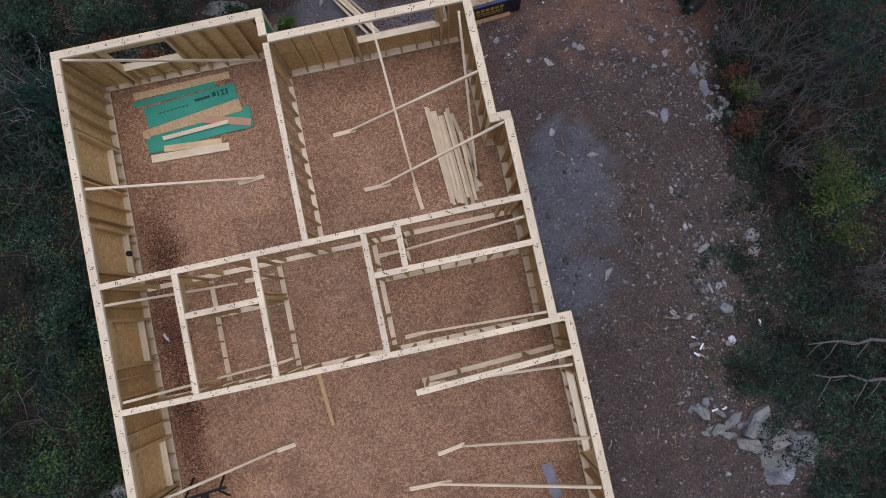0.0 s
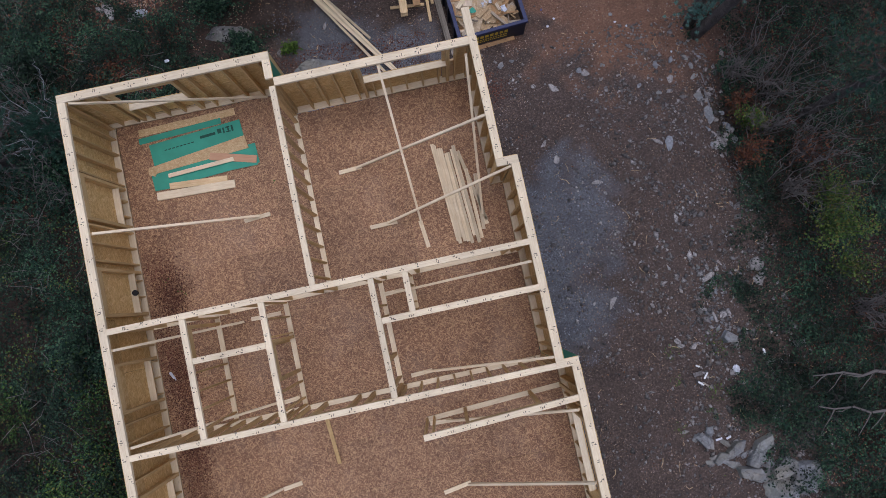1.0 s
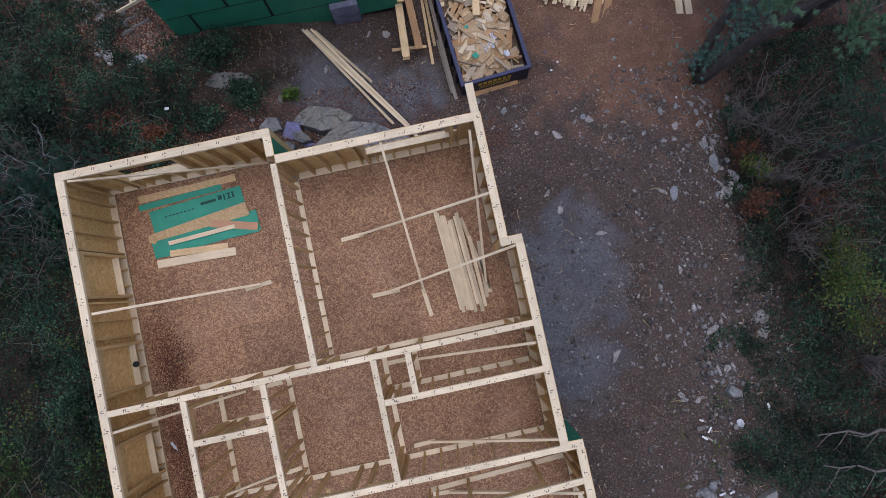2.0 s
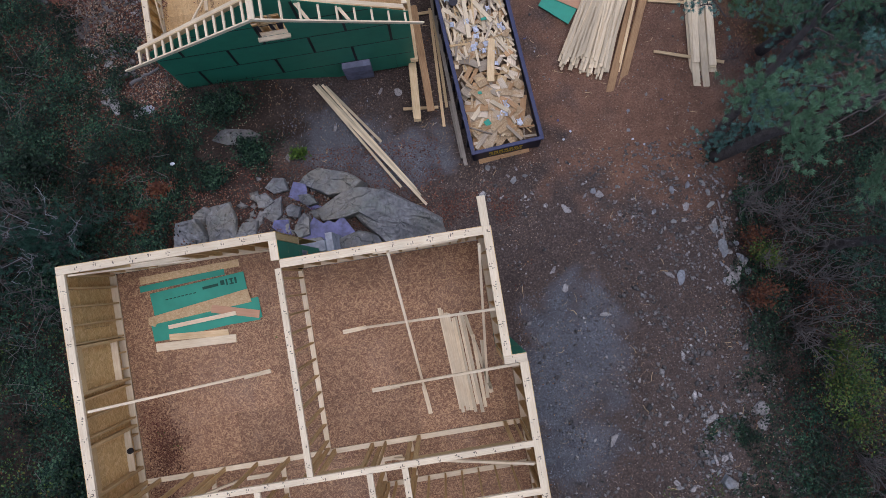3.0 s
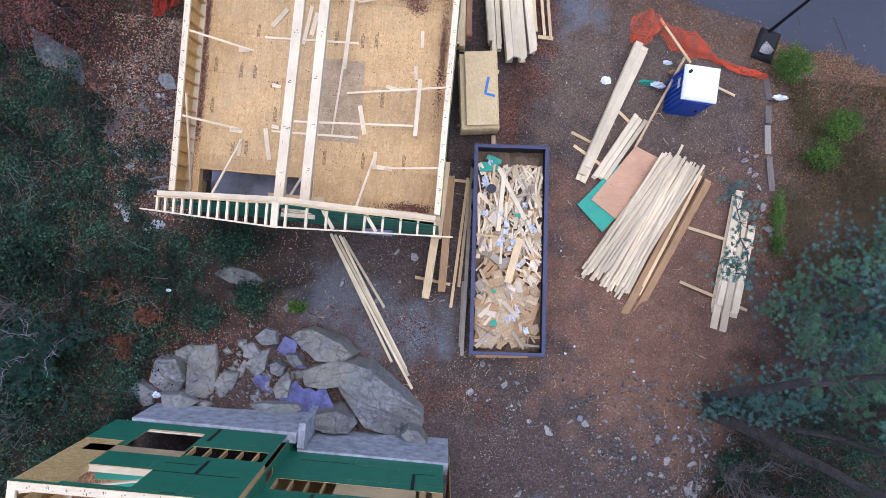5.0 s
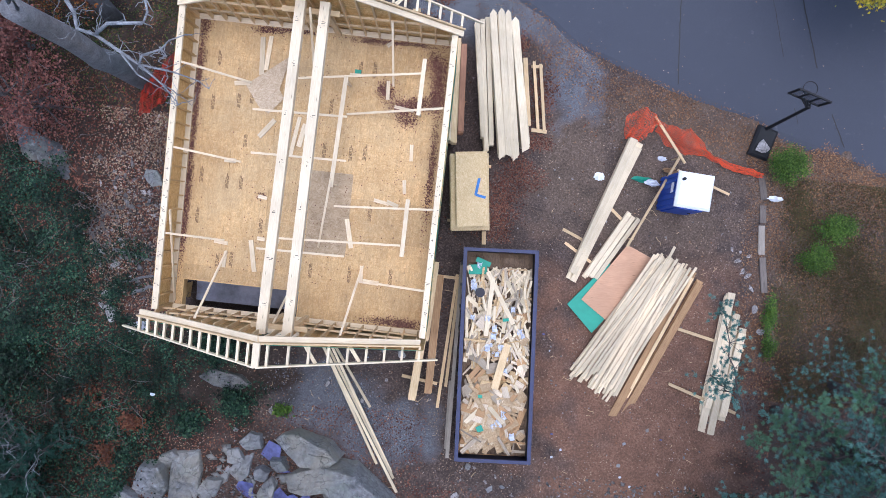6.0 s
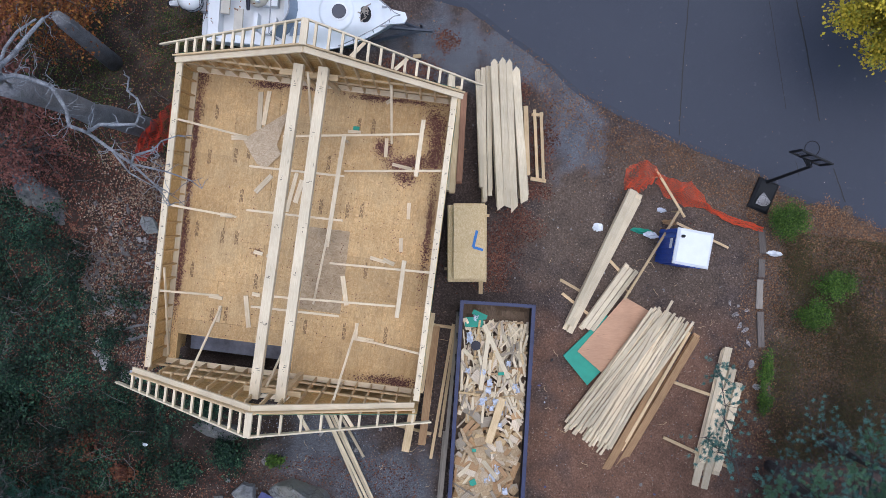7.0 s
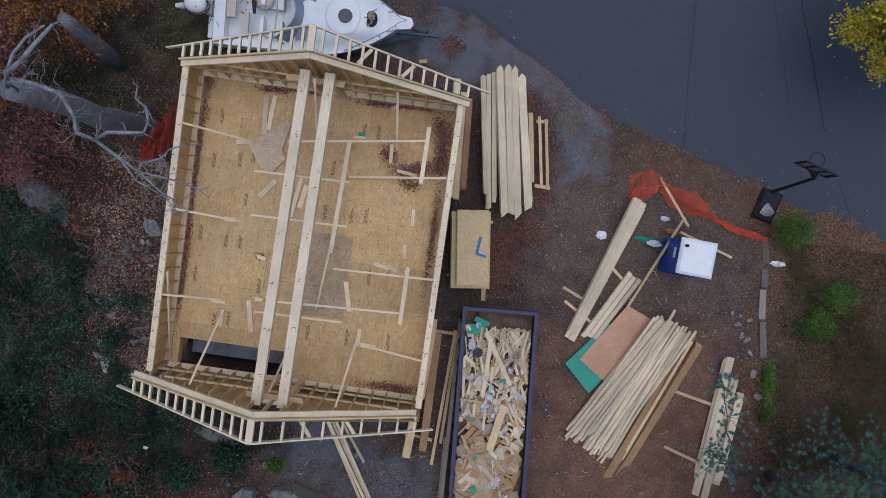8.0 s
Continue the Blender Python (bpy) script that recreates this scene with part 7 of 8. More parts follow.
for k, (x, y, a) in enumerate(((-8.0, 12.9, 0.30), (-8.3, 13.1, 0.18), (9.65, -1.3, 0.18), (10.86, 0.05, 0.3), (10.85, -0.4, 0.22), (8.35, -2.04, 0.2), (7.97, -1.96, 0.14), (-8.2, 13.5, 0.2), (-7.2, 12.5, 0.22), (-8.1, 14.4, 0.15), (-8.6, 14.8, 0.16), (11.0, 4.1, 0.24), (10.75, 4.0, 0.16), (11.25, 4.3, 0.17), (11.1, 4.9, 0.16), (10.9, 5.6, 0.15), (11.1, 5.8, 0.14), (10.8, 5.9, 0.13), (11.3, 6.0, 0.16), (11.0, 5.35, 0.12), (11.6, 4.5, 0.17), (10.95, -0.1, 0.24), (10.8, -0.5, 0.2), (13.04, 15.8, 0.16), (12.9, 16.2, 0.14), (13.2, 15.1, 0.17), (13.5, 14.35, 0.18), (12.25, 17.1, 0.12))):
    s = Shape()
    stone_shape(s, (x, y, gz(x, y) + a * 0.2), (a * r.uniform(0.9, 1.4), a * r.uniform(0.5, 0.9), a * 0.45), r, sub=3)
    tagged(put("stone", s.mesh("stone", PEBBLE)), "larger pale stone half sunk in leaves", "stone", "stones on the site")

for k, (x, y, a) in enumerate(((8.0, 7.59, 0.17), (9.74, 7.21, 0.19), (10.27, 7.26, 0.17), (10.82, 7.27, 0.18), (11.34, 7.23, 0.16), (10.91, 6.9, 0.15), (10.84, 6.5, 0.17), (8.96, 6.58, 0.13), (9.45, 6.14, 0.15), (10.7, 5.69, 0.26), (10.84, 5.01, 0.40), (11.53, 4.61, 0.27), (11.76, 4.51, 0.15), (9.22, 4.37, 0.26), (11.47, 5.16, 0.2), (10.6, 4.6, 0.17), (11.71, 4.17, 0.18), (10.61, 4.03, 0.12), (8.89, 9.51, 0.10), (9.06, 10.22, 0.09), (11.16, 9.9, 0.10), (9.81, 10.7, 0.10), (10.22, 9.33, 0.11), (3.9, 9.0, 0.2), (4.7, 8.4, 0.2), (5.1, 8.5, 0.13), (7.2, 7.6, 0.16))):
    s = Shape()
    stone_shape(s, (x, y, gz(x, y) + a * 0.15), (a * r.uniform(0.55, 0.8), a * r.uniform(0.75, 1.15), a * 0.35), r, sub=3)
    tagged(put("stone", s.mesh("stone", ROCK_PALE)), "pale blue-grey split stone lying on red soil", "stone", "stones on the site")


def chips(name, label, n, area, weight, lo, hi, seed, mat=PEBBLE):
    """Loose stone chips strewn over an area where weight allows."""
    g = np.random.default_rng(seed)
    x, y = g.uniform(area[0], area[1], n), g.uniform(area[2], area[3], n)
    keep = g.random(n) < weight(x, y)
    x, y = x[keep], y[keep]
    n = len(x)
    size = lo + (hi - lo) * g.random(n) ** 7
    base = np.array([[1, 0, 0], [-1, 0, 0], [0, 1, 0], [0, -1, 0], [0, 0, 1], [0, 0, -1]], float)
    faces = np.array([[0, 2, 4], [2, 1, 4], [1, 3, 4], [3, 0, 4], [2, 0, 5], [1, 2, 5], [3, 1, 5], [0, 3, 5]])
    v = base[None] * g.uniform(0.55, 1.25, (n, 6, 1)) + g.normal(0, 0.12, (n, 6, 3))
    v *= np.stack([size * g.uniform(0.8, 1.5, n), size * g.uniform(0.6, 1.0, n), size * g.uniform(0.2, 0.45, n)], 1)[:, None]
    a = g.uniform(0, 6.28, n)
    c, s = np.cos(a)[:, None], np.sin(a)[:, None]
    vx, vy = v[..., 0] * c - v[..., 1] * s, v[..., 0] * s + v[..., 1] * c
    v = np.stack([vx + x[:, None], vy + y[:, None], v[..., 2] + (ground_z(x, y) + size * 0.1)[:, None]], -1).reshape(-1, 3)
    f = (np.arange(n)[:, None, None] * 6 + faces[None]).reshape(-1, 3)
    tagged(put(name, scatter_mesh(name, v, f, mat)), label, "stones", kind="stuff")


def under_house(x, y):
    return ((x > -6.5) & (x < 3.8) & (y < 7.2)) | ((x > -5.7) & (x < 2.2) & (y > 13.4) & (y < 22.4)) | ((x > 3.0) & (x < 5.8) & (y > 9.4) & (y < 16.4))


def clear(x, y):
    road = np.interp(x, [e[0] for e in ROAD_EDGE], [e[1] for e in ROAD_EDGE])
    return ~under_house(x, y) & (y < road - 0.05)


def patches(x, y, f=0.9, lo=-0.1, hi=0.4):
    v = np.array([noise.noise(Vector((a * f, b * f, 4.0))) for a, b in zip(x, y)])
    return smooth01(lo, hi, v)


chips("stone_chips", "grey and white stone chips over the soil", 62000, (3.5, 11.6, -8, 9), lambda x, y: clear(x, y) * (0.2 + 0.8 * patches(x, y)) * (0.3 + 0.7 * smooth01(5.5, 8.5, x)), 0.005, 0.085, 11)
chips("stone_chips", "small stones over the reddish soil", 9000, (-3, 13, 8, 24), lambda x, y: clear(x, y) * 0.5 * smooth01(-4, -1, x), 0.006, 0.05, 12)
chips("stone_chips", "angular pale stones strewn near the bushes", 3600, (6.8, 10.6, -6.5, 3.2), lambda x, y: blob(x, y, [(8.7, -1.4, 1.0, 1.8), (9.4, 0.8, 0.8, 1.2), (8.6, -4.6, 0.9, 0.9), (8.2, 0.6, 0.8, 1.2)]), 0.012, 0.14, 17)
chips("gravel", "fine blue-grey gravel beside the house", 66000, (3.6, 7.4, -3.4, 5.2), lambda x, y: clear(x, y) * blob(x, y, GRAVEL_SPOTS[:3]), 0.008, 0.028, 13, GRAVEL)
chips("gravel", "fine grey gravel by the long boards", 14000, (-3, 2.5, 8.6, 12.8), lambda x, y: clear(x, y) * blob(x, y, GRAVEL_SPOTS[3:5]), 0.008, 0.034, 14, GRAVEL)
chips("stone_chips", "scattered pale split stones over the soil", 2600, (4.2, 11.8, -8, 9), lambda x, y: clear(x, y) * (0.25 + 0.75 * smooth01(6.5, 9.0, x)) * (0.35 + 0.65 * patches(x, y, 0.7, -0.2, 0.3)), 0.03, 0.13, 19)
chips("stone_chips", "pale stone shards heaped at the edge of the bushes", 260, (8.2, 10.2, -3.2, 0.6), lambda x, y: blob(x, y, [(9.1, -1.9, 0.7, 0.7), (9.3, -0.4, 0.7, 0.8)]), 0.04, 0.16, 23, ROCK_PALE)
chips("rubble", "broken grey stones packed between the ledge rocks", 900, (-6.8, -1.2, 7.15, 9.7), lambda x, y: blob(x, y, [(-3.4, 8.3, 1.3, 1.1), (-4.9, 7.8, 1.5, 0.9), (-2.2, 8.8, 0.8, 0.6)]), 0.05, 0.24, 20, ROCK)
chips("rubble", "stony rubble in leaves beside the house", 2500, (-9.6, -6.0, 12.6, 18), lambda x, y: clear(x, y) * blob(x, y, [(-7.6, 15.6, 1.6, 2.6)]), 0.02, 0.14, 15)
chips("stone_chips", "stone chips on the wooded edge", 900, (10.0, 12.6, -7, 8), lambda x, y: 0.6 * np.ones_like(x), 0.03, 0.16, 16)


# ---- fallen leaves, ground cover ----
def strew(name, label, n, area, weight, size, mat, seed, lift=0.015, flat=0.75, height=None):
    g = np.random.default_rng(seed)
    x, y = g.uniform(area[0], area[1], n), g.uniform(area[2], area[3], n)
    keep = g.random(n) < weight(x, y)
    x, y = x[keep], y[keep]
    z = ground_z(x, y) + lift + 0.01 * g.random(len(x))
    if height:
        z = z + height(x, y) * g.random(len(x)) ** 0.6
    ob = put(name, leaf_cloud(name, np.stack([x, y, z], 1), size, mat, flat, r=g))
    return tagged(ob, label, "leaves", kind="stuff")


strew("fallen_leaves", "brown fallen leaves over the site", 30000, (-12, 18, -8, 27), lambda x, y: clear(x, y) * (0.12 + 0.6 * patches(x, y, 0.5, 0.0, 0.5)) * (1 - 0.75 * smooth01(4, 5, x) * (1 - smooth01(10, 11.5, x)) * (1 - smooth01(17, 19, y))), 0.07, LITTER, 31)
road_y = lambda x: np.interp(x, [e[0] for e in ROAD_EDGE], [e[1] for e in ROAD_EDGE])
strew("fallen_leaves", "drift of brown leaves along the road edge", 90000, (1.5, 19, 17.5, 27), lambda x, y: smooth01(2.6, 0.5, road_y(x) - y) * (0.35 + 0.65 * patches(x, y, 0.8, -0.3, 0.3)) * smooth01(0.35, -0.15, y - road_y(x) - 0.15 * np.sin(3 * x)) * smooth01(2.5, 7.0, x), 0.055, DRIFT, 32, 0.02)


strew("fallen_leaves", "sparse leaves lying on the road", 900, (0, 22, 21, 31), lambda x, y: (y > road_y(x)) * (0.25 + 0.75 * smooth01(2.5, 0.3, y - road_y(x))) * 0.5, 0.055, WOODCHIP, 43, 0.10)


def soft_blob(spots):
    return lambda x, y: blob(x, y, spots) * ~under_house(x, y)


strew("wood_chips", "pale wood chips and dead leaves trodden into the soil", 26000, (3.2, 13, -8, 20.5), lambda x, y: clear(x, y) * (0.25 + 0.75 * patches(x, y, 0.8, -0.2, 0.4)), 0.042, WOODCHIP, 38, 0.012, 0.8)
strew("wood_chips", "pale chips and leaves between the houses", 6000, (-6, 4, 7.4, 13.4), lambda x, y: clear(x, y) * (0.2 + 0.8 * patches(x, y, 0.8, -0.2, 0.4)), 0.045, WOODCHIP, 39, 0.012, 0.8)
strew("leaf_heap", "heaps of dark red leaves between the stacks", 70000, (-1, 6.5, 16, 27.0), soft_blob([(4.1, 17.7, 0.7, 1.4), (5.2, 21.7, 0.5, 1.3), (1.38, 24.9, 0.42, 0.42), (5.2, 21.7, 0.5, 0.6), (4.3, 23.4, 0.35, 0.55), (5.1, 20.0, 0.5, 0.45), (4.6, 18.9, 0.8, 0.6), (0.4, 23.7, 1.3, 0.5)]), 0.065, LITTER_RED, 34)
strew("fallen_leaves", "dark red leaf litter under the trees", 30000, (-15, -5.7, 6.8, 21.5), lambda x, y: clear(x, y) * 0.9 * smooth01(21.5, 19.5, y), 0.085, LITTER_RED, 35)
strew("fallen_leaves", "tan and brown leaves on thin grass behind the boat", 15000, (-15, -4, 18.5, 29), lambda x, y: clear(x, y) * smooth01(18.5, 21.0, y) * (0.3 + 0.7 * patches(x, y, 0.7, -0.3, 0.3)), 0.07, LITTER, 40)
strew("fallen_leaves", "pale tan leaves on the bank beside the house", 14000, (-10, -5.6, 12.8, 19.5), lambda x, y: clear(x, y) * smooth01(-10, -8.3, x) * (0.3 + 0.7 * patches(x, y, 0.9, -0.3, 0.3)), 0.07, WOODCHIP, 42)
strew("grass", "thin dull grass under the trees", 60000, (-15, -3, 18.5, 29), lambda x, y: clear(x, y) * smooth01(18.5, 21.5, y) * (0.2 + 0.8 * patches(x, y, 0.4, -0.3, 0.3)), 0.06, BUSH_DIM, 41, 0.0, 0.2, lambda x, y: 0.06 * np.ones_like(x))
strew("fallen_leaves", "dark leaf litter under the pines", 16000, (11.2, 19, -8, 13), lambda x, y: clear(x, y) * smooth01(11.2, 12.5, x - 1.3 * smooth01(7.5, 9, y)), 0.075, LITTER_RED, 36)
strew("fallen_leaves", "brown leaves over the lawn", 30000, (12.6, 19, 12, 21), lambda x, y: clear(x, y) * (0.3 + 0.7 * patches(x, y, 0.6, -0.3, 0.3)), 0.06, DRIFT, 78)
strew("fallen_leaves", "drift of rusty leaves beside the ledge", 4200, (0.6, 5.6, 6.8, 9.6), soft_blob([(4.2, 7.7, 0.5, 0.6), (2.8, 7.9, 0.8, 0.5)]), 0.065, LITTER_RED, 79)
strew("fallen_leaves", "brown leaves caught between rocks", 7000, (-6.5, 2.4, 6.9, 10.5), lambda x, y: clear(x, y) * 0.8, 0.06, LITTER_RED, 37, 0.03)


def deck_leaves(name, label, n, spots, z, mat, seed, inside):
    g = np.random.default_rng(seed)
    pts = []
    for cx, cy, rx, ry in spots:
        k = int(n * rx * ry)
        pts.append(np.stack([g.normal(cx, rx, k), g.normal(cy, ry, k)], 1))
    p = np.concatenate(pts)
    p = p[(p[:, 0] > inside[0]) & (p[:, 0] < inside[1]) & (p[:, 1] > inside[2]) & (p[:, 1] < inside[3])]
    pts = np.concatenate([p, np.full((len(p), 1), z) + g.uniform(0.006, 0.03, (len(p), 1))], 1)
    tagged(put(name, leaf_cloud(name, pts, 0.042, mat, 0.8, r=g)), label, "leaves", kind="stuff")


deck_leaves("leaf_drift", "plum brown leaves drifted on the deck", 20000, [(1.5, 21.5, 0.15, 0.22), (1.68, 21.0, 0.12, 0.35), (1.66, 20.45, 0.13, 0.25), (1.2, 20.28, 0.25, 0.10), (0.75, 20.2, 0.25, 0.09), (0.2, 20.5, 0.13, 0.14), (0.08, 20.55, 0.12, 0.12), (0.86, 19.8, 0.16, 0.12), (0.6, 20.02, 0.16, 0.08), (1.72, 18.3, 0.06, 0.8), (1.0, 13.82, 0.40, 0.07), (1.4, 13.8, 0.25, 0.09),
            (-5.28, 21.8, 0.10, 0.14), (-5.3, 20.6, 0.05, 0.7), (-5.32, 19.0, 0.05, 0.9), (-5.33, 17.2, 0.07, 0.6), (-5.33, 16.0, 0.05, 0.6), (-3.4, 21.92, 0.25, 0.06), (-0.4, 21.92, 0.35, 0.05), (0.6, 21.95, 0.5, 0.035), (-2.6, 21.98, 0.5, 0.03), (-3.15, 17.12, 0.08, 0.05)], D2, LITTER_PLUM, 51, (-5.38, 1.9, 13.7, 22.1))
deck_leaves("leaf_drift", "sparse dark leaves scattered on the deck", 80, [(1.0, 17.6, 0.45, 0.4), (1.1, 18.6, 0.4, 0.6), (0.5, 18.9, 0.5, 0.5), (0.75, 17.3, 0.15, 0.12), (-3.2, 15.4, 0.3, 0.3), (-4.4, 15.2, 0.4, 0.3), (-1.5, 17.0, 2.0, 2.4)], D2, LITTER_PLUM, 54, (-5.38, 1.9, 14.5, 22.1))
deck_leaves("leaf_drift", "sparse brown leaves on the deck", 30, [(-1.7, 18, 2.2, 2.6)], D2, LITTER, 52, (-5.38, 1.9, 14.5, 22.1))
deck_leaves("leaf_drift", "dark red leaves drifted along the house floor", 6500, [(-5.75, 3.0, 0.2, 0.5), (-5.6, 2.3, 0.25, 0.3), (-5.8, 1.0, 0.2, 0.6), (-5.7, 0.0, 0.22, 0.6), (-5.75, -2.0, 0.2, 0.9), (-5.6, -1.4, 0.2, 0.3), (-5.45, 2.7, 0.2, 0.45), (-5.5, 0.4, 0.16, 0.5)], 0.0, LITTER_RED, 53, (-6.12, 3.1, -6.5, 6.9))

deck_leaves("leaf_drift", "brown leaves drifted along the house floor", 2600, [(-5.55, 2.6, 0.3, 0.5), (-5.7, 0.5, 0.25, 0.8), (-5.75, -2.0, 0.22, 0.9)], 0.0, LITTER, 55, (-6.12, 3.1, -6.5, 6.9))
deck_leaves("sprouts", "small green weeds in the leaf drift", 1500, [(-5.3, 2.55, 0.07, 0.06), (-5.62, 3.0, 0.06, 0.05), (-2.52, 4.75, 0.05, 0.07)], 0.01, BUSH, 56, (-6.12, 3.1, -6.5, 6.9))

hummock = lambda x, y: 0.12 + 0.75 * patches(x, y, 0.55, -0.35, 0.5)
def wander(y):
    return 0.45 * np.sin(y * 1.9) + 0.3 * np.sin(y * 4.3 + 1.0)


def bank_edge(x, y):
    e = np.interp(y, [7, 8.8, 12.3, 13.4, 15.2, 17.0, 18.5], [-6.6, -5.6, -6.0, -7.6, -8.2, -10.0, -13.0]) + wander(y) * 0.6
    return smooth01(e + 0.9, e - 0.9, x + 2.2 * (patches(x, y, 1.1, -0.5, 0.5) - 0.5))


def wood_edge(x, y):
    e = np.interp(y, [-9, -6.8, -5.7, -4.2, -3, -2, -1, 1, 4, 6, 9], [10.8, 10.9, 9.9, 8.9, 9.2, 9.8, 9.9, 10.4, 11.3, 11.8, 12.2]) + wander(y) * 0.5
    return smooth01(e - 0.6, e + 0.9, x - 1.6 * (patches(x, y, 1.1, -0.5, 0.5) - 0.5))


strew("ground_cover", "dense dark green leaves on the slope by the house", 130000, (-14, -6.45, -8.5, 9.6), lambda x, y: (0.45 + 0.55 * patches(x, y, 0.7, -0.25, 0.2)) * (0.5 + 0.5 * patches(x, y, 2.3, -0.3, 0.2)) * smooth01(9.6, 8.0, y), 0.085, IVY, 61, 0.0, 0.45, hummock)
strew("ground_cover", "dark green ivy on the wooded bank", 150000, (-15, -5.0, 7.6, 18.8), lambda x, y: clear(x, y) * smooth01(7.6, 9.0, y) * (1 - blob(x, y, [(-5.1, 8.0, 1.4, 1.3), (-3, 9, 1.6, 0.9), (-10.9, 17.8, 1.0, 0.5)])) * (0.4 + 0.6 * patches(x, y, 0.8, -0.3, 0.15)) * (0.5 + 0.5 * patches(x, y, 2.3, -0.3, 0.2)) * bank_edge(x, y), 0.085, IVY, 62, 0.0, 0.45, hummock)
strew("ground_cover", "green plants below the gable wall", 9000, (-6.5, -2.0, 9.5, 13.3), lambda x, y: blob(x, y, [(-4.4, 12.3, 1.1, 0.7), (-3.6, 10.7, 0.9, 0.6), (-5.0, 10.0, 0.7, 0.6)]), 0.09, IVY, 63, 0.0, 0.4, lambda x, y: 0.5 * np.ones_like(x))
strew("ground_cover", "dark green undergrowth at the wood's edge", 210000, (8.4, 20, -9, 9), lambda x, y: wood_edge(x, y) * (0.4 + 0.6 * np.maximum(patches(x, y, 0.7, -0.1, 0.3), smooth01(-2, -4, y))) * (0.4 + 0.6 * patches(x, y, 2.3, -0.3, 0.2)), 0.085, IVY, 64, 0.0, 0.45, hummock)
strew("weeds", "small green weeds among the stones", 5000, (7, 11, -6, 2), soft_blob([(8.96, -2.1, 0.3, 0.5), (7.57, -2.05, 0.22, 0.3), (8.68, -3.6, 0.4, 0.3), (7.33, -4.45, 0.2, 0.2), (7.97, -6.4, 0.4, 0.4), (7.6, -2.9, 0.2, 0.2), (8.4, -4.1, 0.25, 0.2)]), 0.06, BUSH, 65, 0.0, 0.4, lambda x, y: 0.18 * np.ones_like(x))
strew("grass", "thin olive grass and leaves on the lawn", 85000, (13.6, 19.5, 12, 19.8), lambda x, y: smooth01(13.6, 14.6, x) * (0.25 + 0.75 * patches(x, y, 0.5, -0.3, 0.4)), 0.06, DRY_GRASS, 66, 0.0, 0.2, lambda x, y: 0.08 * np.ones_like(x))


strew("ground_cover", "yellow green leaves among the dark ground cover", 16000, (-14, -6.45, -8.5, 6), lambda x, y: patches(x, y, 0.9, -0.15, 0.35) * patches(x, y, 2.0, -0.3, 0.3), 0.075, BUSH_DIM, 71, 0.25, 0.45, hummock)
strew("ground_cover", "fresh green leaves low on the slope by the house", 46000, (-14, -6.45, -8.5, 2.5), lambda x, y: smooth01(2.5, 0.0, y) * patches(x, y, 0.6, -0.25, 0.3) * (0.4 + 0.6 * patches(x, y, 2.1, -0.3, 0.3)), 0.085, IVY_GREEN, 79, 0.1, 0.45, hummock)
strew("fallen_leaves", "rust and yellow leaves caught in the ground cover", 9000, (-15, -5.5, -8.5, 18.5), lambda x, y: clear(x, y) * 0.5 * patches(x, y, 0.6, -0.1, 0.4), 0.075, AUTUMN_DIM, 72, 0.3, 0.5, hummock)
strew("fallen_leaves", "rust leaves caught in the undergrowth of the wood", 3000, (10.2, 19, -9, 9), lambda x, y: 0.6 * patches(x, y, 0.6, -0.1, 0.4), 0.075, AUTUMN_DIM, 73, 0.25, 0.5, hummock)


def brushwood(name, label, n, area, weight, lo, hi, thick, rise, seed, mat):
    """Fine dead twigs strewn over the ground: three-sided bent sticks."""
    g = np.random.default_rng(seed)
    x, y = g.uniform(area[0], area[1], n), g.uniform(area[2], area[3], n)
    keep = g.random(n) < weight(x, y)
    x, y = x[keep], y[keep]
    n = len(x)
    a, ln = g.uniform(0, 6.28, n), g.uniform(lo, hi, n)
    base = np.stack([x, y, ground_z(x, y) + g.uniform(0.0, rise, n)], 1)
    way = np.stack([np.cos(a), np.sin(a), g.normal(0.1, 0.22, n)], 1) * ln[:, None]
    side = np.stack([-np.sin(a), np.cos(a), np.zeros(n)], 1)
    pts = [base, base + way * 0.4 + side * (g.normal(0, 0.09, n) * ln)[:, None], base + way * 0.75 + side * (g.normal(0, 0.14, n) * ln)[:, None], base + way + side * (g.normal(0, 0.2, n) * ln)[:, None]]
    rad = thick * g.uniform(0.5, 1.4, n)[:, None]
    up = np.array([[0, 0, 1.0]])
    v = np.stack([q + rad * f * (side * math.cos(w) + up * math.sin(w)) for q, f in zip(pts, (1.0, 0.8, 0.55, 0.15)) for w in (0.5, 2.6, 4.7)], 1).reshape(-1, 3)
    quad = np.array([[k * 3 + j, k * 3 + (j + 1) % 3, k * 3 + 3 + (j + 1) % 3, k * 3 + 3 + j] for k in range(3) for j in range(3)])
    f = (np.arange(n)[:, None, None] * 12 + quad[None]).reshape(-1, 4)
    tagged(put(name, scatter_mesh(name, v, f, mat)), label, "twigs", kind="stuff")


brushwood("brushwood", "fine grey dead twigs on the wooded bank", 1500, (-15, -5.8, -8, 18.5), lambda x, y: clear(x, y) * (0.15 + 0.85 * patches(x, y, 0.5, -0.1, 0.3)), 0.3, 1.3, 0.009, 0.9, 74, TWIG)
brushwood("brushwood", "grey dead twigs under the large tree", 260, (-14, -5.8, 12.5, 25), lambda x, y: clear(x, y) * 0.8, 0.3, 1.2, 0.009, 0.25, 75, TWIG)
brushwood("brushwood", "tangled grey twigs at the wood's edge", 1900, (10.6, 18, -9, 9), lambda x, y: wood_edge(x, y) * (0.2 + 0.8 * patches(x, y, 0.5, -0.2, 0.3)), 0.4, 1.8, 0.008, 1.8, 76, TWIG_DARK)
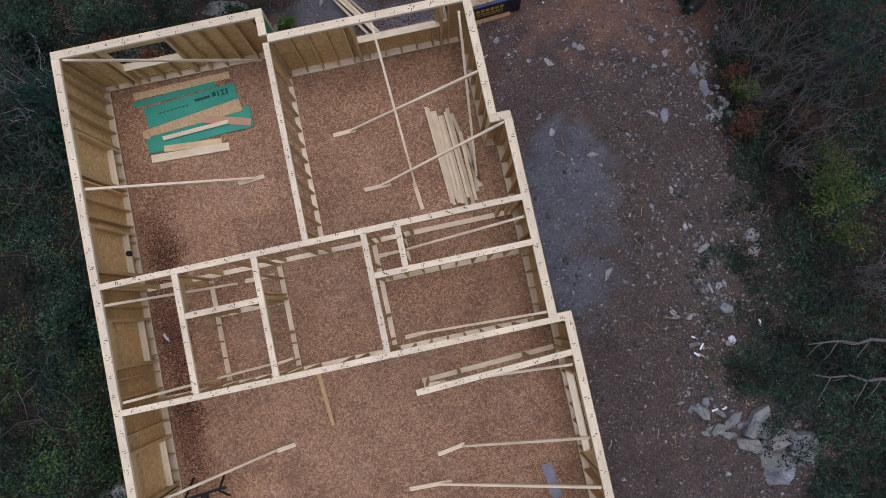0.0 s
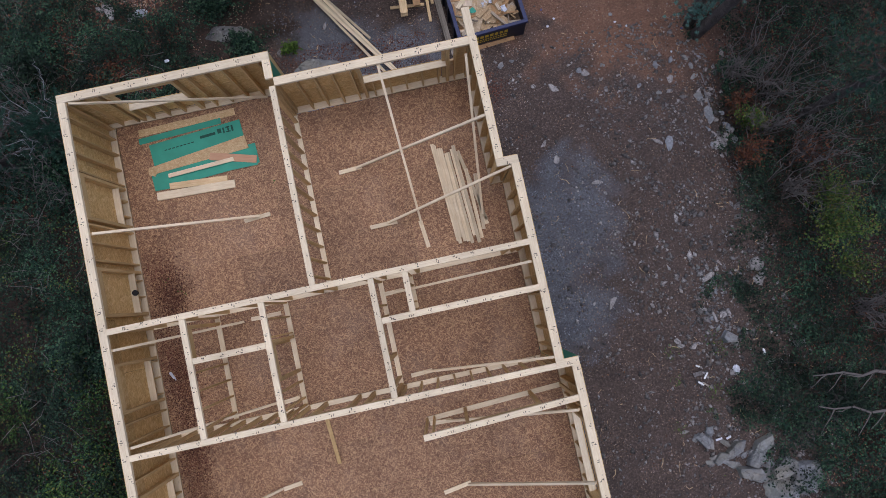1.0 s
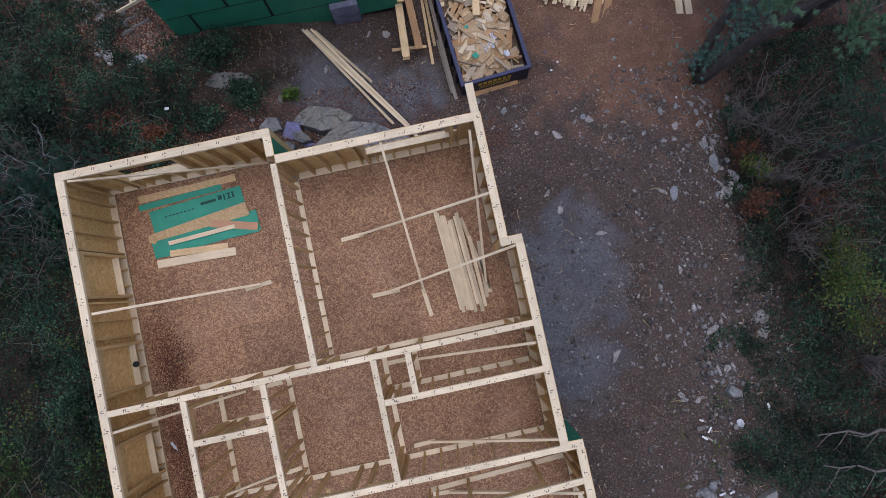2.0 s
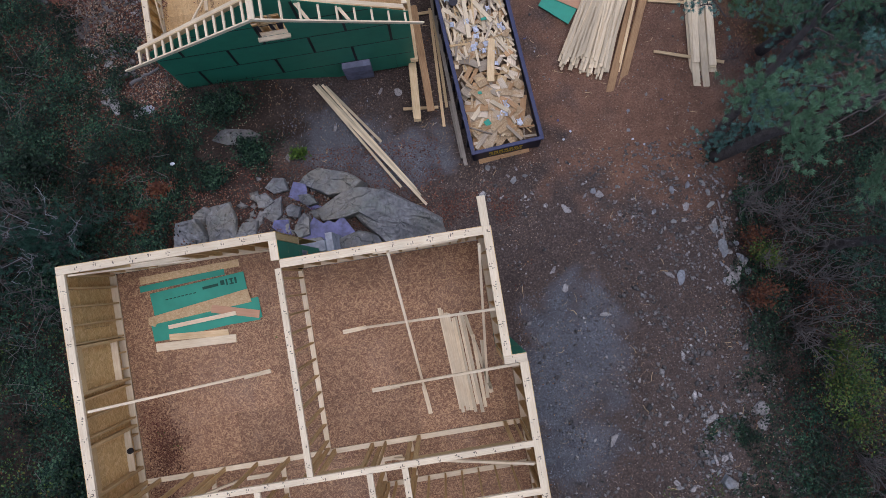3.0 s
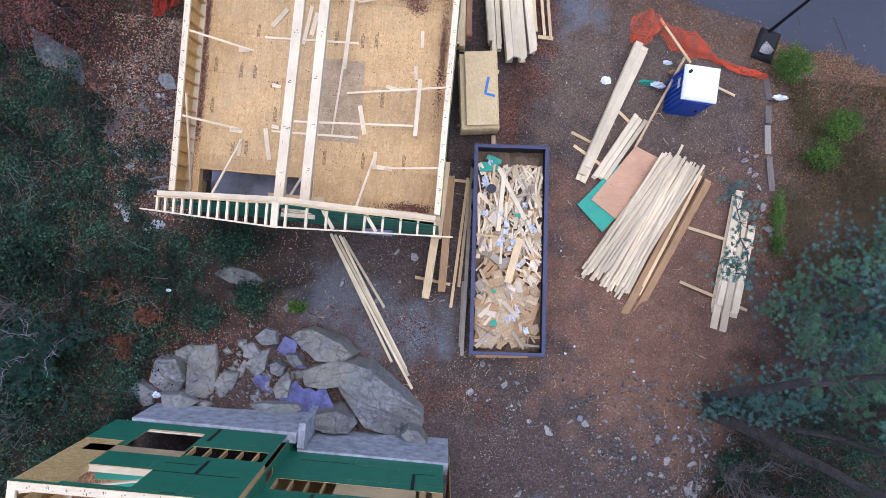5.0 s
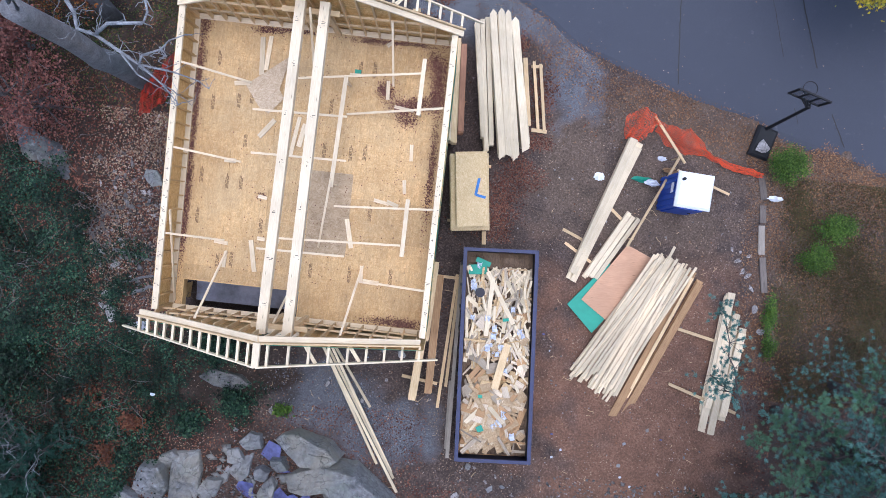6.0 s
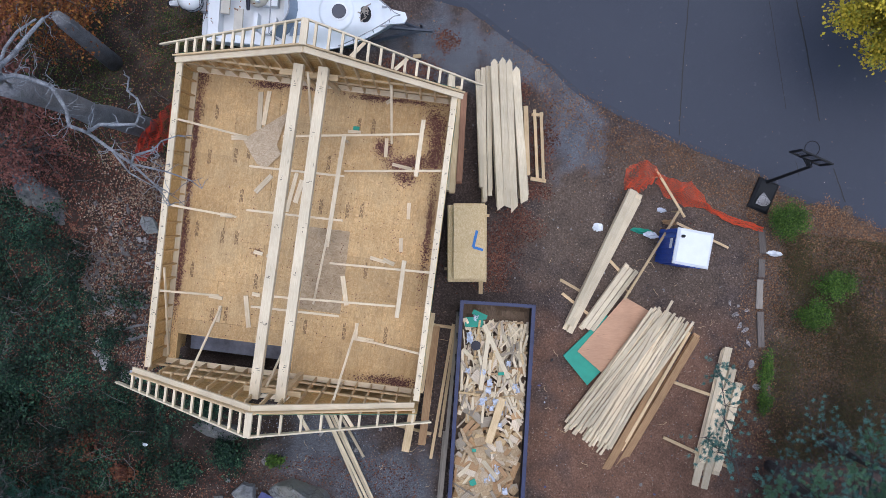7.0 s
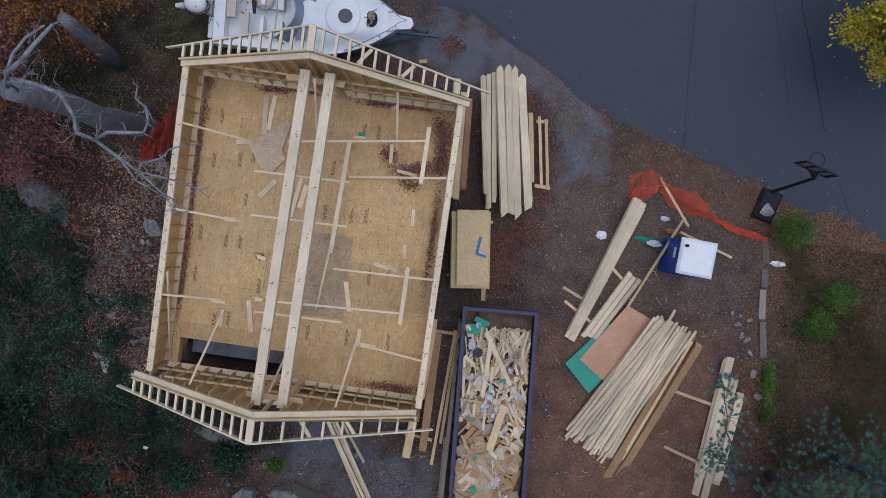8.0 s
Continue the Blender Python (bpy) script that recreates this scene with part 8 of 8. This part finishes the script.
brushwood("wood_splinters", "pale splinters and sticks trodden into the soil", 900, (-3, 12.5, -7, 19), lambda x, y: clear(x, y) * (0.15 + 0.85 * patches(x, y, 0.6, 0.0, 0.4)), 0.08, 0.4, 0.010, 0.02, 77, PINE)


# ---- shrubs and trees ----
def shrub(name, label, x, y, z, rx, ry, h, n, size, mat, seed, group, twigs=14):
    g = np.random.default_rng(seed)
    root = thing(name, (x, y, z), label, "shrub", group)
    s = Shape()
    tips = []
    for k in range(twigs):
        a, q = g.uniform(0, 6.28), g.uniform(0.3, 1.0)
        tip = Vector((x + rx * q * math.cos(a), y + ry * q * math.sin(a), z + h * g.uniform(0.6, 1.0) * (1.15 - 0.5 * q)))
        mid = Vector((x, y, z)).lerp(tip, 0.5) + Vector((0, 0, h * 0.12))
        s.tube([(x, y, z - 0.05), mid, tip], [0.02, 0.012, 0.004], 5)
        tips.append(tip)
    put("branchwork", s.mesh("branchwork", BARK_BROWN), None, root)["kind"] = "stuff"
    if n:
        c = np.array([tuple(t) for t in tips])
        i = g.integers(0, len(c), n)
        t = g.random((n, 1)) ** 0.6
        p = np.array([[x, y, z + h * 0.35]]) * (1 - t) + c[i] * t + g.normal(0, 0.16, (n, 3)) * np.array([[rx, ry, h * 0.6]])
        put("foliage", leaf_cloud("foliage", p, size, mat, 0.35, r=g), None, root)
    return root


SH = "shrubs by the lawn"
for k, (x, y, rx, ry, h, n) in enumerate(((13.75, 20.15, 0.65, 0.7, 1.5, 2600), (15.6, 18.15, 0.75, 0.6, 1.1, 2200), (15.0, 17.1, 0.7, 0.6, 1.0, 2000), (13.65, 15.0, 0.3, 0.8, 0.5, 900), (13.75, 13.9, 0.3, 0.5, 0.5, 600))):
    shrub("shrub", "rounded bright green shrub on the leafy lawn" if k < 3 else "low green plants along the timber edging", x, y, gz(x, y), rx, ry, h, int(n * 2.4), 0.058, BUSH, 200 + k, SH, 34)
WS = "shrubs at the wood's edge"
for k, (x, y, rx, ry, h, n, mat) in enumerate(((12.8, 0.7, 0.9, 0.9, 3.3, 1500, BUSH_DIM), (13.2, 1.6, 0.9, 0.9, 3.0, 900, BUSH_DIM), (11.5, 3.5, 0.5, 0.6, 2.4, 700, AUTUMN_DIM), (12.0, 4.6, 0.6, 0.6, 1.9, 700, BUSH_DIM), (11.9, 5.2, 0.5, 0.5, 1.8, 400, AUTUMN_DIM), (13.1, -0.6, 0.8, 0.8, 2.6, 600, BUSH_DIM), (12.2, -4.4, 1.0, 1.0, 1.5, 1400, IVY), (13.3, 3.0, 0.9, 0.9, 3.5, 300, AUTUMN_DIM))):
    shrub("shrub", {BUSH_DIM: "yellowish green leafy shrub at the wood's edge", AUTUMN_DIM: "rust brown leafy shrub at the wood's edge", IVY: "dark green shrub at the wood's edge"}[mat], x, y, gz(x, y), rx, ry, h, n, 0.085, mat, 220 + k, WS, 18)
LS = "shrubs on the wooded bank"
for k, (x, y, rx, ry, h, n, mat) in enumerate(((-7.3, 0.6, 0.8, 1.0, 1.0, 1800, BUSH), (-8.3, -1.2, 1.0, 1.2, 1.2, 2200, IVY), (-7.8, 3.2, 0.8, 1.0, 1.0, 1400, IVY), (-9.6, 1.5, 1.2, 1.2, 1.3, 2400, IVY), (-8.4, 5.2, 1.0, 1.0, 1.2, 1600, IVY), (-6.6, 9.7, 0.5, 0.4, 0.8, 700, AUTUMN_DIM), (-7.2, 8.8, 0.6, 0.5, 0.9, 700, AUTUMN_DIM),
                                               (-8.0, 10.4, 0.6, 0.5, 1.1, 700, AUTUMN_DIM), (-3.6, 10.6, 0.7, 0.5, 0.8, 1500, IVY), (-5.0, 9.9, 0.5, 0.45, 0.8, 900, IVY), (-4.3, 12.2, 0.9, 0.6, 1.1, 1800, IVY), (-2.2, 10.4, 0.3, 0.3, 0.5, 400, BUSH), (-9.8, 7.3, 1.3, 1.2, 1.8, 2600, IVY), (-10.5, 11.5, 1.4, 1.4, 1.4, 2600, IVY))):
    shrub("shrub", {BUSH: "yellow green leafy shrub on the bank", AUTUMN_DIM: "rust red shrub on the bank", IVY: "dark green leafy shrub on the bank"}[mat], x, y, gz(x, y), rx, ry, h, n, 0.095, mat, 240 + k, LS)


def limb(s, a, b, r0, r1, bend, g, sides=6, n=6):
    a, b = Vector(a), Vector(b)
    pts, rad = [], []
    for k in range(n + 1):
        t = k / n
        p = a.lerp(b, t) + Vector(g.normal(0, bend, 3)) * math.sin(math.pi * t)
        pts.append(p)
        rad.append(r0 + (r1 - r0) * t)
    s.tube(pts, rad, sides)
    return pts


def bare_bush(x, y, z, reach, up, seed, label, mat=TWIG, n=26, size=1.0):
    """A leafless shrub: stems that fork twice."""
    g = np.random.default_rng(seed)
    root = thing("bare_shrub", (x, y, z), label, "shrub", "bare shrubs")
    s = Shape()
    for k in range(n):
        a = g.uniform(0, 6.28)
        tip = Vector((x + reach * g.uniform(0.4, 1) * math.cos(a), y + reach * g.uniform(0.4, 1) * math.sin(a), z + up * g.uniform(0.5, 1)))
        pts = limb(s, (x + g.normal(0, 0.15), y + g.normal(0, 0.15), z - 0.1), tip, 0.022 * size, 0.006, 0.12, g, 5)
        for q in pts[2:]:
            for j in range(2):
                e = q + Vector((g.normal(0, 0.35), g.normal(0, 0.35), g.uniform(0, 0.3))) * reach * 0.4
                limb(s, q, e, 0.008 * size, 0.003, 0.04, g, 4, 3)
    put("branchwork", s.mesh("branchwork", mat), None, root)["kind"] = "stuff"


bare_bush(-9.6, 8.7, -4.9, 1.6, 4.0, 301, "grey leafless shrub over the bank", BARK_PALE, 12)
bare_bush(-10.6, 9.6, -5.0, 1.6, 3.6, 302, "grey leafless shrub over the bank", TWIG, 12)
bare_bush(-9.9, 6.6, -4.5, 1.4, 3.4, 303, "dark leafless shrub over the bank", TWIG, 12)
for k, (x, y) in enumerate(((12.6, 4.3), (13.2, 5.6), (12.3, 6.4), (13.8, 3.4), (12.6, 2.2), (13.6, -2.0))):
    bare_bush(x, y, gz(x, y), 1.3, 4.2, 310 + k, "grey leafless brush at the wood's edge", TWIG, 18, 1.1)
bare_bush(-8.7, 15.9, -6.1, 0.9, 0.9, 330, "low leafless brush on the bank", TWIG, 10)
g4 = np.random.default_rng(77)
for k, (x0, y0, x1, y1, z) in enumerate(((13.8, -3.9, 11.0, -3.4, -2.9), (13.8, -5.2, 11.0, -4.3, -3.0))):
    root = thing("dead_branch", (x0, y0, z), "grey dead branch lying over the undergrowth", "branch", "dead branches")
    s = Shape()
    pts = limb(s, (x0, y0, z), (x1, y1, z), 0.06, 0.015, 0.08, g4)
    for q in pts[2:6]:
        limb(s, q, q + Vector((-0.6, g4.normal(0, 0.35), 0.1)), 0.02, 0.006, 0.03, g4, 5, 3)
    put("wood", s.mesh("wood", TWIG), None, root)
for x0, y0, x1, y1, rr in ((-8.2, 14.9, -6.9, 14.7, 0.06), (-7.9, 13.9, -6.8, 14.2, 0.05), (-7.4, 13.6, -6.4, 14.0, 0.06), (11.0, 5.2, 11.2, 6.6, 0.04), (11.3, 3.2, 11.6, 2.2, 0.04)):
    s = Shape()
    limb(s, (x0, y0, gz(x0, y0) + rr), (x1, y1, gz(x1, y1) + rr), rr, rr * 0.7, 0.04, g4)
    tagged(put("fallen_branch", s.mesh("fallen_branch", BARK)), "grey fallen branch on the leaf litter", "branch", "dead branches")


def pine(x, y, z, top, reach, low, n, seed, mat, label, lean=(0, 0), extra=(), r0=0.2, puffs=False):
    """A white pine: trunk, level limbs, tufts of long needles towards the limb ends."""
    g = np.random.default_rng(seed)
    root = thing("pine_tree", (x, y, z), label, "tree", "pine trees")
    s = Shape()
    head = Vector((x + lean[0], y + lean[1], top))
    trunk = limb(s, (x, y, z - 0.2), head, r0, 0.03, 0.05, g, 9, 10)
    put("trunk", s.mesh("trunk", BARK_BROWN, True), None, root)
    s = Shape()
    pts, dirs = [], []
    for k in range(n):
        t = low + (0.98 - low) * k / n
        a = k * 2.4 + g.normal(0, 0.3)
        start = trunk[0].lerp(head, t)
        ln = reach * (1 - 0.75 * ((t - low) / (1 - low)) ** 1.4) * g.uniform(0.7, 1.15)
        end = start + Vector((math.cos(a) * ln, math.sin(a) * ln, ln * g.uniform(-0.05, 0.25)))
        ends = [(start, end)]
        line = limb(s, start, end, 0.05 * (1 - t) + 0.015, 0.008, 0.08, g, 5)
        for q in line[2:]:
            for j in (-1, 1):
                d = (end - start).normalized()
                e = q + (d * 0.6 + Vector((-d.y, d.x, 0.15)) * j * g.uniform(0.5, 1.0)) * ln * 0.3
                limb(s, q, e, 0.014, 0.005, 0.02, g, 4, 2)
                for u in np.linspace(0.25, 1.0, 4):
                    p = q.lerp(e, float(u)) + Vector(g.normal(0, 0.05, 3))
                    pts.append(tuple(p))
                    dirs.append(tuple((e - q).normalized() * 0.7 + Vector((0, 0, 0.7))))
    for a, b, m in extra:
        line = limb(s, a, b, 0.03, 0.008, 0.1, g, 5, 8)
        if puffs:
            for j in range(38):
                e = Vector(b) + Vector(g.normal(0, 1, 3) * np.array((0.19, 0.19, 0.11)))
                pts.append(tuple(e))
                dirs.append(tuple((e - Vector(b)).normalized() * 0.8 + Vector((0, 0, 0.6))))
        for q in line[2:]:
            for j in range(m):
                e = q + Vector((g.normal(0, 0.28), g.normal(0, 0.28), g.uniform(0, 0.25)))
                limb(s, q, e, 0.008, 0.003, 0.02, g, 4, 2)
                pts.append(tuple(q.lerp(e, 0.6)))
                dirs.append(tuple((e - q).normalized()))
                pts.append(tuple(e))
                dirs.append(tuple((e - q).normalized()))
    put("branchwork", s.mesh("branchwork", BARK_BROWN), None, root)["kind"] = "stuff"
    put("crown", needle_cloud("crown", np.array(pts), np.array(dirs), 0.095, mat, 62, g), None, root)


TUFTS = [(11.6, 11.9), (12.0, 12.6), (12.9, 13.1), (13.7, 13.5), (14.5, 14.2), (12.46, 11.95), (13.4, 12.5), (14.4, 13.1), (15.2, 12.3), (13.0, 11.4), (14.0, 11.8), (12.2, 11.2)]
CLUMPS = [(8.0, 8.15), (8.43, 8.3), (9.3, 8.3), (8.41, 7.75), (9.5, 7.6), (9.95, 7.85), (8.8, 7.1), (10.05, 5.95), (9.0, 7.55), (10.5, 7.9), (10.4, 6.3), (8.95, 6.85)]
pine(11.45, 8.1, -6.7, 6.0, 2.2, 0.88, 7, 401, NEEDLE, "tall pine with soft blue-green needles at the site's edge", (1.75, 0.15), [((12.6 + 0.02 * k, 8.17, 1.6 + 0.17 * k), (x, y, 4.3 + 0.1 * (k % 4)), 0) for k, (x, y) in enumerate(CLUMPS)], 0.22, True)
pine(11.4, 8.45, -6.7, 3.4, 1.3, 0.55, 10, 402, NEEDLE, "slim leaning pine beside the taller pine", (1.2, 3.1), r0=0.19)
pine(11.7, 8.3, -6.6, 2.0, 1.2, 0.8, 6, 408, NEEDLE_DARK, "slim dark pine with low sprays beside the taller pine", (2.4, 0.6), [((11.75, 8.32, -6.0 + 0.1 * k), (x, y, -4.9 + 0.1 * (k % 3)), 3) for k, (x, y) in enumerate(((10.75, 8.65), (11.5, 8.85), (12.2, 8.75), (11.9, 9.5)))] + [((12.1, 8.4, -4.6 + 0.2 * k), (x, y, -3.0 + 0.15 * (k % 3)), 4) for k, (x, y) in enumerate(((11.8, 9.8), (12.2, 9.3), (12.8, 9.6), (12.5, 10.4), (13.3, 10.4), (14.0, 10.0)))], 0.12)
pine(14.3, 11.7, -7.7, 2.6, 2.3, 0.38, 40, 403, NEEDLE_DARK, "broad dark pine beside the lumber stack", (0.2, 0.2), [((14.3, 11.7, -4.9), (11.91, 12.24, -4.5), 2), ((11.91, 12.24, -4.5), (10.75, 15.5, -4.5), 7), ((11.7, 12.6, -4.6), (10.75, 13.2, -4.6), 5)], 0.2)
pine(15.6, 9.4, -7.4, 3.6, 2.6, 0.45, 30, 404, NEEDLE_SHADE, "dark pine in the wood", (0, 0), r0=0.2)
pine(15.0, 10.9, -7.6, 0.5, 1.6, 0.5, 14, 409, NEEDLE, "bushy pine with soft blue-green tufts", (-0.2, 0.3), [((14.9, 11.1, -4.6 + 0.12 * k), (x, y, -2.6 + 0.25 * (k % 4)), 0) for k, (x, y) in enumerate(TUFTS)], 0.16, True)
pine(16.2, 12.8, -8.0, 1.6, 2.8, 0.3, 36, 405, NEEDLE_DARK, "dark pine at the lawn's edge", (-0.2, 0.2), r0=0.18)
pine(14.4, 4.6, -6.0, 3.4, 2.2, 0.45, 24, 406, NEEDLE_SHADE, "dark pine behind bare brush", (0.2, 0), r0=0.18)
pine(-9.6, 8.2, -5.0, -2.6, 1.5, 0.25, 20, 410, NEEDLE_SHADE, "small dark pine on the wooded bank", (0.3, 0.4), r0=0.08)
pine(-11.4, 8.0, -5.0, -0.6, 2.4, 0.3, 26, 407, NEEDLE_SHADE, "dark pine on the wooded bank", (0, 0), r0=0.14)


def big_tree():
    """A large bare tree: trunk, forks, and a long pale limb reaching over the second house."""
    g = np.random.default_rng(500)
    root = thing("bare_tree", (-7.9, 20.4, -7.2), "large leafless grey tree beside the house", "tree", "broadleaf trees")
    s = Shape()
    trunk = limb(s, (-7.95, 20.42, -7.3), (-7.15, 20.4, 1.9), 0.36, 0.24, 0.03, g, 12, 10)
    put("trunk", s.mesh("trunk", BARK, True), None, root)
    s = Shape()
    way = [Vector(p) for p in ((-7.15, 20.4, 1.6), (-6.4, 20.4, 3.2), (-5.6, 20.38, 4.1), (-5.12, 20.32, 4.4), (-4.77, 20.24, 4.4), (-4.49, 19.9, 4.4), (-4.41, 19.62, 4.4), (-4.06, 19.54, 4.45), (-3.6, 19.3, 4.5), (-3.24, 19.11, 4.5), (-2.78, 18.79, 4.5), (-2.5, 18.5, 4.5))]
    s.tube(way, [0.06, 0.05, 0.045, 0.042, 0.04, 0.036, 0.033, 0.03, 0.026, 0.022, 0.014, 0.006], 8)
    runs = [([way[7], (-3.7, 19.68, 4.8), (-3.37, 19.72, 4.8), (-3.1, 19.76, 4.8), (-3.05, 19.95, 4.8), (-3.12, 20.18, 4.8), (-3.3, 20.29, 4.8), (-3.27, 20.5, 4.85)], 0.035), ([way[9], (-3.17, 19.25, 4.6), (-2.85, 19.39, 4.6), (-2.73, 19.55, 4.6), (-2.46, 19.68, 4.6)], 0.025),
            ([(-2.9, 19.44, 4.55), (-2.79, 19.31, 4.5), (-2.92, 19.2, 4.5), (-2.72, 19.13, 4.5)], 0.018), ([way[9], (-2.65, 19.05, 4.45), (-2.25, 18.96, 4.4), (-2.04, 18.84, 4.4)], 0.018), ([way[8], (-3.3, 18.95, 4.4), (-2.85, 18.75, 4.3)], 0.02)]
    for pts, rr in runs:
        pts = [Vector(p) for p in pts]
        s.tube(pts, [rr * (1 - 0.6 * k / (len(pts) - 1)) for k in range(len(pts))], 6)
        for q in pts[1:]:
            for j in range(2):
                limb(s, q, q + Vector((g.normal(0.05, 0.16), g.normal(0, 0.16), g.uniform(0, 0.15))), rr * 0.4, 0.004, 0.02, g, 4, 3)
    for k in range(12):
        q = way[2 + k % 9]
        limb(s, q, q + Vector((g.normal(0.05, 0.25), g.normal(-0.05, 0.25), g.uniform(0, 0.2))), 0.010, 0.003, 0.04, g, 4, 4)
    fork = [Vector(p) for p in ((-6.9, 20.4, 2.4), (-5.95, 20.5, 4.0), (-5.5, 20.66, 4.4), (-5.22, 20.98, 4.5), (-4.95, 21.35, 4.5))]
    s.tube(fork, [0.05, 0.045, 0.04, 0.036, 0.03], 8)
    s.tube([fork[1], (-5.75, 20.8, 4.2), (-5.5, 21.1, 4.3), (-5.2, 21.35, 4.3)], [0.032, 0.03, 0.025, 0.018], 7)
    for k in range(70):
        # fine crooked twigs
        q = (way[2:] + fork[1:])[k % 14]
        a = q + Vector((g.normal(0.06, 0.2), g.normal(0.05, 0.2), g.uniform(-0.1, 0.2)))
        limb(s, q, a, 0.009, 0.004, 0.03, g, 4, 4)
        limb(s, a, a + Vector((g.normal(0.08, 0.16), g.normal(0, 0.18), g.uniform(-0.1, 0.1))), 0.004, 0.002, 0.02, g, 3, 3)
    put("branchwork", s.mesh("branchwork", BARK_PALE, True), None, root, "pale lichened limbs")


big_tree()


def leaf_tree(x, y, z, top, reach, n, size, mat, label, seed, r0=0.12, trunk=BARK, squash=0.5):
    g = np.random.default_rng(seed)
    root = thing("leafy_tree", (x, y, z), label, "tree", "broadleaf trees")
    s = Shape()
    line = limb(s, (x, y, z - 0.2), (x, y, top), r0, 0.04, 0.05, g, 8, 8)
    ends = []
    for k in range(26):
        q = line[3 + k % 5]
        a = k * 2.4
        e = q + Vector((math.cos(a) * reach * g.uniform(0.4, 1), math.sin(a) * reach * g.uniform(0.4, 1), g.uniform(0.2, 1.0) * reach * squash))
        pts = limb(s, q, e, 0.035, 0.008, 0.08, g, 5)
        ends += pts[2:]
    put("trunk", s.mesh("trunk", trunk), None, root)
    c = np.array([tuple(e) for e in ends])
    i = g.integers(0, len(c), n)
    put("crown", leaf_cloud("crown", c[i] + g.normal(0, 0.2 * reach / 2, (n, 3)) * np.array([[1, 1, 0.6]]), size, mat, 0.4, r=g), None, root)


leaf_tree(15.9, 27.2, -8.6, -2.6, 2.8, 70000, 0.11, YELLOW, "yellow green broadleaf tree beyond the road", 601)
leaf_tree(-12.0, 21.2, -7.2, -2.0, 2.8, 15000, 0.10, MAROON, "maroon red broadleaf tree on the bank", 602)
leaf_tree(-10.6, 19.2, -6.8, -3.4, 1.7, 3000, 0.085, MAROON, "thin maroon red sapling beside the large tree", 606, 0.06, BARK_BROWN)
leaf_tree(-10.6, 24.2, -8.3, -2.2, 2.8, 16000, 0.09, AUTUMN, "orange brown broadleaf tree behind the boat", 603)
root = thing("dead_tree", (-9.46, 22.49, -7.7), "thick dark bare trunk beside the large tree", "tree", "broadleaf trees")
s = Shape()
s.tube([(-9.5, 22.45, -7.8), (-9.25, 22.68, -5.4), (-9.08, 22.84, -3.7), (-9.02, 22.9, -3.1)], [0.29, 0.25, 0.22, 0.16], 10)
put("trunk", s.mesh("trunk", BARK, True), None, root)
leaf_tree(-6.2, 26.0, -8.4, -4.6, 2.4, 520, 0.085, AUTUMN, "nearly bare oak sapling over the boat", 605, 0.05, BARK_BROWN, 0.3)
# a dark wood closes the view all round, beyond what the camera passes
def far_wood():
    g = np.random.default_rng(900)
    pts = []
    s = Shape()
    for k in range(420):
        a = g.uniform(0, 6.28)
        d = g.uniform(30, 60)
        x, y = 2 + d * math.cos(a), 10 + d * math.sin(a)
        if y > np.interp(x, [e[0] for e in ROAD_EDGE], [e[1] for e in ROAD_EDGE]) - 3 and x < 45:
            continue
        h = g.uniform(5, 9)
        z = gz(x, y)
        s.tube([(x, y, z - 0.3), (x, y, z + h + 0.4)], [0.16, 0.03], 5)
        for j in range(190):
            t = g.random() ** 1.4
            q = (2.2 * (1 - t) + 0.2) * g.random() ** 0.4
            b = g.uniform(0, 6.28)
            pts.append((x + q * math.cos(b), y + q * math.sin(b), z + 0.5 + h * t))
    p = np.array(pts)
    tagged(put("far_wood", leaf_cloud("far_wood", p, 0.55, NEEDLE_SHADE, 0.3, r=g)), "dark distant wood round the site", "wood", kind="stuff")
    tagged(put("far_trunk", s.mesh("far_trunk", BARK)), "grey trunks of the distant wood", "wood", kind="stuff")


far_wood()
